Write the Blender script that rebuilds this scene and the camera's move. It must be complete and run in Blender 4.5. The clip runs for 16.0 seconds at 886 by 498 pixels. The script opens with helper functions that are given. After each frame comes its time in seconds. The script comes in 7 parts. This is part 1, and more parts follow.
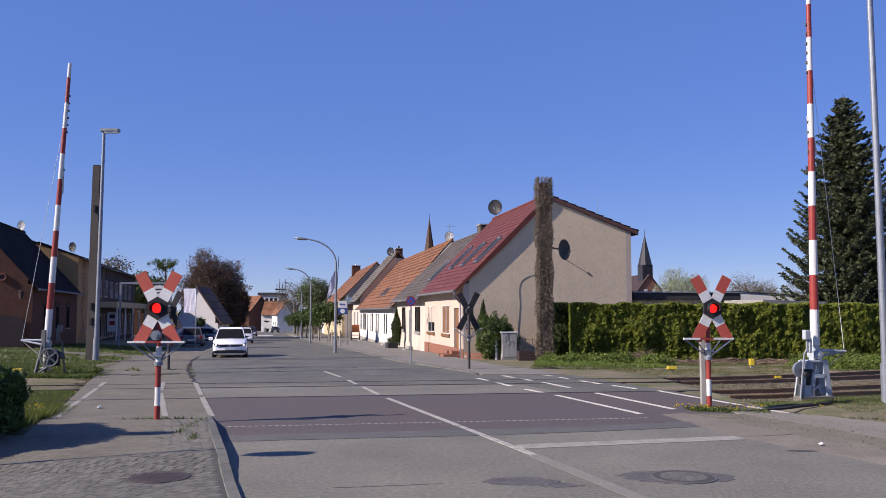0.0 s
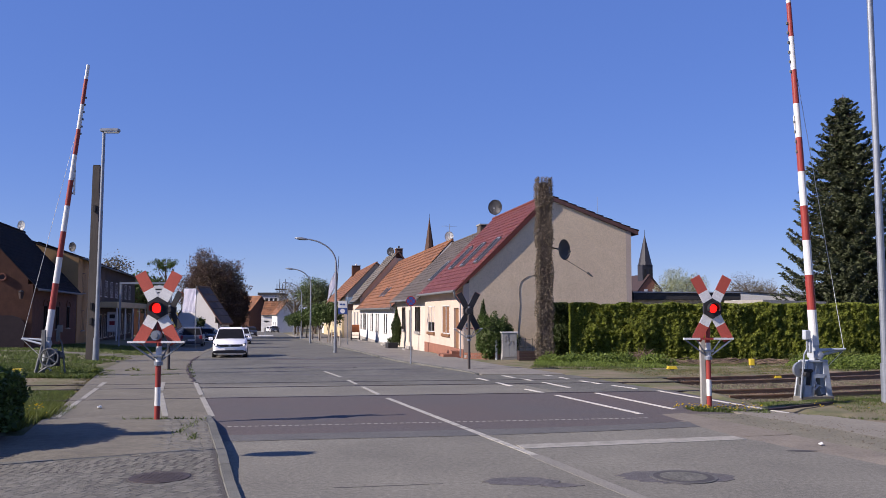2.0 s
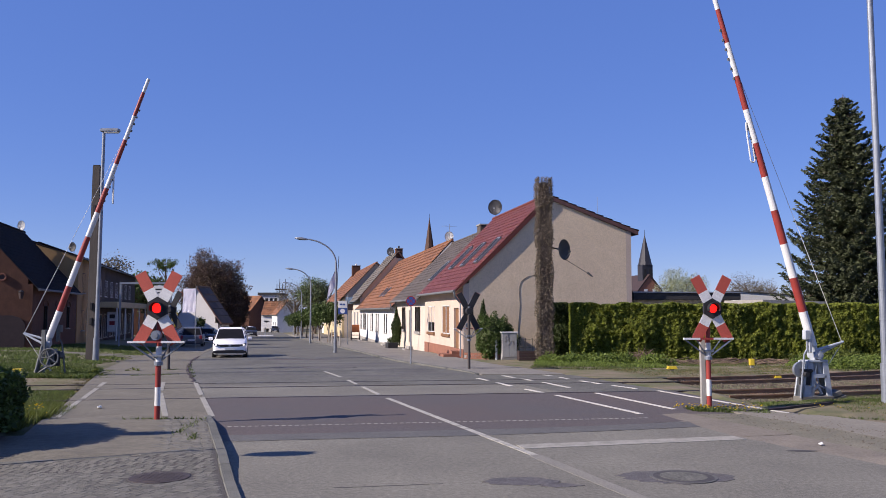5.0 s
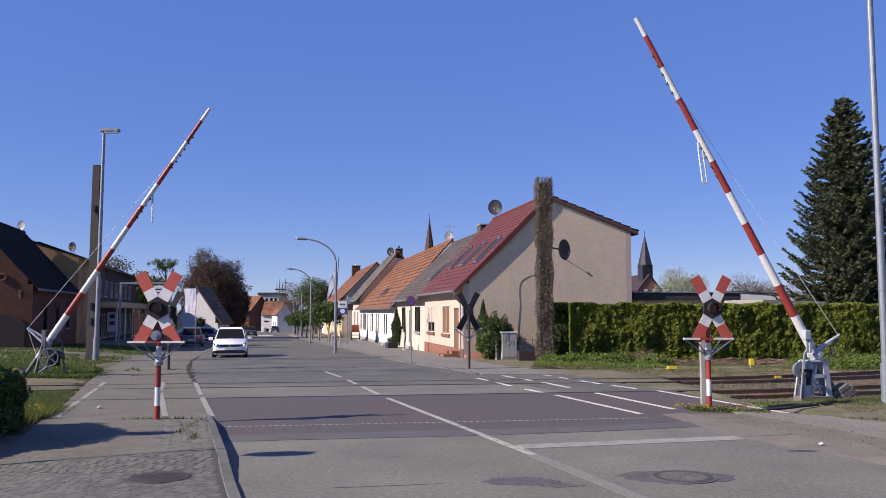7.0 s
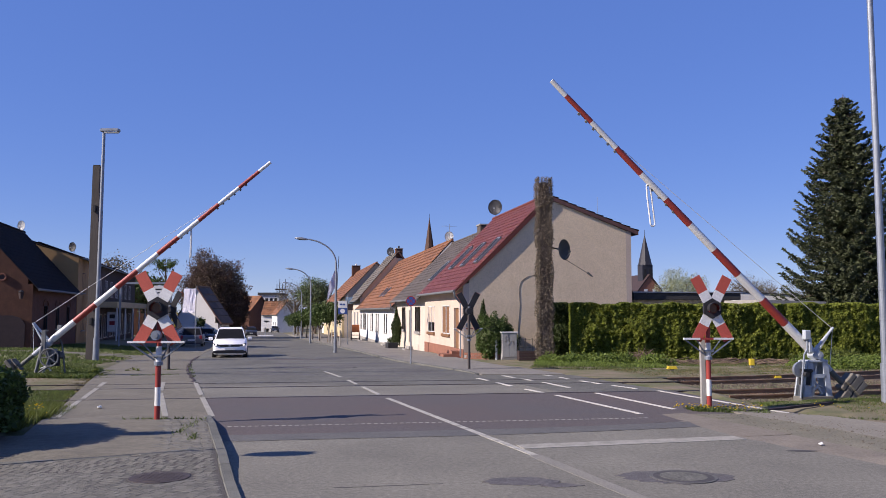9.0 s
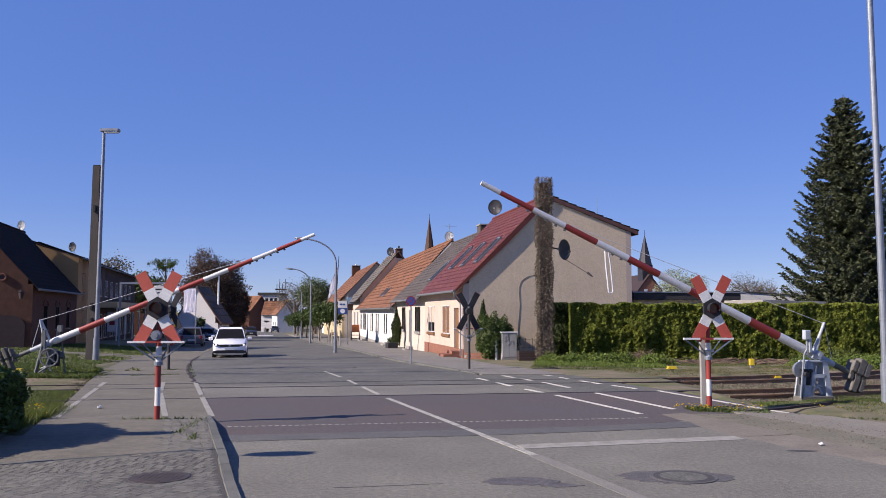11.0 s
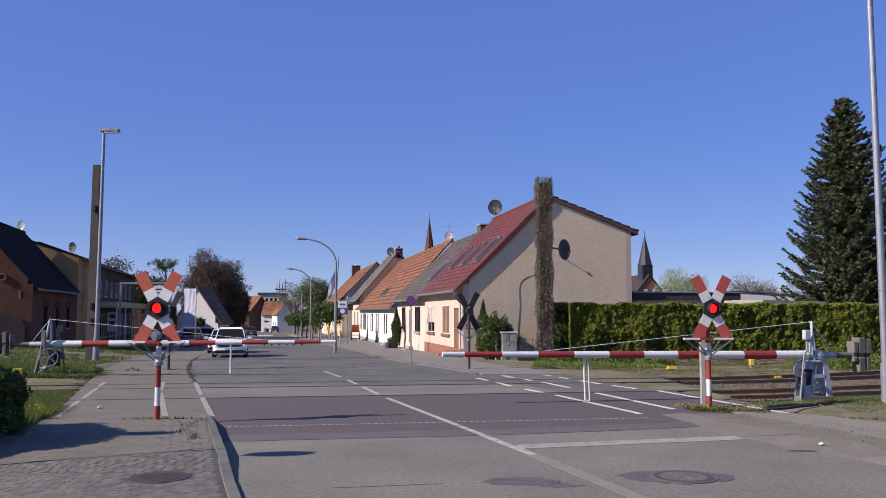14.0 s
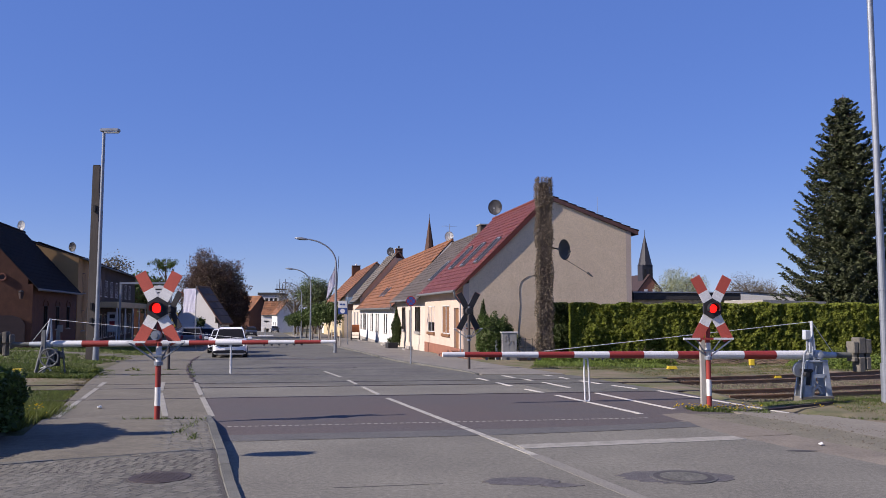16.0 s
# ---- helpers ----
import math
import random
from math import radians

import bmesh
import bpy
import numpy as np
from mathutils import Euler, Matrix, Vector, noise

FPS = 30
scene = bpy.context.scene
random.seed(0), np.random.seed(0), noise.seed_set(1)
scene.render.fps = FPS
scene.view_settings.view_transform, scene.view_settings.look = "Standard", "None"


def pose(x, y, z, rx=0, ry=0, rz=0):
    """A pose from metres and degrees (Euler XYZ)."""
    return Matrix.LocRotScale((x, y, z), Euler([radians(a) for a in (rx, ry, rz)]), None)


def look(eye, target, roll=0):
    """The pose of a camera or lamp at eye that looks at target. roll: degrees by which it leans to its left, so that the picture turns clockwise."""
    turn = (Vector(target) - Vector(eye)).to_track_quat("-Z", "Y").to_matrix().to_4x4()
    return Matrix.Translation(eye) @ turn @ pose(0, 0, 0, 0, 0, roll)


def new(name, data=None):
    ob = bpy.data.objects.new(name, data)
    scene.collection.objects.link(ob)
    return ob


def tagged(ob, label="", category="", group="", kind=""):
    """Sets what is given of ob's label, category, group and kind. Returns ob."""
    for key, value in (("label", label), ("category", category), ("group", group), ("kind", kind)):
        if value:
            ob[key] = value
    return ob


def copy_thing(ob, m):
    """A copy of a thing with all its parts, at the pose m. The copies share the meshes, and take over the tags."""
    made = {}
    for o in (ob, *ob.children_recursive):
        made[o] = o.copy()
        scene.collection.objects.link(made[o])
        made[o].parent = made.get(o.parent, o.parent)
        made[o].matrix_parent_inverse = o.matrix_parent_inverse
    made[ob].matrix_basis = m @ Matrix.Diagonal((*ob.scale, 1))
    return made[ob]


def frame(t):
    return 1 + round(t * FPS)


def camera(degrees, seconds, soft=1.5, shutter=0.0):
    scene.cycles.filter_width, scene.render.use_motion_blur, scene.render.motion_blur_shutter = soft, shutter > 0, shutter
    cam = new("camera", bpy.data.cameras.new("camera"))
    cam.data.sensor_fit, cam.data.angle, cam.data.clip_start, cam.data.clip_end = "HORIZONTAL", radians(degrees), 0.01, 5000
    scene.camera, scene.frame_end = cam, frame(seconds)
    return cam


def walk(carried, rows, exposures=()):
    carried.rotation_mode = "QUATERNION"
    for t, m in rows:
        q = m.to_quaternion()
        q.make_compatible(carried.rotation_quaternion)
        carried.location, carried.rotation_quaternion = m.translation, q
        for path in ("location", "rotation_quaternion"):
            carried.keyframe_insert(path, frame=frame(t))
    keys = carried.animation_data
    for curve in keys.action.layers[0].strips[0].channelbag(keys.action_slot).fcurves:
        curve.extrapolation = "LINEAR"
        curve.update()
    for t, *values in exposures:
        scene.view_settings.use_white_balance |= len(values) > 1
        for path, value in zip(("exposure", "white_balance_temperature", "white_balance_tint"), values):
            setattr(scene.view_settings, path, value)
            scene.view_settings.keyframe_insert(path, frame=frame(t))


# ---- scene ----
# ---------------------------------------------------------------- camera
cam = camera(56.8, 16.0, soft=0.8)
EYE = (0.0, 0.0, 2.1)
STAND = pose(0.0, 0.0, 2.1, 94.378, 0, 0)
walk(cam, [(0.0, STAND), (16.0, STAND)], exposures=[(0.0, 0.80, 6600, 18), (11.6, 0.80, 6600, 18), (12.2, 0.75, 6600, 18), (16.0, 0.75, 6600, 18)])

# ---------------------------------------------------------------- sky and sun
SUN_EL, SUN_AZ = 32.0, 20.0          # the shadows run along +x, turned 20 degrees to +y
world = bpy.data.worlds.new("sky")
scene.world = world
world.use_nodes = True
wn, wl = world.node_tree.nodes, world.node_tree.links
sky = wn.new("ShaderNodeTexSky")
sky.sky_type, sky.sun_disc = "NISHITA", False
sky.sun_elevation = radians(SUN_EL)
sky.sun_rotation = radians(270 - SUN_AZ)
sky.air_density, sky.dust_density, sky.ozone_density = 0.8, 0.0, 6.0
wn["Background"].inputs["Strength"].default_value = 0.15
deep = wn.new("ShaderNodeHueSaturation")
deep.inputs["Saturation"].default_value, deep.inputs["Hue"].default_value = 1.46, 0.524
even = wn.new("ShaderNodeGamma")
even.inputs["Gamma"].default_value = 0.60
wl.new(sky.outputs[0], even.inputs["Color"])
wl.new(even.outputs[0], deep.inputs["Color"])
clear = wn.new("ShaderNodeMix")          # the clear blue of a dry spring sky evens out the gradient
clear.data_type = "RGBA"
clear.inputs["Factor"].default_value = 0.40
clear.inputs["B"].default_value = (0.55, 1.02, 2.72, 1)
wl.new(deep.outputs[0], clear.inputs["A"])
wl.new(clear.outputs["Result"], wn["Background"].inputs["Color"])
sun_dir = Vector((-math.cos(radians(SUN_AZ)) * math.cos(radians(SUN_EL)), -math.sin(radians(SUN_AZ)) * math.cos(radians(SUN_EL)), math.sin(radians(SUN_EL))))
sun = new("sun", bpy.data.lights.new("sun", "SUN"))
sun.data.energy, sun.data.angle, sun.data.color = 4.5, radians(0.55), (1.0, 0.93, 0.83)
sun.matrix_world = look(sun_dir * 200, (0, 0, 0))

# ---------------------------------------------------------------- materials
MATS = {}


def mat(name, c1, c2=None, rough=0.8, scale=4.0, fine=60.0, amp=0.18, bump=0.2, metal=0.0, spread=0.25, island=0.0, spec=0.4, mid=0.5, rand=0.0, stretch=None, speck=None):
    """Two colours mixed by a broad noise, a fine grain over them, bump from both."""
    if name in MATS:
        return MATS[name]
    m = bpy.data.materials.new(name)
    m.use_nodes = True
    n, l = m.node_tree.nodes, m.node_tree.links
    b = n["Principled BSDF"]
    b.inputs["Roughness"].default_value, b.inputs["Metallic"].default_value = rough, metal
    b.inputs["Specular IOR Level"].default_value = spec
    c2 = c2 or tuple(v * 0.72 for v in c1)
    tc = n.new("ShaderNodeTexCoord")
    mp = n.new("ShaderNodeMapping")
    if stretch:
        mp.inputs["Scale"].default_value = stretch
    l.new(tc.outputs["Object"], mp.inputs["Vector"])
    big, small = n.new("ShaderNodeTexNoise"), n.new("ShaderNodeTexNoise")
    big.inputs["Scale"].default_value, big.inputs["Detail"].default_value = scale, 6
    small.inputs["Scale"].default_value, small.inputs["Detail"].default_value = fine, 5
    small.inputs["Roughness"].default_value = 0.72
    for t in (big, small):
        l.new(mp.outputs[0], t.inputs["Vector"])
    ramp = n.new("ShaderNodeMapRange")
    ramp.inputs["From Min"].default_value, ramp.inputs["From Max"].default_value = mid - spread, mid + spread
    l.new(big.outputs["Fac"], ramp.inputs["Value"])
    mix = n.new("ShaderNodeMix")
    mix.data_type = "RGBA"
    mix.inputs["A"].default_value, mix.inputs["B"].default_value = (*c1, 1), (*c2, 1)
    l.new(ramp.outputs[0], mix.inputs["Factor"])
    hsv = n.new("ShaderNodeHueSaturation")
    l.new(mix.outputs["Result"], hsv.inputs["Color"])
    vr = n.new("ShaderNodeMapRange")
    vr.inputs["From Min"].default_value, vr.inputs["From Max"].default_value = 0.3, 0.7
    vr.inputs["To Min"].default_value, vr.inputs["To Max"].default_value = 1 - amp, 1 + amp
    l.new(small.outputs["Fac"], vr.inputs["Value"])
    value = vr.outputs[0]
    if speck:
        # a coarser mottling between the grain and the broad patches
        sp, sr, sm = n.new("ShaderNodeTexNoise"), n.new("ShaderNodeMapRange"), n.new("ShaderNodeMath")
        sp.inputs["Scale"].default_value, sp.inputs["Detail"].default_value, sp.inputs["Roughness"].default_value = speck[0], 4, 0.7
        l.new(mp.outputs[0], sp.inputs["Vector"])
        l.new(sp.outputs["Fac"], sr.inputs["Value"])
        sr.inputs["From Min"].default_value, sr.inputs["From Max"].default_value = 0.3, 0.7
        sr.inputs["To Min"].default_value, sr.inputs["To Max"].default_value = 1 - speck[1], 1 + speck[1]
        sm.operation = "MULTIPLY"
        l.new(value, sm.inputs[0])
        l.new(sr.outputs[0], sm.inputs[1])
        value = sm.outputs[0]
    for amount, node, out in ((island, "ShaderNodeNewGeometry", "Random Per Island"), (rand, "ShaderNodeObjectInfo", "Random")):
        if amount:
            g = n.new(node)
            r = n.new("ShaderNodeMapRange")
            r.inputs["To Min"].default_value, r.inputs["To Max"].default_value = 1 - amount, 1 + amount
            l.new(g.outputs[out], r.inputs["Value"])
            k = n.new("ShaderNodeMath")
            k.operation = "MULTIPLY"
            l.new(value, k.inputs[0])
            l.new(r.outputs[0], k.inputs[1])
            value = k.outputs[0]
    l.new(value, hsv.inputs["Value"])
    l.new(hsv.outputs[0], b.inputs["Base Color"])
    if bump:
        add = n.new("ShaderNodeMath")
        l.new(big.outputs["Fac"], add.inputs[0])
        l.new(small.outputs["Fac"], add.inputs[1])
        bp = n.new("ShaderNodeBump")
        bp.inputs["Strength"].default_value, bp.inputs["Distance"].default_value = bump, 0.02
        l.new(add.outputs[0], bp.inputs["Height"])
        l.new(bp.outputs[0], b.inputs["Normal"])
    MATS[name] = m
    return m


def leaf_mat(name, c1, c2, scale=1.2, trans=0.25):
    """Leaves: colour by island and by a broad noise, some light let through."""
    m = mat(name, c1, c2, rough=0.6, scale=scale, fine=14, bump=0, island=0.4, spec=0.3)
    b = m.node_tree.nodes["Principled BSDF"]
    n, l = m.node_tree.nodes, m.node_tree.links
    tr = n.new("ShaderNodeBsdfTranslucent")
    l.new(b.inputs["Base Color"].links[0].from_socket, tr.inputs["Color"])
    ms = n.new("ShaderNodeMixShader")
    ms.inputs[0].default_value = trans
    l.new(b.outputs[0], ms.inputs[1])
    l.new(tr.outputs[0], ms.inputs[2])
    l.new(ms.outputs[0], n["Material Output"].inputs["Surface"])
    return m


def glass_mat(name, tint=(0.8, 0.85, 0.85)):
    m = bpy.data.materials.new(name)
    m.use_nodes = True
    b = m.node_tree.nodes["Principled BSDF"]
    b.inputs["Base Color"].default_value = (*tint, 1)
    b.inputs["Roughness"].default_value, b.inputs["Transmission Weight"].default_value = 0.03, 1.0
    b.inputs["IOR"].default_value = 1.01
    MATS[name] = m
    return m


def glow_mat(name, colour, strength):
    m = bpy.data.materials.new(name)
    m.use_nodes = True
    b = m.node_tree.nodes["Principled BSDF"]
    b.inputs["Base Color"].default_value = (*colour, 1)
    b.inputs["Emission Color"].default_value = (*colour, 1)
    b.inputs["Emission Strength"].default_value = strength
    MATS[name] = m
    return m


asphalt = mat("asphalt", (0.167, 0.158, 0.127), (0.122, 0.115, 0.093), rough=0.85, scale=0.55, fine=55, bump=0.12, amp=0.55, spread=0.2, speck=(15, 0.34))
asphalt_new = mat("asphalt_crossing", (0.087, 0.067, 0.060), (0.073, 0.068, 0.066), rough=0.85, scale=0.32, fine=45, bump=0.1, amp=0.5, speck=(9, 0.16))
asphalt_old = mat("asphalt_mended", (0.102, 0.099, 0.091), (0.079, 0.077, 0.073), rough=0.85, scale=1.2, fine=45, bump=0.1, amp=0.4, speck=(12, 0.2))
asphalt_far = mat("asphalt_street", (0.121, 0.117, 0.098), (0.079, 0.077, 0.064), rough=0.85, scale=0.5, fine=36, bump=0.1, amp=0.5, speck=(4, 0.25), spread=0.22, stretch=(1, 0.45, 1))
asphalt_patch = mat("asphalt_patch", (0.066, 0.062, 0.063), (0.110, 0.102, 0.101), rough=0.9, scale=6, fine=50, bump=0.5, amp=0.4, speck=(20, 0.3))
path_asphalt = mat("path_asphalt", (0.150, 0.136, 0.103), (0.105, 0.095, 0.072), rough=0.9, scale=1.1, fine=45, bump=0.12, amp=0.5, speck=(7, 0.2))
pavement_grey = mat("pavement_grey", (0.197, 0.182, 0.155), (0.143, 0.132, 0.113), rough=0.9, scale=0.9, fine=40, bump=0.12, amp=0.4, speck=(5, 0.16))
gutter_stone = mat("gutter_stone", (0.190, 0.165, 0.130), (0.139, 0.121, 0.098), rough=0.9, scale=1.6, fine=26, bump=0.6, amp=0.3, rand=0.08)
sandy = mat("sandy_path", (0.205, 0.189, 0.153), (0.158, 0.143, 0.114), rough=0.95, scale=1.2, fine=24, bump=0.6, amp=0.3)
kerb_stone = mat("kerb_stone", (0.132, 0.131, 0.110), (0.086, 0.085, 0.072), scale=3, fine=40, bump=0.5, rand=0.12)
paver = mat("paver", (0.134, 0.127, 0.104), (0.099, 0.093, 0.074), scale=5, fine=60, bump=0.4, rand=0.22, island=0.2)
joint_soil = mat("joint_soil", (0.078, 0.07, 0.058), (0.06, 0.054, 0.045), scale=6, fine=60, bump=0.5)
road_paint = mat("road_paint", (0.356, 0.341, 0.290), (0.209, 0.202, 0.171), rough=0.7, scale=5, fine=30, bump=0.2, mid=0.56, spread=0.12)
line_paint = mat("line_paint", (0.282, 0.268, 0.229), (0.198, 0.190, 0.158), rough=0.8, scale=4, fine=36, bump=0.15, amp=0.25, mid=0.55, spread=0.14)
rail_dark = mat("rail_in_road", (0.062, 0.053, 0.048), (0.044, 0.037, 0.033), rough=0.5, metal=0.5, scale=5, fine=40, bump=0.1)
edge_paint = mat("edge_paint", (0.511, 0.488, 0.426), (0.341, 0.326, 0.279), rough=0.7, scale=5, fine=30, bump=0.15, mid=0.58, spread=0.12)
worn_paint = mat("worn_paint", (0.207, 0.195, 0.163), (0.167, 0.158, 0.132), rough=0.8, scale=3, fine=40, bump=0.3, amp=0.3)
ring_dark = mat("ring_dark", (0.062, 0.058, 0.058), (0.046, 0.043, 0.043), rough=0.9, scale=9, fine=50, bump=0.3)
iron = mat("cast_iron", (0.079, 0.060, 0.048), (0.048, 0.037, 0.030), rough=0.6, metal=0.15, scale=8, fine=60, bump=0.4)
rust = mat("rusty_steel", (0.097, 0.048, 0.031), (0.053, 0.031, 0.022), rough=0.75, metal=0.3, scale=6, fine=50, bump=0.4)
rail_top = mat("rail_steel", (0.282, 0.165, 0.099), (0.180, 0.103, 0.060), rough=0.6, metal=0.25, scale=5, fine=40, bump=0.1)
concrete = mat("concrete", (0.317, 0.299, 0.273), (0.211, 0.202, 0.185), scale=2, fine=40, bump=0.4)
sleeper_wood = mat("sleeper_wood", (0.088, 0.066, 0.048), (0.053, 0.040, 0.031), scale=5, fine=40, bump=0.6)
soil = mat("soil_and_grass", (0.084, 0.095, 0.034), (0.185, 0.146, 0.099), rough=0.95, scale=0.8, fine=25, bump=0.8, mid=0.5, spread=0.16)
verge_soil = mat("verge_soil", (0.180, 0.165, 0.122), (0.113, 0.106, 0.074), rough=0.95, scale=1.3, fine=30, bump=0.8, amp=0.4)
ballast_mat = mat("ballast", (0.108, 0.084, 0.062), (0.068, 0.053, 0.037), rough=0.95, scale=4, fine=30, bump=0.3, island=0.35)
red_paint = mat("red_paint", (0.282, 0.037, 0.028), (0.220, 0.031, 0.025), rough=0.5, scale=4, fine=40, bump=0.06)
faded_red = mat("faded_red_paint", (0.40, 0.078, 0.052), (0.33, 0.06, 0.042), rough=0.6, scale=4, fine=40, bump=0.06)
white_paint = mat("white_paint", (0.6, 0.605, 0.6), (0.54, 0.54, 0.525), rough=0.5, scale=5, fine=40, bump=0.06, mid=0.6)
grey_paint = mat("grey_paint", (0.405, 0.440, 0.475), (0.299, 0.326, 0.352), rough=0.55, scale=5, fine=40, bump=0.1)
dark_paint = mat("dark_paint", (0.022, 0.022, 0.026), (0.035, 0.035, 0.037), rough=0.5, scale=6, fine=40, bump=0.08, spec=0.15)
gear_grey = mat("gear_grey", (0.150, 0.158, 0.158), (0.088, 0.092, 0.092), rough=0.6, scale=5, fine=40, bump=0.15)
tail_grey = mat("tail_grey", (0.125, 0.13, 0.115), (0.085, 0.09, 0.08), rough=0.7, scale=5, fine=40, bump=0.15)
weight_grey = mat("counterweight_grey", (0.15, 0.14, 0.118), (0.1, 0.092, 0.078), rough=0.9, scale=4, fine=30, bump=0.4)
galv = mat("galvanised_steel", (0.25, 0.275, 0.31), (0.19, 0.21, 0.24), rough=0.5, metal=0.55, scale=4, fine=40, bump=0.05)
old_pole = mat("weathered_mast", (0.061, 0.053, 0.049), (0.040, 0.034, 0.032), rough=0.85, scale=3, fine=30, bump=0.4, stretch=(1, 1, 0.15))
yellow_paint = mat("yellow_paint", (0.546, 0.405, 0.026), (0.440, 0.317, 0.026), rough=0.5, scale=8, fine=40, bump=0.1)
gable_render = mat("gable_roughcast", (0.688, 0.550, 0.387), (0.611, 0.482, 0.331), rough=0.95, scale=1.6, fine=14, bump=0.35, amp=0.16, speck=(6, 0.09))
peach = mat("peach_render", (0.523, 0.419, 0.340), (0.459, 0.365, 0.293), rough=0.9, scale=1.0, fine=30, bump=0.15)
cream = mat("cream_render", (0.538, 0.475, 0.404), (0.475, 0.412, 0.340), rough=0.9, scale=1.0, fine=30, bump=0.15)
white_wall = mat("white_render", (0.634, 0.625, 0.610), (0.554, 0.546, 0.531), rough=0.9, scale=1.0, fine=30, bump=0.15)
yellow_wall = mat("yellow_render", (0.523, 0.427, 0.261), (0.452, 0.365, 0.214), rough=0.9, scale=1.0, fine=30, bump=0.15)
ochre_wall = mat("ochre_render", (0.385, 0.240, 0.103), (0.329, 0.199, 0.083), rough=0.9, scale=1.0, fine=30, bump=0.15)
brown_wall = mat("brown_render", (0.088, 0.069, 0.056), (0.070, 0.053, 0.044), rough=0.9, scale=1.2, fine=25, bump=0.2)
brick_wall = mat("brick_wall", (0.109, 0.046, 0.027), (0.070, 0.031, 0.019), rough=0.9, scale=2.5, fine=16, bump=0.5)
plinth_red = mat("plinth_red", (0.264, 0.114, 0.075), (0.202, 0.088, 0.057), rough=0.9, scale=2, fine=30, bump=0.2)
tile_red = mat("roof_tile_red", (0.134, 0.032, 0.022), (0.086, 0.022, 0.016), rough=0.6, scale=2.0, fine=9, bump=0.3, island=0.12)
tile_orange = mat("roof_tile_orange", (0.255, 0.105, 0.043), (0.105, 0.050, 0.028), rough=0.75, scale=0.9, fine=8, bump=0.3, island=0.24)
tile_grey = mat("roof_tile_grey", (0.095, 0.079, 0.067), (0.059, 0.049, 0.043), rough=0.8, scale=1.0, fine=8, bump=0.3, island=0.2)
tile_weathered = mat("roof_tile_weathered", (0.149, 0.131, 0.110), (0.104, 0.090, 0.077), rough=0.85, scale=1.0, fine=8, bump=0.3, island=0.2)
tile_dark = mat("roof_tile_dark", (0.017, 0.015, 0.017), (0.011, 0.01, 0.011), rough=0.95, scale=1.5, fine=8, bump=0.3, island=0.1, spec=0.1)
slate = mat("slate", (0.029, 0.029, 0.037), (0.020, 0.020, 0.026), rough=0.6, scale=1.0, fine=8, bump=0.3)
timber = mat("brown_timber", (0.211, 0.106, 0.048), (0.158, 0.079, 0.035), rough=0.6, scale=3, fine=30, bump=0.2)
dark_trim = mat("dark_trim", (0.044, 0.026, 0.025), (0.031, 0.019, 0.018), rough=0.7, scale=3, fine=30, bump=0.2)
verge_board = mat("verge_board", (0.13, 0.06, 0.052), (0.09, 0.045, 0.04), rough=0.7, scale=3, fine=30, bump=0.2)
roof_felt = mat("roof_felt", (0.029, 0.029, 0.031), (0.043, 0.041, 0.041), rough=0.9, scale=1, fine=20, bump=0.3)
dish_grey = mat("dish_grey", (0.116, 0.116, 0.121), (0.090, 0.090, 0.095), rough=0.5, scale=4, fine=40, bump=0.05)
bark = mat("bark", (0.123, 0.088, 0.066), (0.070, 0.053, 0.040), rough=0.95, scale=5, fine=25, bump=0.8, stretch=(1, 1, 0.25))
twig_brown = mat("twig_brown", (0.20, 0.14, 0.10), (0.12, 0.085, 0.06), rough=0.9, scale=3, fine=30, bump=0.2, island=0.3)
ivy_dry = leaf_mat("dry_ivy", (0.185, 0.15, 0.11), (0.105, 0.082, 0.058), trans=0.1)
hedge_leaf = leaf_mat("hedge_leaf", (0.255, 0.285, 0.047), (0.165, 0.2, 0.034), scale=0.9, trans=0.5)
# filling of hedges and shrubs, its dark green standing for shade between leaves
hedge_core = mat("foliage_inner_shade", (0.066, 0.08, 0.022), (0.045, 0.057, 0.017), scale=2, bump=0.6)
bush_leaf = leaf_mat("bush_leaf", (0.049, 0.072, 0.016), (0.029, 0.046, 0.011))
shrub_leaf = leaf_mat("shrub_leaf", (0.075, 0.115, 0.025), (0.05, 0.08, 0.018))
tree_leaf = leaf_mat("tree_leaf", (0.07, 0.11, 0.025), (0.05, 0.075, 0.02))
copper_leaf = leaf_mat("copper_leaf", (0.115, 0.085, 0.05), (0.07, 0.036, 0.034), scale=0.25)
# leaf green made paler and greyer: distance haze mixed into the colour
hazy_leaf = leaf_mat("hazed_leaf", (0.11, 0.145, 0.06), (0.075, 0.105, 0.045))
blossom_leaf = leaf_mat("blossom_leaf", (0.32, 0.34, 0.22), (0.22, 0.25, 0.13))
bud_leaf = leaf_mat("budding_leaf", (0.15, 0.125, 0.09), (0.105, 0.095, 0.065))
needle = leaf_mat("spruce_needles", (0.061, 0.071, 0.030), (0.034, 0.044, 0.021), trans=0.1)
dry_grass = leaf_mat("dry_grass", (0.19, 0.155, 0.075), (0.125, 0.1, 0.05), scale=0.6, trans=0.3)
grass_leaf = leaf_mat("grass_blades", (0.1, 0.14, 0.03), (0.07, 0.092, 0.026), scale=0.6, trans=0.35)
weed_leaf = leaf_mat("weed_leaf", (0.121, 0.144, 0.026), (0.076, 0.099, 0.023), scale=1.5, trans=0.4)
fresh_leaf = leaf_mat("fresh_leaf", (0.165, 0.22, 0.042), (0.105, 0.15, 0.032), scale=1.5, trans=0.4)
dandelion_yellow = mat("dandelion_yellow", (0.75, 0.55, 0.02), (0.65, 0.45, 0.02), bump=0)
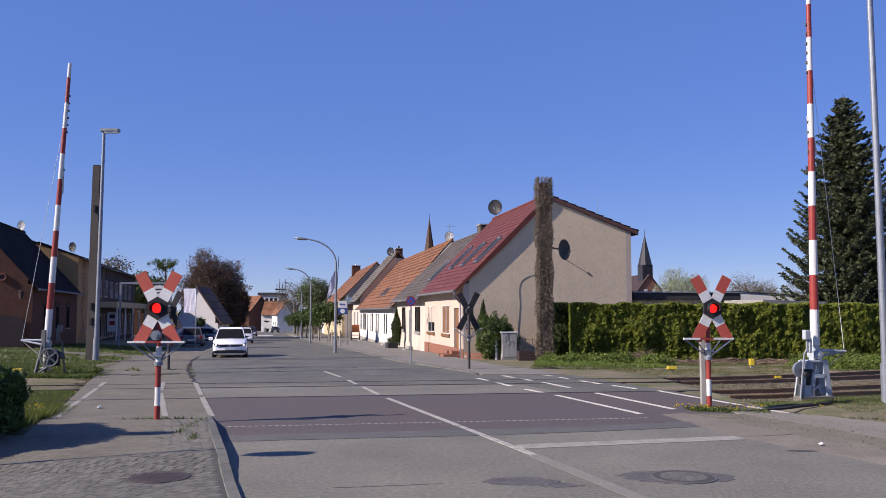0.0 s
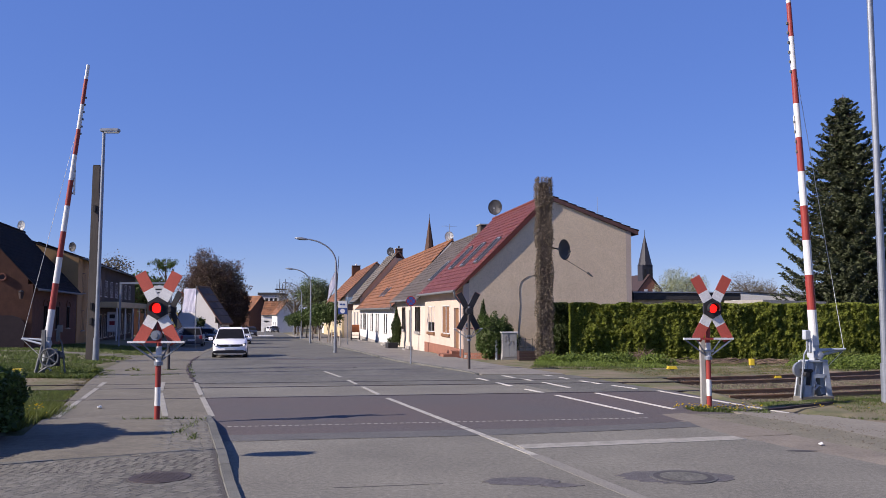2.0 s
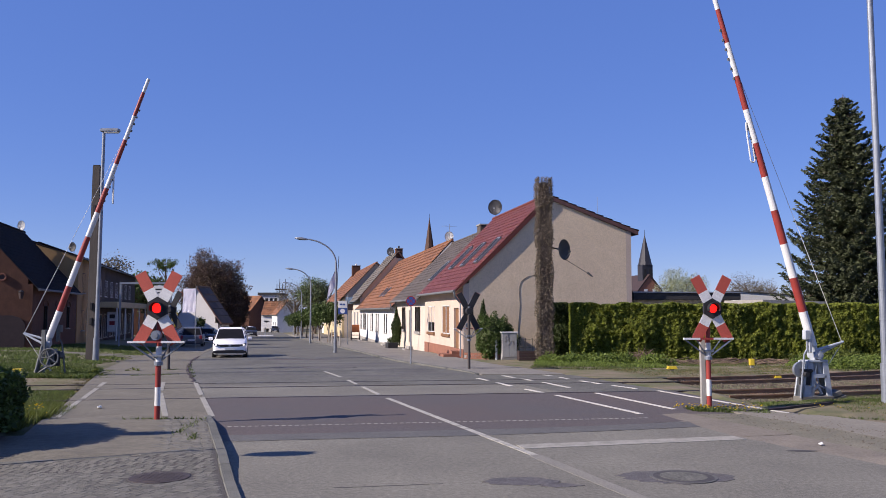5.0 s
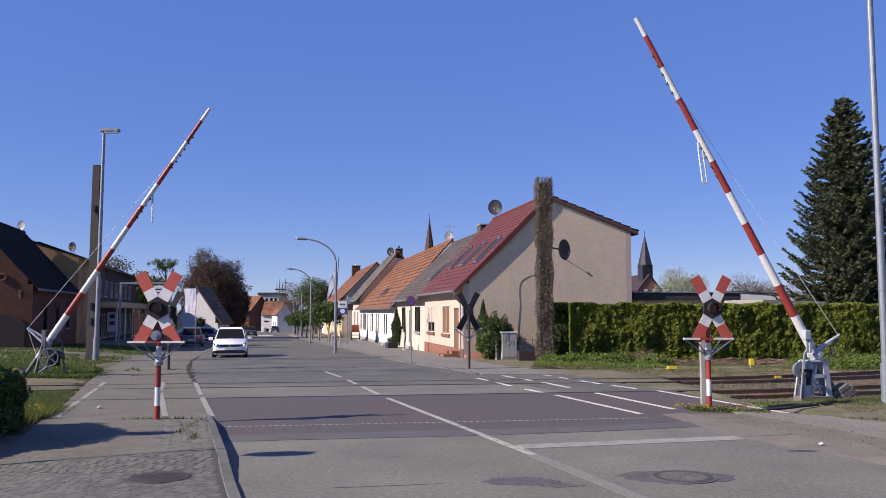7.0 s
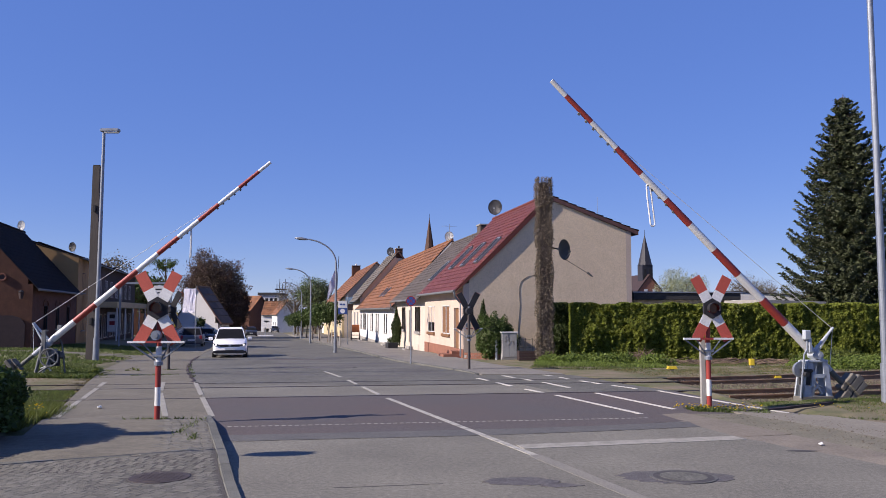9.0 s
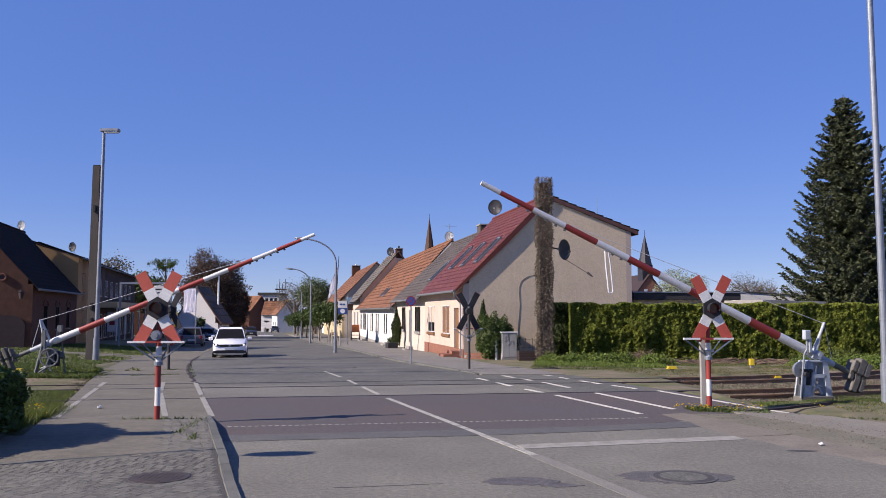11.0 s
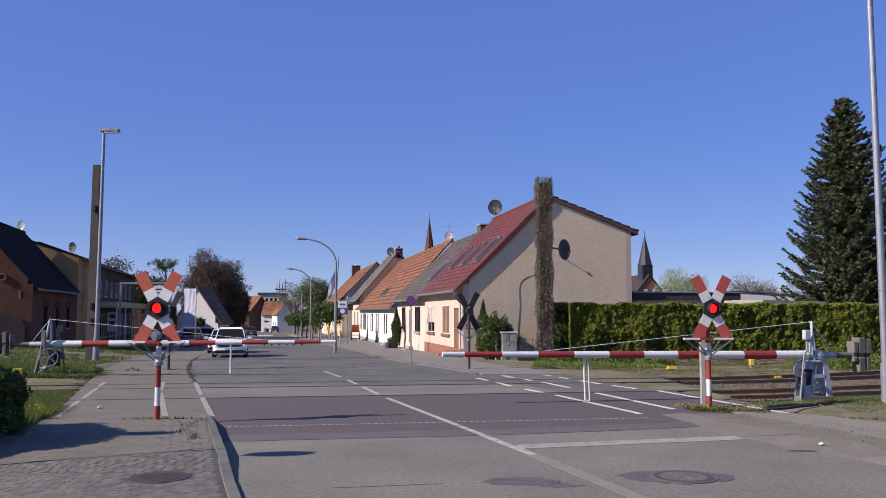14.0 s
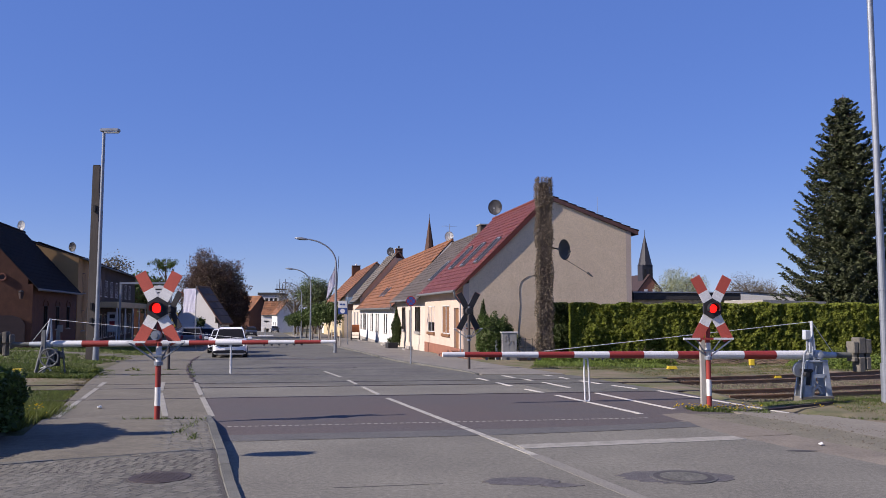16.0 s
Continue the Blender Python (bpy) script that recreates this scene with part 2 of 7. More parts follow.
cloth_white = mat("banner_cloth", (0.704, 0.704, 0.774), (0.598, 0.598, 0.722), rough=0.8, scale=2, fine=20, bump=0.1)
pane_glass = glass_mat("window_glass")
# near-black colour that stands for unlit interiors behind panes and openings
dark_room = mat("dark_room", (0.026, 0.025, 0.023), (0.018, 0.018, 0.018), bump=0)
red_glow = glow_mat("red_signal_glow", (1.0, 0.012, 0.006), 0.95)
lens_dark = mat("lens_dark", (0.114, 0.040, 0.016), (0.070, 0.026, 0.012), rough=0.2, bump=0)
car_white = mat("car_white", (0.774, 0.774, 0.792), (0.756, 0.756, 0.774), rough=0.25, bump=0, spec=0.6)
car_silver = mat("car_silver", (0.55, 0.56, 0.58), (0.50, 0.51, 0.53), rough=0.3, bump=0, spec=0.6)
car_dark = mat("car_dark", (0.026, 0.031, 0.044), (0.035, 0.040, 0.053), rough=0.25, bump=0, spec=0.6)
car_grey = mat("car_grey", (0.088, 0.092, 0.106), (0.070, 0.075, 0.088), rough=0.3, bump=0, spec=0.6)
headlight_glass = mat("headlight_glass", (0.10, 0.10, 0.11), (0.05, 0.05, 0.055), rough=0.2, bump=0, spec=0.4)
car_glass = mat("car_glass", (0.012, 0.013, 0.016), (0.018, 0.018, 0.022), rough=0.35, bump=0, spec=0.0)
tyre = mat("tyre_rubber", (0.018, 0.018, 0.018), (0.026, 0.026, 0.026), rough=0.85, bump=0.2)
blue_paint = mat("blue_paint", (0.026, 0.066, 0.238), (0.023, 0.053, 0.198), rough=0.45, bump=0)
sign_red = mat("sign_red", (0.246, 0.018, 0.025), (0.209, 0.018, 0.022), rough=0.45, bump=0)
light_blue = mat("light_blue_sign", (0.264, 0.370, 0.484), (0.229, 0.334, 0.440), rough=0.5, bump=0)
orange_paint = mat("orange_box", (0.484, 0.141, 0.044), (0.396, 0.114, 0.035), rough=0.6, bump=0.1)
box_grey = mat("cabinet_grey", (0.370, 0.370, 0.352), (0.264, 0.255, 0.246), rough=0.6, scale=3, fine=18, bump=0.1)
box_stain = mat("cabinet_scrawl", (0.132, 0.123, 0.114), (0.176, 0.158, 0.150), rough=0.7, bump=0)

# ---------------------------------------------------------------- mesh tools


def part(name, bm, material, parent=None, label="", smooth=False):
    me = bpy.data.meshes.new(name)
    bm.to_mesh(me)
    bm.free()
    me.materials.append(material)
    if smooth:
        for p in me.polygons:
            p.use_smooth = True
    ob = new(name, me)
    ob.parent = parent
    if label:
        tagged(ob, label)
    return ob


def mesh_part(name, verts, faces, material, parent=None, label=""):
    me = bpy.data.meshes.new(name)
    me.from_pydata(verts, [], faces)
    me.materials.append(material)
    ob = new(name, me)
    ob.parent = parent
    if label:
        tagged(ob, label)
    return ob


def thing(name, m, label, category, group="", kind=""):
    ob = new(name)
    ob.matrix_basis = m
    ob.empty_display_size = 0.3
    return tagged(ob, label, category, group, kind)


def box(bm, x0, x1, y0, y1, z0, z1, m=None, bevel=0.0):
    r = bmesh.ops.create_cube(bm, size=1.0)
    t = Matrix.Translation(((x0 + x1) / 2, (y0 + y1) / 2, (z0 + z1) / 2)) @ Matrix.Diagonal((x1 - x0, y1 - y0, z1 - z0, 1))
    bmesh.ops.transform(bm, matrix=(m @ t) if m else t, verts=r["verts"])
    if bevel:
        es = list({e for v in r["verts"] for e in v.link_edges})
        bmesh.ops.bevel(bm, geom=es, offset=bevel, segments=1, affect="EDGES", profile=0.5)
    return bm


def tube(bm, p0, p1, r0, r1=None, seg=10, caps=True):
    p0, p1 = Vector(p0), Vector(p1)
    r1 = r0 if r1 is None else r1
    d = p1 - p0
    r = bmesh.ops.create_cone(bm, cap_ends=caps, segments=seg, radius1=r0, radius2=max(r1, 0.0005), depth=d.length)
    q = d.to_track_quat("Z", "Y").to_matrix().to_4x4()
    bmesh.ops.transform(bm, matrix=Matrix.Translation((p0 + p1) / 2) @ q, verts=r["verts"])
    return bm


def pipe(bm, pts, r, seg=8):
    for a, b in zip(pts, pts[1:]):
        tube(bm, a, b, r, seg=seg)
    return bm


def prism(bm, poly, y0, y1, m=None):
    """A polygon in (x, z), pulled from y0 to y1."""
    a = [bm.verts.new((x, y0, z)) for x, z in poly]
    b = [bm.verts.new((x, y1, z)) for x, z in poly]
    bm.faces.new(a)
    bm.faces.new(b[::-1])
    k = len(poly)
    for i in range(k):
        bm.faces.new((a[(i + 1) % k], a[i], b[i], b[(i + 1) % k]))
    if m:
        bmesh.ops.transform(bm, matrix=m, verts=a + b)
    bmesh.ops.recalc_face_normals(bm, faces=bm.faces)
    return bm


def disc(bm, centre, normal, r, depth=0.02, seg=24):
    c, nn = Vector(centre), Vector(normal).normalized()
    return tube(bm, c - nn * depth / 2, c + nn * depth / 2, r, seg=seg)


def B():
    return bmesh.new()


def ground_z(y):
    """Height of the road: level over the crossing, then falling gently down the street."""
    if y < 22:
        return 0.0
    if y < 30:
        return -0.0165 * (y - 22) ** 2 / 16
    return -0.0165 * (min(y, 220) - 26)


def lerp_table(table, y):
    if y <= table[0][0]:
        (ya, xa), (yb, xb) = table[0], table[1]
        return xa + (xb - xa) * (y - ya) / (yb - ya)
    for (ya, xa), (yb, xb) in zip(table, table[1:]):
        if y <= yb:
            return xa + (xb - xa) * (y - ya) / (yb - ya)
    return table[-1][1]


LEFT = [(-6, 2.9), (9.44, -2.28), (16.45, -4.58), (24.1, -7.2), (31.1, -9.6), (38.4, -11.7), (53, -15.2), (68, -18.2), (102, -25.3), (176, -41.5), (221, -51), (300, -68)]
RIGHT = [(-6, 12.2), (11.8, 6.55), (13.9, 5.85), (17.1, 4.85), (24, 2.2), (29.3, 0.9), (38.4, -2.2), (53.3, -5.7), (68.2, -9.4), (102, -17.6), (176, -34.3), (221, -44), (300, -61)]


def left_edge(y):
    return lerp_table(LEFT, y)


def right_edge(y):
    return lerp_table(RIGHT, y)


def rail_y(x):
    """The far rail's line across the crossing, bending away on the right."""
    return 25.45 + 0.155 * x + (0.02 * (x - 6) ** 2 if x > 6 else 0.0)


def bank(x, y):
    """How far the unpaved ground rises over the road's level."""
    d = left_edge(y) - 3.4 - x
    rise = 0.0
    if d > 0 and y > 26:
        rise = min(d * 0.06, 0.30) * min((y - 26) / 6, 1)
    return rise + 0.05 * (noise.noise(Vector((x * 0.4, y * 0.4, 3.1))))


def steps(*runs):
    out = []
    for a, b, s in runs:
        k = max(1, round((b - a) / s))
        out += [a + (b - a) * i / k for i in range(k)]
    return out + [runs[-1][1]]


def ground_height(x, y):
    base = ground_z(y)
    pad_l = path_width(y) + 0.05
    if left_edge(y) - pad_l < x < right_edge(y) + (3.1 if y > 27 else 3.2 if y > 16.8 else 2.15):
        return base - 0.12
    rise = bank(x, y)
    if x > 7 and rail_y(x) - 7.2 < y < rail_y(x) + 1.2:
        return base - 0.115 + rise * 0.5
    return base + rise - 0.02 + (walk_lift(y) if x < 0 and y < 17 else 0)


def make_ground():
    xs = steps((-2600, -200, 400), (-200, -60, 20), (-60, -24, 3), (-24, 24, 0.5), (24, 70, 3), (70, 300, 25), (300, 2600, 400))
    ys = steps((-900, -20, 220), (-20, 6, 3), (6, 48, 0.5), (48, 110, 3), (110, 300, 12), (300, 900, 150), (900, 3600, 500))
    verts = [(x, y, ground_height(x, y)) for y in ys for x in xs]
    w = len(xs)
    faces = [(j * w + i, j * w + i + 1, (j + 1) * w + i + 1, (j + 1) * w + i) for j in range(len(ys) - 1) for i in range(w - 1)]
    ob = mesh_part("ground", verts, faces, soil)
    tagged(ob, "uneven ground of dry soil and short grass", "ground", kind="structure")


def strip(name, left, right, y0, y1, lift, material, label, category, depth=0.14, step=0.8, across=3):
    """A paved band between two edge functions, lift(y) over the road's level."""
    ys = steps((y0, y1, step))
    verts, faces = [], []
    for y in ys:
        a, b, z = left(y), right(y), ground_z(y) + lift(y)
        for i in range(across + 1):
            verts.append((a + (b - a) * i / across, y, z))
        verts.append((b, y, z - depth))
        verts.append((a, y, z - depth))
    w = across + 3
    for j in range(len(ys) - 1):
        for i in range(w):
            k = (i + 1) % w
            faces.append((j * w + i, j * w + k, (j + 1) * w + k, (j + 1) * w + i))
    faces.append(tuple(range(w))[::-1])
    faces.append(tuple((len(ys) - 1) * w + i for i in range(w)))
    ob = mesh_part(name, verts, faces, material)
    return tagged(ob, label, category, kind="structure")


def walk_lift(y):
    """The footpath's height over the road: a kerb that is dropped at both ends."""
    for ya, yb, za, zb in ((-90, 10.7, 0.03, 0.03), (10.7, 11.7, 0.03, 0.11), (11.7, 15.3, 0.11, 0.11), (15.3, 16.5, 0.11, 0.005)):
        if y < yb:
            return za + (zb - za) * (y - ya) / (yb - ya)
    return 0.005


def path_width(y):
    return 8.0 if y < 11.8 else max(3.2, 8.0 - 4.8 * (y - 11.8) / 1.6)


def right_lift(y):
    return 0.02 + 0.03 * min(max((y - 29) / 3, 0), 1)


make_ground()
road = strip("road", left_edge, right_edge, -6, 300, lambda y: 0.0, asphalt, "worn grey asphalt road over the level crossing and down the street", "road", across=8, step=1.2)
strip("footpath", lambda y: left_edge(y) - path_width(y), lambda y: left_edge(y) - (0.16 if y < 16.0 else 0.004), 10.6, 78, walk_lift, path_asphalt, "grey asphalt footpath beside the road", "footpath", step=0.1)
strip("paved_corner", lambda y: left_edge(y) - 8.0, lambda y: left_edge(y) - 0.16, -6, 10.58, lambda y: 0.0312, joint_soil, "bed of earth under the paving blocks", "pavement", across=2)
strip("paved_corner", lambda y: lerp_table([(10.58, -9.0), (10.75, -8.0), (11.15, -5.95), (11.5, -4.4), (12.25, -3.3)], y), lambda y: left_edge(y) - 0.17, 10.582, 12.2, lambda y: walk_lift(y) + 0.0018, joint_soil, "bed of earth under the rising paving blocks", "pavement", step=0.1, across=2)
strip("far_pavement", lambda y: right_edge(y) + 0.17, lambda y: max(right_edge(y) + 3.0, 0.35 - 0.1967 * (y - 43.8)), 28.2, 150, right_lift, pavement_grey, "grey pavement in front of the row of houses", "pavement")
def crossing_side(y):
    return right_edge(y) + 2.55 + 0.6 * min(max((y - 18) / 4, 0), 1)


strip("crossing_footpath", lambda y: right_edge(y) + 0.01, crossing_side, 16.9, 21.75, lambda y: 0.003, asphalt_new, "dark reddish asphalt footpath beside the crossing", "footpath")
strip("crossing_footpath", lambda y: right_edge(y) + 0.01, crossing_side, 21.752, 28.1, lambda y: 0.003, asphalt_far, "asphalt footpath over the tracks beside the road", "footpath")
strip("right_verge", lambda y: right_edge(y) + 0.02, lambda y: right_edge(y) + 2.1, -6, 16.85, lambda y: 0.03, verge_soil, "trodden sandy verge beside the road", "verge")


def band(name, pts, width, material, label, lift=0.006, parent=road):
    """A painted or laid strip along points on the road; one part of the road."""
    verts, faces = [], []
    for i, (x, y) in enumerate(pts):
        a = Vector(pts[max(i - 1, 0)])
        b = Vector(pts[min(i + 1, len(pts) - 1)])
        d = (b - a).normalized()
        s = Vector((d.y, -d.x)) * width / 2
        z = ground_z(y) + lift
        low = ground_z(y) - 0.002
        verts += [(x - s.x, y - s.y, z), (x + s.x, y + s.y, z), (x + s.x, y + s.y, low), (x - s.x, y - s.y, low)]
    for i in range(len(pts) - 1):
        for k in range(4):
            faces.append((4 * i + k, 4 * i + (k + 1) % 4, 4 * i + 4 + (k + 1) % 4, 4 * i + 4 + k))
    faces += [(3, 2, 1, 0), tuple(4 * len(pts) - 4 + k for k in range(4))]
    ob = mesh_part(name, verts, faces, material, parent, label)
    return ob


def sub(a, b, k):
    return [(a[0] + (b[0] - a[0]) * i / k, a[1] + (b[1] - a[1]) * i / k) for i in range(k + 1)]


# the street's own darker surface, from between the rails onward
strip_ys = steps((24.0, 44, 1.0), (44, 200, 4))
verts = [(x, y, ground_z(y) + 0.0035) for y in strip_ys for x in (left_edge(y) + 0.01, (left_edge(y) * 2 + right_edge(y)) / 3, (left_edge(y) + right_edge(y) * 2) / 3, right_edge(y) - 0.01)]
mesh_part("street_surface", verts, [(4 * j + i, 4 * j + i + 1, 4 * j + i + 5, 4 * j + i + 4) for j in range(len(strip_ys) - 1) for i in range(3)], asphalt_far, road, "dark patched asphalt of the street")

# the dark resurfaced field between the near rail and the stop line
verts, faces = [], []
for i in range(13):
    f = i / 12
    for j in range(5):
        x = -4.1 - 1.6 * j / 4 + f * (9.1 - 0.9 * j / 4)
        lo, hi = 14.6 + 0.155 * x + 0.03 * x * x * (x > 0), rail_y(x) - 4.42
        y = lo + (hi - lo) * j / 4
        x = left_edge(y) + 0.02 + f * (right_edge(y) - left_edge(y) - 0.04)
        lo, hi = 14.6 + 0.155 * x + 0.03 * x * x * (x > 0), rail_y(x) - 4.42
        y = lo + (hi - lo) * j / 4
        verts.append((x, y, 0.004))
faces = [(i * 5 + j, (i + 1) * 5 + j, (i + 1) * 5 + j + 1, i * 5 + j + 1) for i in range(12) for j in range(4)]
mesh_part("resurfaced_field", verts, faces, asphalt_new, road, "darker, newer asphalt beside the rails")

# an older, paler mended strip along the field's near edge
verts = []
for i in range(25):
    f = i / 24
    x = -3.8 + 8.5 * f
    lo = 14.02 + 0.155 * x + 0.45 * max(0, (f - 0.4) / 0.6) ** 2 + 0.03 * noise.noise(Vector((x * 1.5, 0, 8)))
    hi = 14.72 + 0.155 * x + 0.02 * x * x * (x > 0) + 0.02 * noise.noise(Vector((x * 2.5, 4, 8)))
    lo, hi = (max(v, lo) if x > left_edge(v) else v for v in (lo, hi))
    verts += [(max(x, left_edge(lo) + 0.03), lo, 0.0055), (max(x, left_edge(hi) + 0.03), hi, 0.0055)]
mesh_part("mended_strip", verts, [(2 * i, 2 * i + 2, 2 * i + 3, 2 * i + 1) for i in range(24)], asphalt_old, road, "paler bluish strip of mended asphalt")

band("centre_line", sub((3.0, 7.0), (1.35, 12.2), 6), 0.2, worn_paint, "almost worn away centre line", 0.004)
band("centre_line", sub((1.35, 12.2), (-1.36, 20.18), 6), 0.12, road_paint, "worn white centre line", 0.008)
band("centre_line", sub((-1.62, 21.0), (-2.25, 23.2), 2), 0.10, road_paint, "worn white centre line", 0.009)
band("centre_line", sub((-2.5, 24.0), (-2.95, 25.6), 2), 0.10, road_paint, "worn white centre line", 0.009)
band("centre_line", sub((-3.3, 26.8), (-4.3, 30.0), 3), 0.10, road_paint, "worn white centre line", 0.009)
band("stop_line", sub((1.2, 12.94), (4.95, 13.86), 12), 0.38, line_paint, "faded white stop line", 0.0095)
for a, b in (((4.08, 17.08), (2.86, 20.86)), ((2.6, 21.5), (2.25, 22.5)), ((1.95, 23.4), (1.6, 24.6)), ((1.4, 25.4), (1.1, 26.4)),
             ((5.0, 17.87), (3.96, 21.43)), ((3.5, 22.9), (3.0, 24.7)), ((2.75, 25.4), (2.5, 26.1)), ((2.3, 26.6), (2.0, 27.6)),
             ((7.15, 17.2), (5.73, 22.04)), ((5.3, 22.6), (4.85, 23.6)), ((4.63, 24.14), (4.2, 25.3)), ((3.95, 26.0), (3.8, 26.8)), ((3.6, 27.4), (3.4, 28.0))):
    band("edge_line", sub(a, b, 3), 0.12, edge_paint, "thin white edge line", 0.009)
for a, b in (((-7.66, 16.45), (-8.6, 19.6)), ((-8.7, 20.0), (-9.5, 22.7)), ((-9.65, 23.2), (-10.1, 24.7)),
             ((-5.59, 16.7), (-7.3, 21.4)), ((-7.5, 22.0), (-8.35, 24.7)), ((-4.62, 16.6), (-5.9, 20.3)), ((-6.1, 20.9), (-7.4, 24.7))):
    band("edge_line", sub(a, b, 3), 0.12, line_paint, "worn white line beside the footpath", 0.010)
dash = mesh_part("paint_dash", [(-0.038, -0.045, 0), (0.038, -0.045, 0), (0.038, 0.045, 0), (-0.038, 0.045, 0)], [(0, 1, 2, 3)], line_paint, road)
for i in range(67):
    x = -3.9 + i * 0.12
    d = dash if i == 0 else dash.copy()
    if i:
        scene.collection.objects.link(d)
    d.matrix_basis = pose(x, 15.78 + 0.158 * x, 0.0075, 0, 0, 9)


def blotch(name, cx, cy, rx, ry, material, label, lift=0.005, seed=1):
    verts = [(cx, cy, ground_z(cy) + lift)]
    k = 72
    for i in range(k):
        a = 2 * math.pi * i / k
        r = 1 + 0.35 * noise.noise(Vector((math.cos(a) * 1.3, math.sin(a) * 1.3, seed * 7.3))) + 0.16 * noise.noise(Vector((math.cos(a) * 6, math.sin(a) * 6, seed * 3.1)))
        verts.append((cx + rx * r * math.cos(a), cy + ry * r * math.sin(a), ground_z(cy) + lift))
    verts += [(x, y, z - lift - 0.002) for x, y, z in verts[1:]]
    faces = [(0, i + 1, (i + 1) % k + 1) for i in range(k)] + [(i + 1, k + i + 1, k + (i + 1) % k + 1, (i + 1) % k + 1) for i in range(k)]
    mesh_part(name, verts, faces, material, road, label)


blotch("asphalt_patch", 0.95, 10.35, 0.5, 0.22, asphalt_patch, "dark patch of mended asphalt", seed=3)
blotch("asphalt_patch", 1.45, 10.12, 0.28, 0.10, asphalt_patch, "dark patch of mended asphalt", 0.006, seed=5)
blotch("asphalt_patch", 3.0, 10.64, 0.64, 0.42, asphalt_patch, "dark asphalt ring round the manhole", seed=4)
for cx, cy, rx, ry, sd in ((-5.2, 32.5, 1.8, 0.5, 6), (-4.6, 36, 2.6, 0.4, 7), (-1.2, 29.6, 1.2, 0.4, 8), (-7, 40, 2.2, 0.8, 9), (-2.4, 27.4, 1.7, 0.3, 21), (-0.4, 28.4, 1.2, 0.25, 22), (-5.8, 28.2, 1.4, 0.25, 23), (-3.2, 33.8, 2.4, 0.45, 24), (-6.6, 29.9, 1.0, 0.3, 25), (-2.0, 31.4, 1.5, 0.3, 26)):
    blotch("asphalt_patch", cx, cy, rx, ry, asphalt_patch if sd != 9 else asphalt_new, "dark patch of mended asphalt", seed=sd)
for pts in (sub((-9.2, 31.5), (5.0, 33.2), 8), sub((-1.3, 10.0), (0.0, 10.2), 4)):
    wob = [(x, y + 0.12 * noise.noise(Vector((x * 1.3, y, 0)))) for x, y in pts]
    band("tar_seam", wob, 0.014, asphalt_patch, "thin dark seam of tar", 0.005)
for x0, y0, x1, y1 in ((-6.9, 33.4, -3.4, 33.9), (-8.6, 35.6, -2.6, 36.6)):
    band("tar_seam", [(x, y + 0.2 * noise.noise(Vector((x, y, 2)))) for x, y in sub((x0, y0), (x1, y1), 8)], 0.07, asphalt_patch, "thin dark seam of tar", 0.007)


def manhole(x, y, z, r, label, paved=False):
    """A cast lid with raised studs, or a plain lid in two rings set in asphalt."""
    t = thing("manhole_cover", pose(x, y, z), label, "manhole cover")
    bm = B()
    tube(bm, (0, 0, -0.05), (0, 0, 0.007), r, seg=40)
    part("rim", bm, asphalt_old if paved else iron, t)
    if paved:
        bm = B()
        tube(bm, (0, 0, -0.04), (0, 0, 0.0085), r * 0.9, seg=40)
        part("joint_ring", bm, ring_dark, t, "dark ring round the lid")
    bm = B()
    tube(bm, (0, 0, -0.03), (0, 0, 0.0105 if paved else 0.009), r * (0.7 if paved else 0.8), seg=40)
    for i in range(-4, 5) if not paved else ():
        for j in range(-4, 5):
            if math.hypot(i, j) < 4.3:
                box(bm, i * r * 0.17 - r * 0.055, i * r * 0.17 + r * 0.055, j * r * 0.17 - r * 0.055, j * r * 0.17 + r * 0.055, 0.008, 0.0125)
    part("lid", bm, asphalt_far if paved else iron, t)


manhole(-3.55, 10.45, 0.031, 0.37, "round cast iron manhole cover in the paving")
manhole(3.06, 10.62, 0.004, 0.42, "round manhole cover with a dark ring in the road", paved=True)

# kerb stones
kerb_mesh = None


def kerb_row(edge, side, y0, y1, top, parent, every=1.0, width=0.15):
    global kerb_mesh
    y = y0
    while y < y1:
        ya = y + every * 0.985
        a, b = Vector((edge(y), y)), Vector((edge(ya), ya))
        ang = math.atan2(b.y - a.y, b.x - a.x)
        if kerb_mesh is None:
            bm = B()
            box(bm, 0, 1.004, 0.0, 0.15, -0.2, 0, bevel=0.012)
            o = part("kerb_stone", bm, kerb_stone, parent)
            kerb_mesh = o.data
        else:
            o = new("kerb_stone", kerb_mesh)
            o.parent = parent
        lean = random.uniform(-0.5, 0.5)
        climb = -math.degrees(math.atan((top(ya) - top(y)) / every))
        o.matrix_basis = Matrix.Translation((a.x, a.y, ground_z(y) + top(y) + random.uniform(-0.006, 0.006))) @ Matrix.Rotation(ang, 4, "Z") @ pose(0, 0 if side < 0 else -0.15, 0, lean, climb, random.uniform(-0.4, 0.4))
        y += every * math.cos(math.pi / 2 - ang) if ang < math.pi / 2 else every * math.sin(ang)


kerb_row(left_edge, -1, -5.9, 16.4, lambda y: walk_lift(y) + 0.005, road)
for k in range(9):
    ya = 24.4 + 2.3 * k
    pts = [(left_edge(y) - 0.02 + 0.16 * noise.noise(Vector((0, y * 2.3, 5))), y) for y in steps((ya, ya + 2.2, 0.22))]
    band("open_joint", pts, 0.07 + 0.06 * (k % 3 == 1), dark_trim, "dark open joint along the footpath", 0.013)
# shadow line along the path's raised, broken edge, laid as dark jagged strips
edge = [(x, lerp_table([(6.3, 17.34), (6.65, 17.5), (7.59, 18.05), (8.9, 18.95)], x) + 0.07 * noise.noise(Vector((x * 4, 2, 7)))) for x in steps((6.3, 8.9, 0.13))]
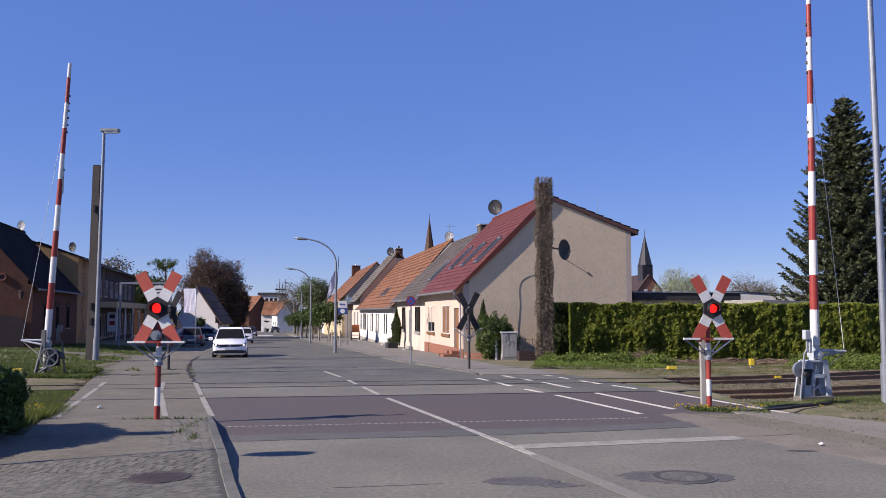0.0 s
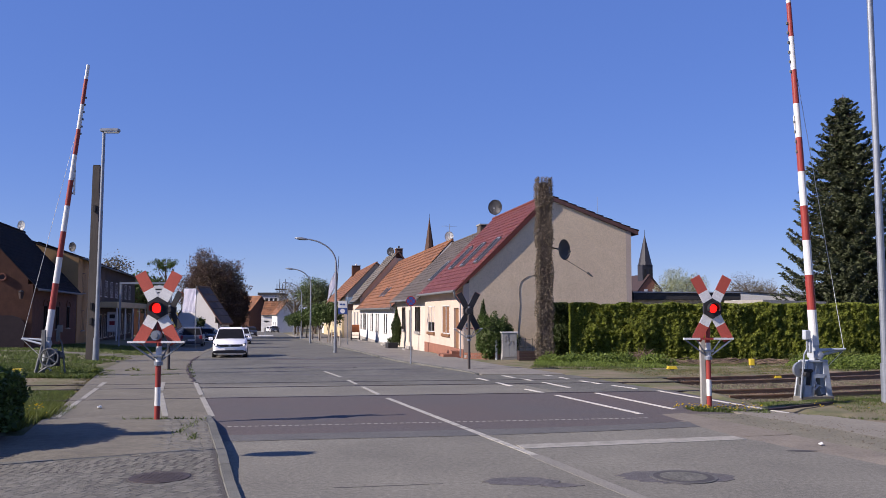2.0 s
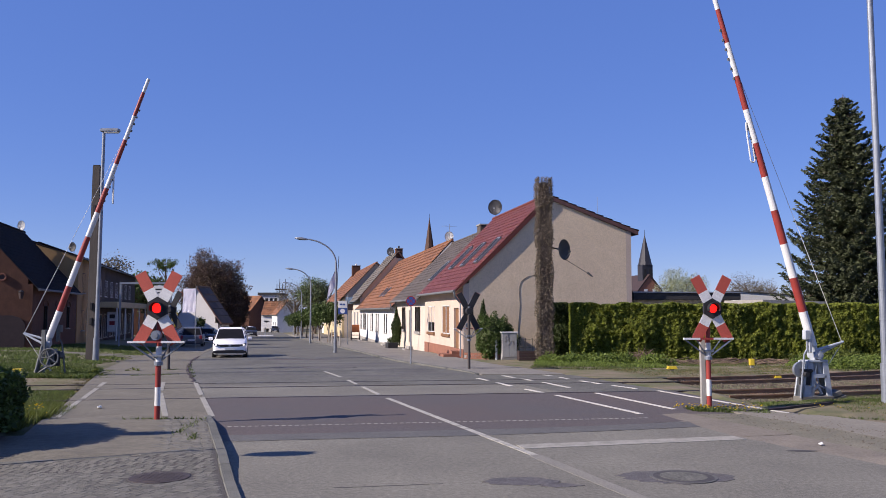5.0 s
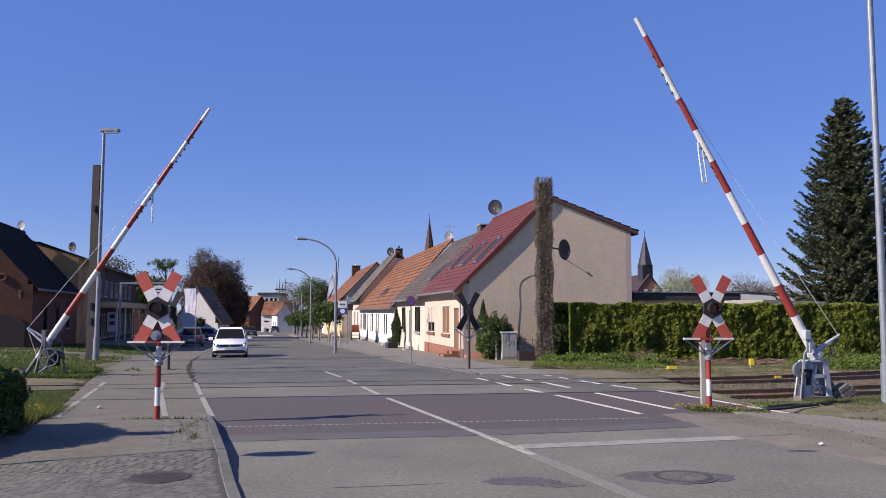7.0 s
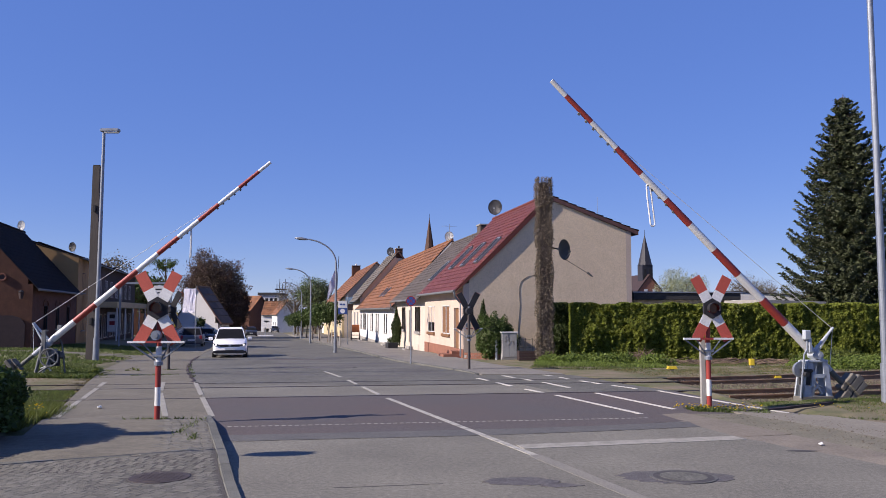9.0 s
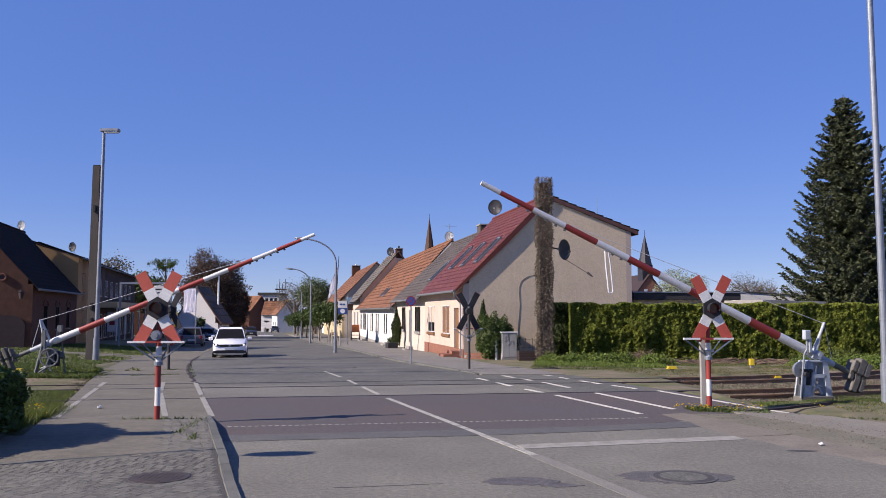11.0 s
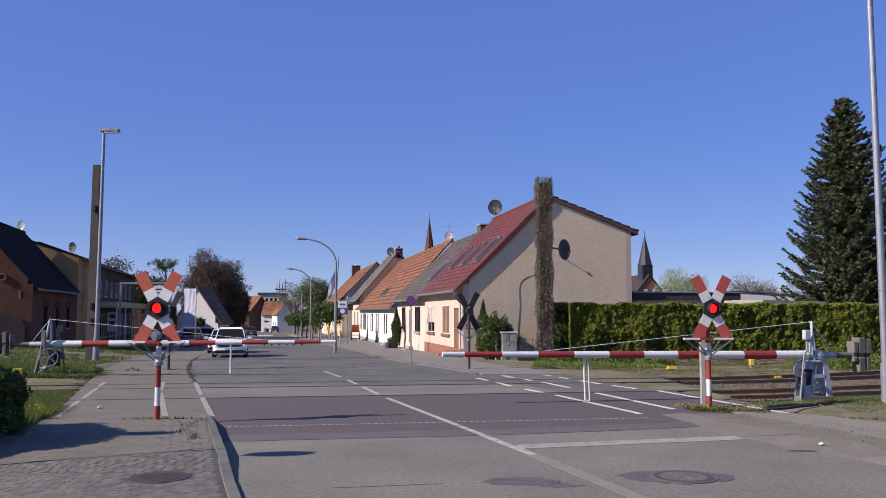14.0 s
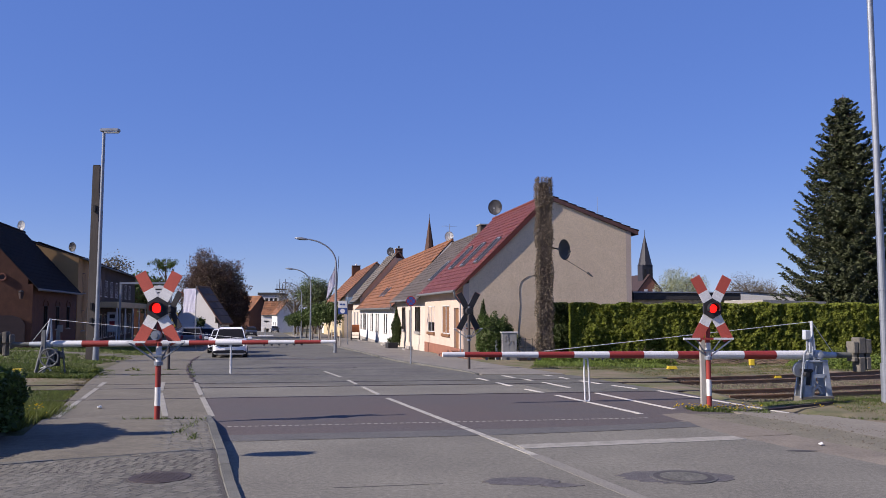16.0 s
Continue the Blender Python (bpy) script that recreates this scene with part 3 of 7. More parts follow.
band("broken_edge", edge[:11], 0.10, dark_trim, "dark strip drawn for the shadow along the asphalt path's broken edge", 0.042)
band("broken_edge", edge[9:], 0.06, dark_trim, "dark strip drawn for the shadow along the asphalt path's broken edge", 0.05)
kerb_row(right_edge, 1, 28.5, 110, lambda y: right_lift(y) + 0.005, road)


def gutter_edge(y):
    return lerp_table([(11.3, 6.0), (12.41, 5.58), (12.9, 5.22), (14.08, 4.82), (15.25, 4.60), (16.72, 4.33)], y)


# broad flat edging slabs along the verge, sunk almost level with the road
for i in range(10):
    ya, yb = 7.0 + i, 7.988 + i
    zs = -0.006, 0.034 + random.uniform(0, 0.01)
    a0, a1, b0, b1 = gutter_edge(ya), gutter_edge(yb), right_edge(ya) + 0.05, right_edge(yb) + 0.05
    vs = [(a0, ya, zs[0]), (b0, ya, zs[1]), (b1, yb, zs[1]), (a1, yb, zs[0])]
    vs += [(p[0], p[1], -0.08) for p in vs]
    mesh_part("edging_slab", vs, [(0, 1, 2, 3), (0, 4, 5, 1), (1, 5, 6, 2), (2, 6, 7, 3), (3, 7, 4, 0)], gutter_stone, road, "sandy beige edging slab")
blotch("drain_hollow", 5.44, 12.58, 0.23, 0.06, ring_dark, "dark hollow in the broken edging", 0.006, seed=12)
strip("sandy_footpath", lambda y: lerp_table([(9.0, 8.4), (13.6, 7.24), (15.1, 6.84), (16.8, 6.02)], y), lambda y: lerp_table([(9.0, 10.4), (15.4, 8.3), (16.7, 7.58), (17.3, 6.7)], y), 6, 17.3, lambda y: 0.0315, sandy, "trodden light sandy path beside the verge", "footpath")

# ---------------------------------------------------------------- tracks


def rail(name, off, x0, x1, parent, steel):
    prof = [(-0.07, -0.15), (0.07, -0.15), (0.07, -0.135), (0.012, -0.12), (0.012, -0.04), (0.035, -0.03), (0.035, 0), (-0.035, 0), (-0.035, -0.03), (-0.012, -0.04), (-0.012, -0.12), (-0.07, -0.135)]
    verts, faces = [], []
    xs = steps((x0, x1, 1.5))
    k = len(prof)
    for x in xs:
        for p, z in prof:
            y = rail_y(x) + off
            verts.append((x, y + p, ground_z(min(y, 26)) + z + 0.008))
    for i in range(len(xs) - 1):
        for j in range(k):
            faces.append((i * k + j, i * k + (j + 1) % k, (i + 1) * k + (j + 1) % k, (i + 1) * k + j))
    faces += [tuple(range(k))[::-1], tuple((len(xs) - 1) * k + j for j in range(k))]
    return mesh_part(name, verts, faces, steel, parent)


def track(offs, x0s, label):
    t = thing("railway_track", pose(0, 0, 0), label, "railway track", "railway tracks")
    for o, x0 in zip(offs, x0s):
        if x0 < 0:
            rail("rail", o, x0, 7.2, t, rail_dark)
        rail("rail", o, max(x0, 7.2), 60, t, rail_top)
    bm = B()
    box(bm, -0.13, 0.13, -1.25, 1.25, -0.16, 0)
    me = None
    mid = sum(offs) / 2
    for i in range(44):
        x = 7.7 + i * 0.68
        if me is None:
            o = part("sleeper", bm, sleeper_wood, t)
            me = o.data
        else:
            o = new("sleeper", me)
            o.parent = t
        slope = math.degrees(math.atan(0.155 + (0.04 * (x - 6) if x > 6 else 0)))
        o.matrix_basis = pose(x, rail_y(x) + mid, -0.125, 0, 0, slope + random.uniform(-1, 1))
    # flangeway grooves in the road
    for o, x0 in zip(offs, x0s):
        if x0 > 0:
            continue
        pts = [(x, rail_y(x) + o - 0.09) for x in steps((-9.5, 6.9, 0.8))]
        band("flangeway", pts, 0.055, dark_trim, "dark groove beside the rail", 0.0065)


track((0.0, -1.5), (-45, -45), "rusty railway track crossing the road")
track((-4.38, -5.8), (-45, 6.6), "rusty siding track beside the running line")

# ---------------------------------------------------------------- the crossing's barriers
BOOM = []          # (boom, support, side) for the keys
OFF_DISCS = []
PIVOT = 1.03      # height of the axle over the base


def barrier(x, y, z, turn, label, hang, arm, slim=False):
    t = thing("crossing_barrier", pose(x, y, z, 0, 0, turn), label, "barrier", "barriers of the level crossing")
    # base: plate, front and back trapezoid frames, cross ties
    bm = B()
    box(bm, -0.52, 0.35, -0.19, 0.19, -0.2, 0.032, bevel=0.01)
    part("base_plate", bm, weight_grey, t)
    for yy in (-0.15, 0.10) if not slim else ():
        bm = B()
        def plate(poly):
            prism(bm, poly, yy, yy + 0.05)
        plate([(-0.52, 0.03), (-0.45, 0.03), (-0.31, 0.9), (-0.37, 0.9)])
        plate([(-0.27, 0.03), (-0.17, 0.03), (-0.06, 0.9), (-0.16, 0.9)])
        plate([(-0.52, 0.03), (-0.17, 0.03), (-0.14, 0.29), (-0.48, 0.29)])
        plate([(-0.33, 0.62), (-0.13, 0.62), (-0.06, 0.9), (-0.31, 0.9)])
        part("side_frame", bm, grey_paint, t, "pale blue-grey steel frame")
        bm = B()
        prism(bm, [(0.2, 0.03), (0.34, 0.03), (0.23, 0.92), (0.08, 0.92)], yy, yy + 0.05)
        prism(bm, [(-0.12, 0.48), (0.20, 0.48), (0.19, 0.57), (-0.11, 0.57)], yy, yy + 0.05)
        part("rear_leg", bm, grey_paint, t)
    bm = B()
    if slim:
        box(bm, -0.05, 0.08, 0.18, 0.26, 0.7, 1.5, bevel=0.01)
        part("upright", bm, gear_grey, t)
        for a, b, r in (((0.26, 0.22, 0.0), (0.05, 0.22, 0.98), 0.055), ((0.25, 0.22, 0.03), (-0.25, 0.22, 0.36), 0.04), ((-0.2, 0.22, 0.3), (-0.02, 0.22, 0.98), 0.04)):
            bm = B()
            tube(bm, a, b, r, seg=8)
            part("strut", bm, gear_grey, t)
        bm = B()
        for k in range(24):
            a0, a1 = math.pi * k / 12, math.pi * (k + 1) / 12
            tube(bm, (-0.22 + 0.29 * math.cos(a0), 0.32, 0.6 + 0.29 * math.sin(a0)), (-0.22 + 0.29 * math.cos(a1), 0.32, 0.6 + 0.29 * math.sin(a1)), 0.028, seg=6)
        for k in range(5):
            a0 = 2 * math.pi * k / 5
            tube(bm, (-0.22, 0.32, 0.6), (-0.22 + 0.29 * math.cos(a0), 0.32, 0.6 + 0.29 * math.sin(a0)), 0.025, seg=6)
        part("hand_wheel", bm, gear_grey, t)
        bm = B()
        box(bm, -0.3, -0.1, -0.2, 0.16, 0.42, 0.86, bevel=0.03)
    else:
        box(bm, -0.31, 0.24, -0.17, 0.17, 0.86, 0.91, bevel=0.008)
    part("gear_case" if slim else "top_plate", bm, gear_grey if slim else grey_paint, t)
    bm = B()
    tube(bm, (0, -0.2, PIVOT), (0, 0.2, PIVOT), 0.055, seg=14)
    for yy in (-0.14, 0.14):
        tube(bm, (0, yy - 0.05, PIVOT), (0, yy + 0.05, PIVOT), 0.10, seg=16)
    part("axle", bm, grey_paint, t, smooth=False)
    bm = B()
    tube(bm, (-0.46, -0.08, 0.68), (-0.46, 0.0, 0.68), 0.19 if not slim else 0.1, seg=24)
    part("flywheel", bm, galv if not slim else gear_grey, t)
    bm = B()
    tube(bm, (-0.5, -0.12, 0.66), (-0.2, -0.12, 0.66), 0.05, seg=10)
    tube(bm, (-0.44, -0.30, 0.58), (-0.44, -0.17, 0.58), 0.06, seg=10)
    part("crank", bm, dark_paint, t)
    bm = B()
    box(bm, -0.42, -0.16, -0.10, 0.09, 0.30, 0.80, bevel=0.02)
    part("gearbox", bm, dark_paint, t)
    bm = B()
    tube(bm, (-0.1, -0.02, 0.46), (0.12, -0.04, 0.08), 0.032, seg=8)
    tube(bm, (-0.14, -0.06, 0.14), (0.02, -0.06, 0.30), 0.026, seg=8)
    tube(bm, (0.0, -0.05, 0.30), (0.2, -0.05, 0.22), 0.024, seg=8)
    part("push_rod", bm, grey_paint, t)
    bm = B()
    pipe(bm, [(-0.56, -0.17, 0.0), (-0.44, -0.17, 0.92), (-0.42, -0.17, 1.06), (-0.34, -0.17, 1.18), (-0.33, -0.17, 1.42)], 0.026)
    part("conduit", bm, galv if not slim else gear_grey, t)
    bm = B()
    box(bm, -0.42, -0.27, -0.24, -0.1, 1.42, 1.65, bevel=0.012)
    box(bm, -0.31, -0.23, -0.22, -0.12, 1.10, 1.46, bevel=0.01)
    part("switch_box", bm, grey_paint if not slim else gear_grey, t)
    # boom, built closed, reaching to -x
    bm = B()
    tube(bm, (0.55, 0.0, 0), (-0.3, 0.0, 0), 0.075, 0.10, seg=14)
    box(bm, -0.12, 0.14, -0.1, 0.1, -0.12, 0.12, bevel=0.02)
    boom = part("boom", bm, grey_paint, t, "red and white banded boom")
    cuts = [0.24] + [arm - 0.5 - (0.876 if slim else 0.867) * k for k in range(9, -1, -1)] + [arm]
    for i, (a, b) in enumerate(zip(cuts, cuts[1:])):
        bm = B()
        ra, rb = 0.112 - 0.055 * a / arm, 0.112 - 0.055 * b / arm
        tube(bm, (-a, 0.0, 0), (-b, 0.0, 0), ra, rb, seg=16)
        white = (len(cuts) - 2 - i) % 2 == 0
        part("boom_band", bm, white_paint if white else red_paint, boom, "white band" if white else "red band", smooth=False)
    bm = B()
    tube(bm, (0.5, 0.0, 0), (1.2, 0.0, 0), 0.07, seg=12)
    part("tail", bm, tail_grey, boom)
    for x0, x1, low, high in ((0.98, 1.12, 0.16, 0.34), (1.13, 1.33, 0.42, 0.44), (1.34, 1.50, 0.36, 0.40)):
        bm = B()
        if slim:
            x0, x1, low, high = x0 + 0.12, x1 + 0.05, low * 0.9, high * 0.95
        box(bm, x0, x1, -0.15, 0.15, 0.045, high, bevel=0.02)
        box(bm, x0 + 0.01, x1 - 0.01, -0.14, 0.14, -low, -0.04, bevel=0.02)
        box(bm, x0 + 0.02, x1 - 0.02, -0.1, 0.1, -0.04, 0.05)
        part("counterweight", bm, weight_grey, boom, "weathered grey counterweight")
    bm = B()
    tube(bm, (-0.12, -0.06, 0), (-0.10, -0.03, 0.84), 0.045, 0.03, seg=8)
    tube(bm, (0.04, 0.06, 0), (-0.09, 0.02, 0.84), 0.04, 0.028, seg=8)
    part("stay_post", bm, grey_paint, boom)
    bm = B()
    tube(bm, (-0.1, 0.0, 0.82), (-7.05, 0.0, 0.08), 0.007, seg=6)
    tube(bm, (-0.08, 0.0, 0.82), (0.5, 0.0, 0.06), 0.008, seg=6)
    part("stay_wire", bm, white_paint, boom)
    for r in (7.15, 7.4, 7.65, 7.9, 8.15, 8.4, 5.1, 5.35, 5.6, 5.85):
        bm = B()
        box(bm, -r - 0.035, -r + 0.035, -0.02, 0.02, -0.115, -0.05, bevel=0.008)
        part("clip", bm, gear_grey, boom)
    # the hanging support, hinged on the boom
    bm = B()
    w = 0.012 if slim else 0.055
    loop = [(-0.7 * w, 0, -0.02), (-w, 0, -0.3), (-w, 0, -0.96)] + [(-w * math.cos(math.pi * k / 6), 0, -0.96 - w * math.sin(math.pi * k / 6)) for k in range(1, 6)] + [(w, 0, -0.96), (w, 0, -0.3), (0.7 * w, 0, -0.02), (-0.7 * w, 0, -0.02)]
    pipe(bm, loop, 0.021)
    support = part("support", bm, white_paint, boom, "thin white hanging support" if slim else "white hanging support loop")
    boom.matrix_basis = pose(0, 0, PIVOT)
    support.matrix_basis = pose(-hang, 0.0, -0.06)
    BOOM.append((boom, support, hang))
    return t


# ---------------------------------------------------------------- warning crosses


def warning_cross(x, y, z, turn, label, tilt=0.0, bell=True, plain=False, shift=0.0):
    """Faces -y before it is turned; the arms cross at 2.17 m."""
    t = thing("warning_cross", pose(x, y, z, 0, 0, turn), label, "railway sign", "warning crosses at the crossing")
    zc = 2.17
    bands = [(-0.12, 0.26, red_paint), (0.26, 0.62, white_paint), (0.62, 1.04, red_paint), (1.04, 1.28, white_paint), (1.28, 1.42, white_paint), (1.42, 2.02, red_paint)]
    if plain:
        bands = [(-0.12, 2.02, old_pole)]
    for a, b, m in bands:
        bm = B()
        tube(bm, (0, 0, a), (0, 0, b), 0.054, seg=16)
        part("post_band", bm, m, t)
    bm = B()
    box(bm, -0.1, 0.1, -0.09, 0.09, 1.22, 1.26)
    tube(bm, (0, 0, 1.05), (0, 0, 1.12), 0.085, seg=12)
    tube(bm, (0, 0, 1.8), (0, 0, 2.35), 0.045, seg=10)
    part("clamp", bm, galv, t)
    # tray with struts
    side = 0.0 if bell else -0.05
    for a, b, m in ((-0.56, -0.2, white_paint), (-0.2, 0.1, red_paint), (0.1, 0.56, white_paint)):
        bm = B()
        box(bm, a + side, b + side, -0.19, -0.13, 1.49, 1.53)
        part("tray_bar", bm, m, t)
    for sx in (-1, 1):
        bm = B()
        tube(bm, (sx * 0.54 + side, -0.15, 1.50), (sx * 0.07, -0.02, 1.15), 0.017, seg=6)
        tube(bm, (sx * 0.28 + side, -0.15, 1.50), (sx * 0.06, 0.02, 1.18), 0.013, seg=6)
        part("strut", bm, white_paint if not bell and sx > 0 else galv, t)
    if bell:
        bm = B()
        disc(bm, (0, -0.16, 1.64), (0, 1, 0), 0.095, 0.09, 20)
        disc(bm, (0, -0.21, 1.64), (0, 1, 0), 0.05, 0.03, 16)
        part("bell", bm, galv, t, "round grey warning bell")
    # arms: each in four painted boards with a grey back
    for sgn in (-1, 1):
        for end in (-1, 1):
            m = Matrix.Translation((shift, -0.10, zc)) @ Matrix.Rotation(radians(sgn * 28 + tilt), 4, "Y")
            for a, b, mm, lab in ((0.17, 0.41, white_paint, "white inner board"), (0.41, 0.78, faded_red, "faded red outer board")):
                bm = B()
                box(bm, -0.115, 0.115, -0.012, 0.0, min(a * end, b * end), max(a * end, b * end), m)
                part("arm_board", bm, mm, t, lab)
            bm = B()
            box(bm, -0.11, 0.11, 0.0, 0.022, min(0.15 * end, 0.77 * end), max(0.15 * end, 0.77 * end), m)
            part("arm_back", bm, dark_paint, t)
    bm = B()
    r = bmesh.ops.create_cone(bm, cap_ends=True, segments=6, radius1=0.225, radius2=0.225, depth=0.08)
    bmesh.ops.transform(bm, matrix=Matrix.Translation((shift, -0.12, zc)) @ pose(0, 0, 0, 90, 0, 0) @ pose(0, 0, 0, 0, 0, 0), verts=r["verts"])
    shield = part("lamp_shield", bm, dark_paint, t, "black six-sided backing shield")
    bm = B()
    for i in range(20):
        a0, a1 = math.pi * (-0.15 + 1.3 * i / 20), math.pi * (-0.15 + 1.3 * (i + 1) / 20)
        q = []
        for rr in (0.118, 0.13):
            for a in (a0, a1):
                depth = 0.13
                q.append(((shift + math.cos(a) * rr, -0.16, zc + math.sin(a) * rr), (shift + math.cos(a) * rr, -0.16 - depth, zc + math.sin(a) * rr)))
        v = [bm.verts.new(p) for pair in q for p in pair]
        for f in ((0, 1, 3, 2), (4, 6, 7, 5), (1, 5, 7, 3)):
            bm.faces.new([v[k] for k in f])
    part("lamp_hood", bm, dark_paint, t)
    bm = B()
    tube(bm, (shift, -0.03, zc), (shift, 0.13, zc), 0.15, 0.11, seg=18)
    part("lamp_housing", bm, dark_paint, t)
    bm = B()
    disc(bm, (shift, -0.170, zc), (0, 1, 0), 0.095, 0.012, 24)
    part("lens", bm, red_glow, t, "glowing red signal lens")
    # added disc in the unlit lens colour; it covers the glow between flashes
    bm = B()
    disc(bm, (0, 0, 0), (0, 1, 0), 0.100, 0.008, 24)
    s = part("shutter", bm, lens_dark, t, "added dark disc drawn as the unlit lens of the flashing lamp")
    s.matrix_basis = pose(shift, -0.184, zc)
    OFF_DISCS.append((s, shift, zc))
    return t


barrier(9.22, 20.44, 0.0, 11.74, "blue-grey crossing barrier with a long red and white boom", 6.02, 9.425)
barrier(-13.167, 27.395, 0.0, 183.36, "grey crossing barrier on the grass with a red and white boom", 6.04, 9.54, slim=True)
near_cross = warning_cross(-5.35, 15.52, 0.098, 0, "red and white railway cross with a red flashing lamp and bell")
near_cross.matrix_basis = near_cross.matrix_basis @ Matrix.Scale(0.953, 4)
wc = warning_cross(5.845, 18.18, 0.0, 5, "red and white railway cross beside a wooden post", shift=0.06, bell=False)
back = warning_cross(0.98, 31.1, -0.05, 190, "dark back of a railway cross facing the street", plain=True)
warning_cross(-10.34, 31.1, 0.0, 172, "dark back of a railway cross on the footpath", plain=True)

# ---------------------------------------------------------------- posts, lamps, signs


def post(name, x, y, z, h, r0, r1, material, label, category, lean=(0, 0)):
    t = thing(name, pose(x, y, z), label, category)
    bm = B()
    tube(bm, (0, 0, -0.25), (lean[0], lean[1], h), r0, r1, seg=16)
    part("shaft", bm, material, t)
    bm = B()
    tube(bm, (0, 0, -0.1), (lean[0] * 0.1, lean[1] * 0.1, 0.9), r0 * 1.35, r0 * 1.3, seg=16)
    part("sleeve", bm, material, t)
    return t


t = thing("wooden_post", pose(5.735, 18.24, 0), "grey weathered wooden post behind the railway cross", "post")
bm = B()
box(bm, -0.055, 0.055, -0.05, 0.05, -0.2, 1.52, bevel=0.012)
part("timber", bm, concrete, t)

# the tall mast and the street lamp close to it
t = thing("old_mast", pose(-16.45, 38.6, 0.0), "tall weathered square mast on the grass", "mast")
bm = B()
prism(bm, [(-0.22, -0.3), (0.22, -0.3), (0.16, 9.0), (-0.16, 9.0)], -0.15, 0.15)
part("shaft", bm, old_pole, t)
bm = B()
box(bm, -0.15, 0.15, -0.14, 0.14, 9.0, 9.05)
part("cap", bm, dark_paint, t)
for zz in (6.8, 1.5, 2.2):
    bm = B()
    box(bm, -0.06, 0.06, -0.22, -0.15, zz, zz + 0.32, bevel=0.01)
    part("insulator_bracket", bm, dark_paint, t)
t = post("street_lamp", -15.95, 37.9, 0.0, 10.55, 0.105, 0.07, galv, "tall grey street lamp with a flat head", "street lamp", (0.05, 0))
bm = B()
box(bm, -0.1, 0.78, -0.15, 0.15, 10.5, 10.66, bevel=0.04)
part("lamp_head", bm, galv, t, "flat grey lamp head")
bm = B()
box(bm, 0.1, 0.7, -0.12, 0.12, 10.46, 10.51)
part("lamp_glass", bm, white_paint, t)
t = post("tall_pole", 10.35, 19.3, 0.0, 13.0, 0.092, 0.06, galv, "tall slim galvanised pole beside the barrier", "pole", (-0.04, 0.0))
for zz in (2.6, 1.9):
    bm = B()
    tube(bm, (0, 0, zz), (0, 0, zz + 0.05), 0.1, seg=14)
    part("band", bm, galv, t)


def arc_lamp(x, y, z, h, reach, label):
    """A street lamp whose tube bends over towards -x."""
    t = thing("street_lamp", pose(x, y, z), label, "street lamp", "curved street lamps")
    bm = B()
    tube(bm, (0, 0, -0.2), (0, 0, h - 1.55), 0.085, 0.06, seg=12)
    pts = [(-reach * (1 - math.cos(a)), 0, h - 1.55 + 1.5 * math.sin(a)) for a in [radians(6 * k) for k in range(15)]]
    pipe(bm, pts, 0.045)
    part("mast", bm, galv, t)
    bm = B()
    tube(bm, (0, 0, -0.1), (0, 0, 0.8), 0.11, seg=12)
    part("sleeve", bm, galv, t)
    bm = B()
    bmesh.ops.create_uvsphere(bm, u_segments=14, v_segments=8, radius=1)
    bmesh.ops.transform(bm, matrix=Matrix.Translation((-reach - 0.1, 0, h - 0.03)) @ pose(0, 0, 0, 0, 6, 0) @ Matrix.Diagonal((0.42, 0.14, 0.09, 1)), verts=bm.verts)
    part("lamp_head", bm, galv, t, smooth=True)
    return t


arc_lamp(-6.55, 50.1, -0.35, 6.95, 2.05, "grey street lamp with a long curved arm")
arc_lamp(-12.36, 76.7, -0.8, 6.95, 1.9, "grey street lamp with a long curved arm, further down the street")
arc_lamp(-17.62, 102.3, -1.2, 6.95, 1.9, "grey street lamp with a long curved arm, far down the street")
arc_lamp(-24.5, 135, -1.75, 6.95, 1.9, "grey street lamp with a long curved arm, far down the street")

t = thing("no_stopping_sign", pose(-1.39, 35.6, -0.06), "round blue and red no-stopping sign on a grey post", "road sign")
bm = B()
tube(bm, (0, 0, -0.2), (0, 0, 2.75), 0.032, seg=10)
part("post", bm, galv, t)
m = pose(0, -0.045, 2.62, 0, 0, 0)
for r, d, mm, nm in ((0.215, 0.012, sign_red, "red_ring"), (0.175, 0.018, blue_paint, "blue_field")):
    bm = B()
    disc(bm, (0, -0.045, 2.62), (0, 1, 0), r, d, 28)
    part(nm, bm, mm, t)
for a in (45, -45):
    bm = B()
    box(bm, -0.175, 0.175, -0.012, -0.010, -0.012, 0.012, m @ Matrix.Rotation(radians(a), 4, "Y"))
    part("red_bar", bm, sign_red, t)


# two road signs that stand beside the bush at the near corner, outside the view
def road_sign(x, y, h, label):
    t = thing("road_sign", pose(x, y, walk_lift(y) - 0.02, 0, 0, -30), label, "road sign")
    bm = B()
    tube(bm, (0, 0, -0.2), (0, 0, h + 0.3), 0.022, seg=12)
    part("pole", bm, galv, t)
    bm = B()
    disc(bm, (0, -0.045, h), (0, 1, 0), 0.30, 0.012, 32)
    part("disc", bm, white_paint, t)
    bm = B()
    box(bm, -0.05, 0.05, -0.04, 0.035, h - 0.03, h + 0.03)
    part("clamp", bm, galv, t)


road_sign(-8.1, 12.5, 2.15, "round road sign on a grey pole by the bush")
road_sign(-7.15, 10.65, 3.15, "round road sign high on a grey pole by the paving")

# ---------------------------------------------------------------- houses
ROW = pose(1.05, 42.4, 0, 0, 0, 11.13)       # near corner of the row: x across, y down the street
LROW = pose(-25.0, 50.0, 0, 0, 0, 13.9)      # near corner of the houses across the street, their fronts facing +x


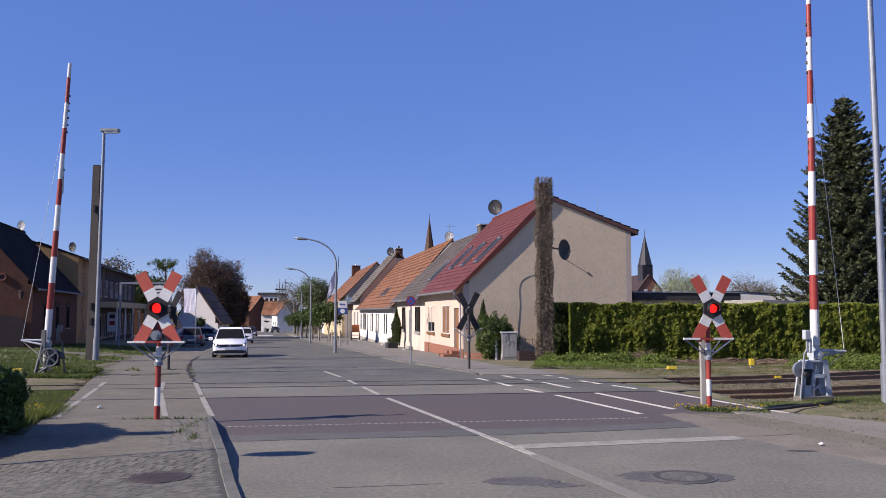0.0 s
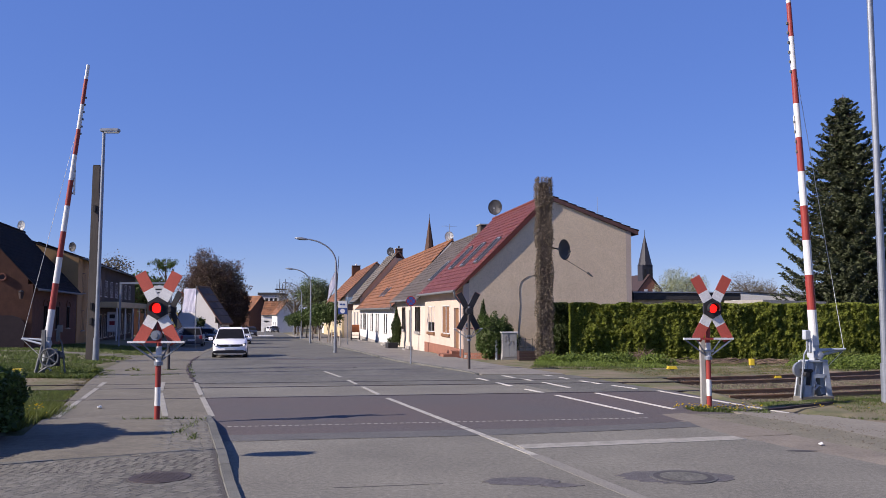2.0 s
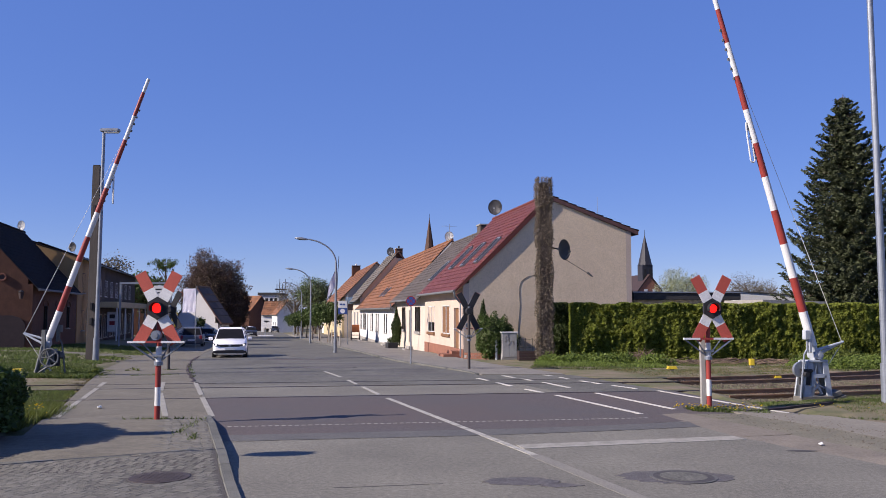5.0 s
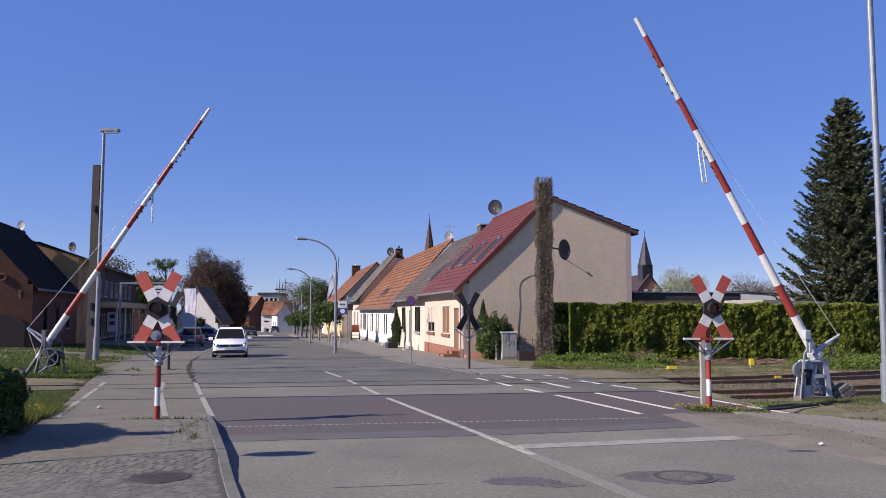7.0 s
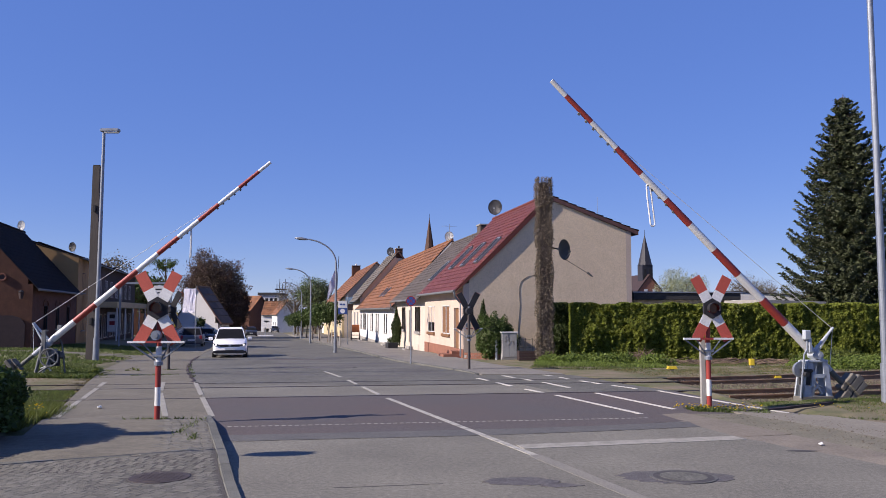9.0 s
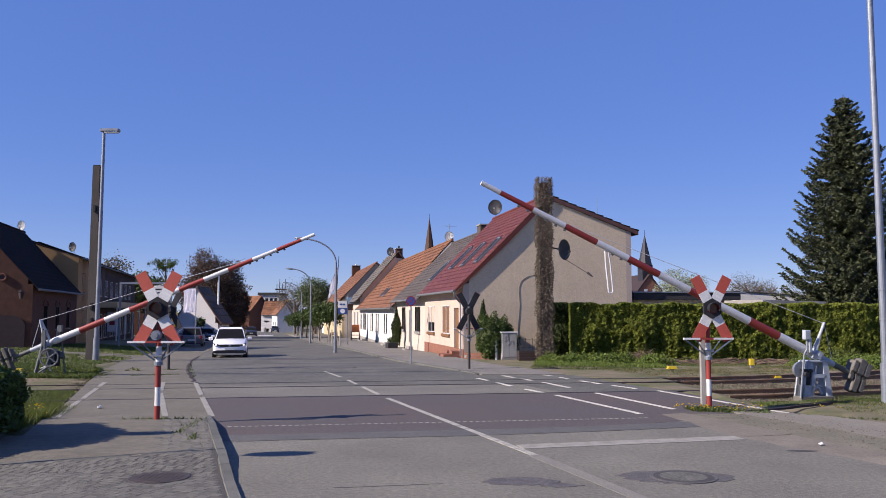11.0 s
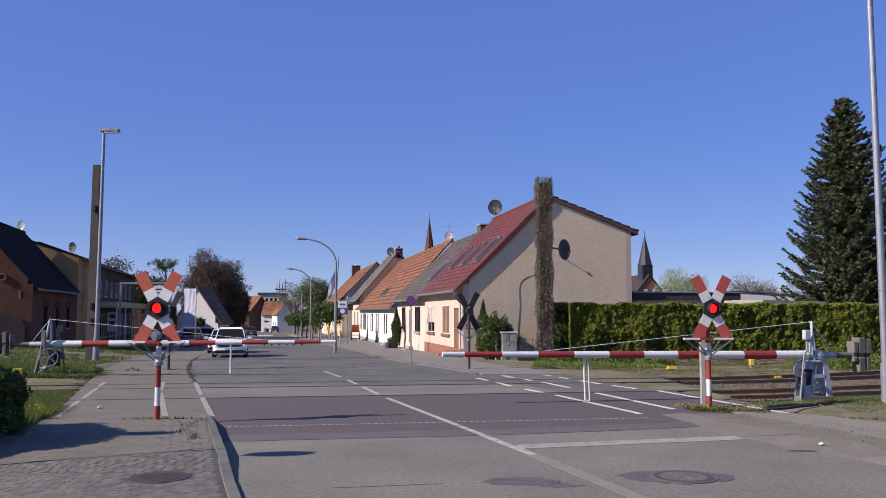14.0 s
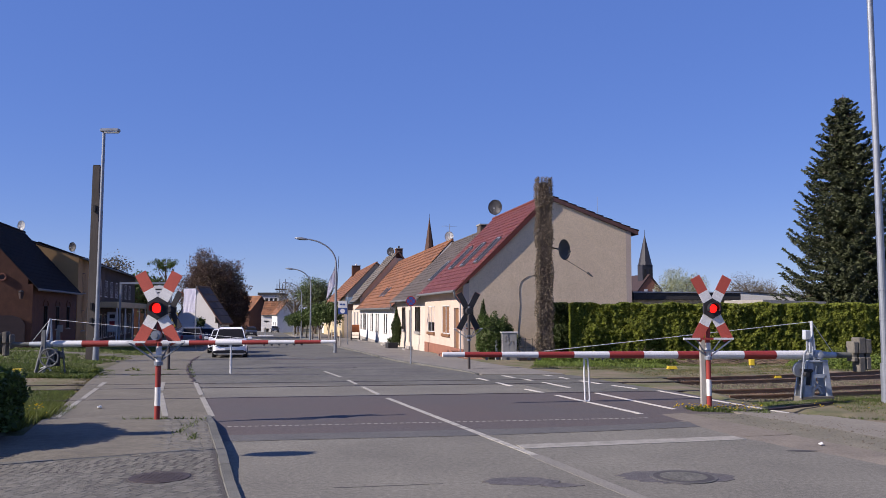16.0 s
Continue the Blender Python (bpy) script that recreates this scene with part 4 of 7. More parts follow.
def tiles(name, parent, material, xe, ze, xr, zr, y0, y1, w=0.30, h=0.36):
    """One roof slope laid in tiles, from the eave (xe, ze) up to the ridge (xr, zr)."""
    L = math.hypot(xr - xe, zr - ze)
    dx, dz = (xr - xe) / L, (zr - ze) / L
    nx, nz = (-dz, dx) if dx > 0 else (dz, -dx)
    n = round(L / h)
    verts, faces = [], []
    k = round((y1 - y0) / w)
    for i in range(n):
        a, b = i * L / n - 0.02, (i + 1) * L / n + 0.03
        for j in range(k):
            p, q = y0 + j * (y1 - y0) / k, y0 + (j + 1) * (y1 - y0) / k - 0.012
            up = (0.036 if h < 0.45 else 0.075) + random.uniform(0, 0.014)
            lo = 0.02
            b0 = len(verts)
            for s, o, y in ((a, up, p), (a, up, q), (b, lo, q), (b, lo, p), (a, up - 0.8 * up, p), (a, up - 0.8 * up, q)):
                verts.append((xe + dx * s + nx * o, y, ze + dz * s + nz * o))
            faces += [(b0, b0 + 1, b0 + 2, b0 + 3), (b0 + 4, b0 + 5, b0 + 1, b0)]
    ob = mesh_part(name, verts, faces, material, parent)
    return tagged(ob, kind="stuff")


def holed_wall(bm, y0, y1, z0, z1, holes, x0, x1):
    """A wall along y with openings (ya, yb, za, zb) through it."""
    at = y0
    for ya, yb, za, zb in sorted(holes):
        if ya > at:
            box(bm, x0, x1, at, ya, z0, z1)
        if za > z0:
            box(bm, x0, x1, ya, yb, z0, za)
        if zb < z1:
            box(bm, x0, x1, ya, yb, zb, z1)
        at = yb
    if y1 > at:
        box(bm, x0, x1, at, y1, z0, z1)
    return bm


def window(parent, side, x, ya, yb, za, zb, frame_mat, bars=1, shutter=0.0, surround=None, sill=None):
    """A window in a wall along y; side -1: it looks to -x, +1: to +x."""
    bm = B()
    t = 0.045
    xi = x - side * 0.05
    lo, hi = min(xi, xi + side * 0.06), max(xi, xi + side * 0.06)
    box(bm, lo, hi, ya, ya + t, za, zb)
    box(bm, lo, hi, yb - t, yb, za, zb)
    box(bm, lo, hi, ya, yb, za, za + t)
    box(bm, lo, hi, ya, yb, zb - t, zb)
    for i in range(bars):
        c = ya + (yb - ya) * (i + 1) / (bars + 1)
        box(bm, lo, hi, c - t / 2, c + t / 2, za, zb)
    w = part("window", bm, frame_mat, parent)
    bm = B()
    box(bm, xi - 0.006, xi + 0.006, ya + 0.02, yb - 0.02, za + 0.02, zb - 0.02)
    part("pane", bm, pane_glass, w)
    bm = B()
    s0, s1 = x - side * 0.1, x + side * 0.09
    box(bm, min(s0, s1), max(s0, s1), ya - 0.08, yb + 0.08, za - (0.16 if sill else 0.07), za - 0.003)
    part("sill", bm, sill or concrete, w)
    if shutter:
        bm = B()
        zs = zb - (zb - za) * shutter
        k = max(2, round((zb - zs) / 0.07))
        for i in range(k):
            a = zs + (zb - zs) * i / k
            box(bm, min(x - side * 0.05, x - side * 0.03), max(x - side * 0.05, x - side * 0.03), ya + 0.03, yb - 0.03, a + 0.004, a + (zb - zs) / k)
        part("roller_shutter", bm, surround or timber, w)
    return w


def house(m, y0, y1, wall, roof, label, ze=3.2, xr=4.65, zr=8.28, xb=9.3, zb=3.2, z0=-1.2, openings=(), plinth=None, gable=None, front=-1, verge=0.3, tile_w=0.30, tile_h=0.36, over=0.45, trim=None, group="", frame_mat=None):
    """Front wall at x = 0 looking to -x (front -1), or a mirrored one looking to +x (front 1)."""
    t = thing("house", m, label, "house", group)
    s = 1 if front < 0 else -1
    bm = B()
    holed_wall(bm, y0, y1, z0, ze + 0.85 * over * (zr - ze) / (xr + over), [o[:4] for o in openings], min(0, s * 0.3), max(0, s * 0.3))
    part("front_wall", bm, wall, t)
    bm = B()
    box(bm, min(s * (xb - 0.3), s * xb), max(s * (xb - 0.3), s * xb), y0, y1, z0, zb)
    part("back_wall", bm, wall, t)
    poly = [(s * 0.3, z0), (s * (xb - 0.3), z0), (s * (xb - 0.3), zb - 0.2 + 0.65 * (zr - zb) / (xb + 0.4 - xr)), (s * xr, zr - 0.2), (s * (xr - 0.15), zr - 0.21), (s * 0.3, ze - 0.055 + (0.3 + over) * (zr - ze) / (xr + over))]
    for ya, yb in ((y0 + 0.002, y0 + 0.3), (y1 - 0.3, y1 - 0.002)):
        bm = B()
        prism(bm, poly, ya, yb)
        part("gable_wall", bm, gable or wall, t)
    # inner floor and wall, coloured dark so the rooms look unlit
    bm = B()
    box(bm, min(s * 0.3, s * (xb - 0.3)), max(s * 0.3, s * (xb - 0.3)), y0 + 0.3, y1 - 0.3, 0.0, 0.1)
    box(bm, s * 2.6 - 0.05, s * 2.6 + 0.05, y0 + 0.3, y1 - 0.3, 0.1, ze)
    part("inner_floor", bm, dark_room, t)
    if plinth:
        bm = B()
        box(bm, min(0, -s * 0.04), max(0, -s * 0.04), y0, y1, z0, plinth[0])
        part("plinth", bm, plinth[1], t)
    # roof deck: two slabs with the eaves and verges hanging over
    bm = B()
    slope = (zr - ze) / (xr + over)
    slope_b = (zr - zb) / (xb + 0.4 - xr)
    prism(bm, [(-s * over, ze), (s * xr, zr), (s * xr, zr - 0.05), (-s * over, ze - 0.045)], y0 - verge, y1 + (0.0 if verge < 0.1 else 0.1))
    deck = part("roof", bm, trim or dark_trim, t)
    bm = B()
    prism(bm, [(s * (xb + 0.4), zb), (s * xr, zr), (s * xr, zr - 0.2), (s * (xb + 0.4), zb - 0.2)], y0 - verge, y1 + (0.0 if verge < 0.1 else 0.1))
    part("rear_slope", bm, verge_board, deck)
    tiles("tile", deck, roof, -s * over, ze, s * xr, zr, y0 - verge, y1 + 0.05, tile_w, tile_h)
    tiles("tile", deck, roof, s * (xb + 0.4), zb, s * xr, zr, y0 - verge, y1 + 0.05, tile_w * 2, tile_h * 1.5)
    bm = B()
    tube(bm, (s * xr, y0 - verge, zr + 0.02), (s * xr, y1 + 0.05, zr + 0.02), 0.11, seg=8)
    part("ridge_tiles", bm, roof, deck)
    bm = B()
    tube(bm, (-s * (over + 0.06), y0 - verge, ze - 0.05), (-s * (over + 0.06), y1, ze - 0.05), 0.075, seg=8)
    part("gutter", bm, gear_grey, deck)
    for o in openings:
        ya, yb, za, zb2 = o[:4]
        kw = o[4] if len(o) > 4 else {}
        if kw.get("door"):
            bm = B()
            xx = s * 0.14
            box(bm, xx - 0.03, xx + 0.03, ya + 0.003, yb - 0.003, za, zb2 - 0.003)
            for f in (0.12, 0.55):
                box(bm, xx - 0.045, xx + 0.045, ya + 0.15, yb - 0.15, za + f * (zb2 - za), za + (f + 0.32) * (zb2 - za))
            part("door", bm, kw["door"], t)
            bm = B()
            box(bm, min(-s * 0.7, 0), max(-s * 0.7, 0), ya - 0.2, yb + 0.2, z0, za - 0.004)
            part("doorstep", bm, concrete, t)
        else:
            window(t, front, 0.0, ya, yb, za, zb2, frame_mat or white_paint, kw.get("bars", 1), kw.get("shutter", 0), kw.get("roll"), kw.get("sill"))
    return t


def chimney(x, y, z0, z1, w, d, material, label, m=ROW, pots=1):
    t = thing("chimney", m @ pose(x, y, 0), label, "chimney")
    bm = B()
    box(bm, -w / 2, w / 2, -d / 2, d / 2, z0, z1)
    part("masonry", bm, material, t)
    bm = B()
    box(bm, -w / 2 - 0.06, w / 2 + 0.06, -d / 2 - 0.06, d / 2 + 0.06, z1, z1 + 0.09)
    part("cap", bm, concrete, t)
    for i in range(pots):
        bm = B()
        yy = (i - (pots - 1) / 2) * d * 0.5
        tube(bm, (0, yy, z1 + 0.09), (0, yy, z1 + 0.4), 0.1, seg=10)
        part("pot", bm, white_paint if pots > 1 else dark_paint, t)
    return t


def dish(m, r, label, material=None, foot=0.6):
    """A satellite dish looking to -y, on a bent tube of length foot below it."""
    t = thing("satellite_dish", m, label, "satellite dish")
    bm = B()
    rings = []
    for i in range(7):
        rr = r * i / 6
        rings.append([bm.verts.new((rr * math.cos(a), -0.22 * r * (i / 6) ** 2, rr * math.sin(a) * 1.08)) for a in [2 * math.pi * k / 24 for k in range(24)]] if i else [bm.verts.new((0, 0, 0))])
    for i in range(1, 7):
        for k in range(24):
            if i == 1:
                bm.faces.new((rings[0][0], rings[1][k], rings[1][(k + 1) % 24]))
            else:
                bm.faces.new((rings[i - 1][k], rings[i][k], rings[i][(k + 1) % 24], rings[i - 1][(k + 1) % 24]))
    r2 = bmesh.ops.solidify(bm, geom=bm.faces[:], thickness=0.012)
    part("reflector", bm, material or dish_grey, t, smooth=True)
    bm = B()
    pipe(bm, [(0, 0.04, 0), (0, 0.14, -0.1), (0, 0.14, -foot)], 0.03)
    part("mount", bm, galv, t)
    bm = B()
    tube(bm, (0, -0.1, -r * 0.95), (0, -r * 1.0, -r * 0.25), 0.014, seg=6)
    part("feed_arm", bm, galv, t)
    bm = B()
    tube(bm, (0, -r * 0.98, -r * 0.25), (0, -r * 0.98 + 0.12, -r * 0.17), 0.045, 0.03, seg=10)
    part("receiver", bm, white_paint, t)
    return t


def skylight(parent_m, y0, y1, s0, s1, xe, ze, xr, zr):
    """A roof window in a slope, from s0 to s1 of the way up."""
    dx, dz = xr - xe, zr - ze
    L = math.hypot(dx, dz)
    m = parent_m @ Matrix.Translation((xe + dx * s0, y0, ze + dz * s0)) @ Matrix.Rotation(-math.atan2(dz, dx), 4, "Y")
    t = thing("roof_window", m, "dark roof window set in the tiled slope", "roof window", "roof windows of the row")
    Ls, w = L * (s1 - s0), y1 - y0
    bm = B()
    for a in ((0, Ls, 0, 0.09), (0, Ls, w - 0.09, w), (0, 0.09, 0, w), (Ls - 0.09, Ls, 0, w)):
        box(bm, a[0], a[1], a[2], a[3], -0.05, 0.14)
    part("frame", bm, galv, t)
    bm = B()
    box(bm, 0.05, Ls - 0.05, 0.05, w - 0.05, 0.05, 0.09)
    part("pane", bm, car_glass, t)


win = dict
# the near house: red tiles, peach front, long grey gable
corner_house = house(ROW, 0.0, 11.5, peach, tile_red, "one-storey house with red tiles, peach front and grey roughcast gable", ze=3.2, zb=6.45, xb=9.3,
      gable=gable_render, plinth=(0.17, plinth_red), openings=[(1.15, 2.35, -0.35, 2.3, win(door=timber)), (3.5, 5.6, 0.85, 2.45, win(bars=1, shutter=0.97, roll=timber, sill=timber)), (8.1, 10.4, 0.85, 2.45, win(bars=1, shutter=0.62, roll=peach, sill=timber))],
      trim=gable_render, verge=0.095, group="row of houses")
bm = B()
prism(bm, [(-0.45, 3.215), (4.65, 8.295), (4.65, 7.98), (2.3, 5.62), (0.6, 4.02), (-0.45, 3.1)], -0.125, -0.098)
part("barge_board", bm, tile_red, corner_house, "red boarded edge of the roof")
for ya in (1.0, 4.4, 7.7):
    skylight(ROW, ya, ya + 0.9, 0.29, 0.56, -0.45, 3.2, 4.65, 8.28)
# grey-roofed cream house
house(ROW, 11.5, 25.0, cream, tile_grey, "low cream house with a grey tiled roof", ze=2.95, zr=7.72, zb=2.95,
      plinth=(-0.1, cream), openings=[(13.4, 15.6, 0.75, 2.45, win(sill=concrete)), (20.2, 21.9, 0.75, 2.45, win(sill=concrete)), (17.2, 18.3, -0.55, 2.2, win(door=dark_trim))], verge=0.0, frame_mat=dark_trim, group="row of houses")
for ya in (11.8, 14.0):
    skylight(ROW, ya, ya + 0.95, 0.26, 0.54, -0.45, 2.95, 4.65, 7.72)
# long white house under orange tiles
ops = [(47.2, 48.3, -0.9, 1.9, win(door=dark_trim))]
for first, count, gap in ((31.0, 2, 1.75), (37.6, 2, 1.7), (42.7, 2, 1.4), (49.7, 3, 1.1), (54.0, 2, 1.2)):
    ops += [(first + gap * k, first + gap * k + 0.72, 0.2, 1.92) for k in range(count)]
house(ROW, 25.0, 57.0, white_wall, tile_orange, "long white house with orange tiles and tall narrow windows", ze=2.42, zr=8.05, zb=2.42,
      plinth=(-0.72, concrete), openings=ops, verge=0.0, frame_mat=dark_paint, group="row of houses", tile_h=0.5, tile_w=0.45)
for ya in (38.0, 40.6):
    skylight(ROW, ya, ya + 0.9, 0.2, 0.36, -0.45, 2.42, 4.65, 8.05)
t = thing("downpipe", ROW @ pose(-0.1, 25.0, 0), "white downpipe between the cream and the white house", "downpipe")
bm = B()
pipe(bm, [(-0.42, 0, 2.75), (-0.40, 0, 2.55), (-0.02, 0, 2.2), (-0.02, 0, -0.8)], 0.05)
part("pipe", bm, galv, t)
# taller grey house, then a red one with a yellow front, then smaller ones down the street
house(ROW, 57.0, 69.0, cream, tile_weathered, "taller house with a grey roof and a dark verge", ze=3.4, zr=9.35, zb=3.4, z0=-1.6,
      openings=[(59, 60.4, 0.4, 2.1), (63, 64.4, 0.4, 2.1)], verge=0.25, gable=gable_render, group="row of houses", tile_h=0.5, tile_w=0.5)
house(ROW @ pose(-1.2, 0, 0), 69.6, 108.0, yellow_wall, tile_orange, "yellow house with a red tiled roof and shop front", ze=3.5, zr=8.8, zb=3.5, z0=-1.9,
      openings=[(72, 74, 0, 2.0), (77, 79, 0, 2.0), (83, 85, 0, 2.0), (88, 90, 0, 2.0)], verge=0.25, gable=cream, group="row of houses", tile_h=0.6, tile_w=0.6)
house(ROW @ pose(-1.0, 0, 0), 109.0, 122.0, yellow_wall, tile_orange, "small yellow house with orange tiles", ze=2.6, zr=6.6, zb=2.6, z0=-2.4,
      openings=[(111, 112.5, -0.2, 1.4), (117, 118.5, -0.2, 1.4)], verge=0.2, group="row of houses", tile_h=0.7, tile_w=0.8)
house(ROW, 123.0, 150.0, white_wall, tile_orange, "white house with orange tiles far down the street", ze=1.9, zr=5.8, zb=1.9, z0=-3,
      openings=[(125, 127, -1, 0.6), (134, 136, -1, 0.6)], verge=0.2, group="row of houses", tile_h=0.8, tile_w=0.9)
chimney(4.9, 15.0, 7.0, 8.2, 0.85, 1.0, brown_wall, "broad brown chimney on the grey roof", pots=0)
chimney(4.75, 57.5, 8.6, 9.72, 0.8, 1.0, brick_wall, "brick chimney on the taller grey roof")
chimney(3.4, 101.0, 7.6, 10.0, 1.4, 1.5, brick_wall, "brick chimney with two metal pots", pots=2)
dish(ROW @ pose(4.58, 10.75, 8.98, 0, 0, -28), 0.47, "dark grey satellite dish on the red ridge", foot=0.85)
dish(ROW @ pose(4.6, 26.0, 8.42, 0, 0, -30), 0.39, "pale satellite dish on the grey ridge", white_paint, foot=0.75)
dish(ROW @ pose(4.4, 62.3, 9.75, 0, 0, -30), 0.5, "dark satellite dish on the taller roof", foot=0.8)
t = thing("roof_aerial", ROW @ pose(4.6, 26.0, 7.95), "thin metal television aerial on the roof", "aerial")
bm = B()
tube(bm, (0, 0, 0), (0, 0, 1.5), 0.02, seg=6)
tube(bm, (-0.6, 0, 1.35), (0.6, 0, 1.35), 0.014, seg=6)
for i in range(6):
    tube(bm, (-0.55 + 0.2 * i, -0.28, 1.35), (-0.55 + 0.2 * i, 0.28, 1.35), 0.008, seg=5)
part("mast", bm, galv, t)
# things on the grey gable: a dish seen from behind, a cable, a downpipe
t = dish(pose(5.62, 38.35, 5.0, 0, -6, 44), 0.455, "grey satellite dish on the ivy pillar with a long arm", foot=0.12)
for c in t.children:
    if c.name.startswith("receiver"):
        c.data.materials[0] = dark_paint
bm = B()
tube(bm, (0, -0.1, -0.45), (0, -1.45, -1.22), 0.016, seg=6)
part("long_arm", bm, dark_paint, t)
bm = B()
tube(bm, (0, -1.32, -1.13), (0, -1.58, -1.32), 0.06, 0.03, seg=8)
part("arm_head", bm, dark_paint, t)
bm = B()
tube(bm, (0.0, 0.05, 0.0), (-0.35, 0.72, 0.22), 0.03, seg=8)
part("wall_bracket", bm, dark_paint, t)
t = thing("wall_cable", ROW @ pose(0, -0.004, 0), "dark cable looping down the gable wall", "cable")
bm = B()
pipe(bm, [(4.1, 0, 4.05), (3.5, 0, 3.95), (3.12, 0, 3.7), (3.0, 0, 3.3), (3.04, 0, 2.4), (2.93, 0, 1.2), (2.9, 0, 0.2)], 0.009)
part("cable", bm, dark_paint, t)
t = thing("downpipe", ROW @ pose(-0.1, 0.25, 0), "grey zinc downpipe at the house corner", "downpipe")
bm = B()
pipe(bm, [(-0.4, -0.35, 3.1), (-0.38, -0.3, 2.9), (-0.02, -0.1, 2.55), (-0.02, -0.1, -0.2)], 0.045)
part("pipe", bm, galv, t)

# ---- across the street
BRK = [(3.0, 4.1, 0.9, 2.5), (6.6, 7.7, 0.9, 2.5), (10.2, 11.3, 0.9, 2.5)]
h = house(LROW, 0.0, 13.9, brick_wall, tile_dark, "red-brick house with a steep dark roof", ze=3.5, xr=3.9, zr=8.15, xb=7.8, zb=3.5, z0=-0.6, openings=BRK,
      gable=brick_wall, front=1, verge=0.05, over=0.3, frame_mat=dark_paint, group="houses across the street")
for ya, yb, za, zb in BRK:
    bm = B()
    c = (ya + yb) / 2
    arc = [(0.62 * math.cos(a), 0.34 * math.sin(a)) for a in [math.pi * k / 10 for k in range(11)]]
    pts = [(x, z) for x, z in arc] + [(x * 1.25, z * 1.4) for x, z in arc[::-1]]
    prism(bm, pts, -0.06, 0.0, Matrix.Translation((0.0, c, zb - 0.02)) @ Matrix.Rotation(radians(90), 4, "Z"))
    part("window_arch", bm, brick_wall, h)
# flat dark panel, coloured as the shade in the gable's open lower part
t = thing("garage_door", LROW @ pose(-3.2, -0.05, 0), "wide dark panel standing for the shaded open bay in the brick gable", "door")
bm = B()
prism(bm, [(-4.3, -0.5), (2.85, -0.5), (2.85, 1.35), (2.6, 1.72), (2.1, 1.88), (-4.3, 1.88)], -0.03, 0.03)
part("leaf", bm, dark_trim, t)
house(LROW, 14.2, 22.0, ochre_wall, tile_dark, "ochre two-storey house with a low roof", ze=6.3, xr=4.6, zr=7.9, xb=9.2, zb=6.3, z0=-0.8,
      openings=[(16, 17.2, 3.6, 5.2), (19, 20.2, 3.6, 5.2), (16, 17.2, 0.6, 2.2), (19, 20.2, 0.6, 2.2)], front=1, verge=0.03, over=0.3, frame_mat=dark_trim, group="houses across the street", tile_w=0.6, tile_h=0.6)
G = [(24 + 3.4 * k, 25.4 + 3.4 * k, 3.5, 5.0) for k in range(7)] + [(24 + 3.4 * k, 26.2 + 3.4 * k, -0.3, 1.9) for k in range(7)]
house(LROW, 22.0, 50.0, brown_wall, tile_dark, "long brown two-storey house with a shop on the ground floor", ze=6.2, xr=4.6, zr=8.0, xb=9.2, zb=6.2, z0=-1.2,
      openings=G, front=1, verge=0.1, over=0.3, frame_mat=white_paint, group="houses across the street", tile_w=0.6, tile_h=0.6)
t = thing("shop_canopy", LROW @ pose(0.0, 36, 2.45), "cream shop canopy over the ground floor", "canopy")
bm = B()
box(bm, 0.0, 1.6, -12, 12, 0.0, 0.55, bevel=0.03)
part("fascia", bm, yellow_wall, t)
for k in range(5):
    bm = B()
    tube(bm, (1.5, -11.5 + 5.7 * k, -3.4), (1.5, -11.5 + 5.7 * k, 0.0), 0.07, seg=8)
    part("canopy_post", bm, white_paint, t)
# white house with its gable to the street's end
house(pose(-28.1, 86.4, -1.0, 0, 0, -5), 0, 3.4, white_wall, tile_grey, "small white house with a steep dark roof", ze=1.9, xr=2.3, zr=5.7, xb=4.6, zb=1.9, z0=-0.5,
      openings=[], front=-1, verge=0.15, over=0.3, group="houses across the street", tile_w=0.6, tile_h=0.6)
house(pose(-41.5, 118, -1.6, 0, 0, 10), 0, 14, brick_wall, tile_orange, "house with a red-brown tiled roof behind the crossing", ze=4.5, xr=5, zr=9.0, xb=10, zb=4.5, z0=-0.5,
      openings=[], front=1, verge=0.15, over=0.3, group="houses across the street", tile_w=0.8, tile_h=0.8)
# the far end of the street
house(pose(-40.3, 200, -3.0, 0, 0, 18), 0, 12, white_wall, tile_orange, "white house at the street's end with an orange roof", ze=4.3, xr=2.8, zr=8.0, xb=5.6, zb=4.3, z0=-0.5,
      openings=[(3, 4.4, 1, 2.6), (7, 8.4, 1, 2.6)], front=-1, verge=0.2, over=0.3, group="houses at the street's end", tile_w=0.9, tile_h=0.8)
for x, y, w, e, r, wl_, lab in ((-47.3, 214, 5.6, 4.4, 8.0, white_wall, "white house at the street's end with a red roof"), (-37.0, 240, 4.4, 4.6, 7.6, cream, "cream house at the street's end with a red roof")):
    house(pose(x, y, -3.2, 0, 0, 90), -w, 0, wl_, tile_orange, lab, ze=e, xr=4, zr=r, xb=8, zb=e, z0=-0.5,
          openings=[(-w + 0.8, -w + 2.0, 1, 2.6), (-2.0, -0.8, 1, 2.6), (-w + 0.8, -w + 2.0, 3.0, 4.1), (-2.0, -0.8, 3.0, 4.1)], front=-1, verge=0.2, over=0.3, group="houses at the street's end", tile_w=0.9, tile_h=0.8)
t = thing("apartment_block", pose(-48, 236, -3.2), "flat-topped grey block rising behind the street's end", "building")
bm = B()
box(bm, -5.4, 0.8, 0, 12, 0, 10.1)
part("wall", bm, white_wall, t)
bm = B()
box(bm, -5.2, 1.2, -0.4, 12.4, 10.1, 10.8)
part("roof", bm, roof_felt, t)
for k in range(4):
    bm = B()
    box(bm, -4.4 + 1.3 * k, -3.6 + 1.3 * k, -0.04, 0.1, 7.8, 9.2)
    part("window", bm, car_glass, t)
bm = B()
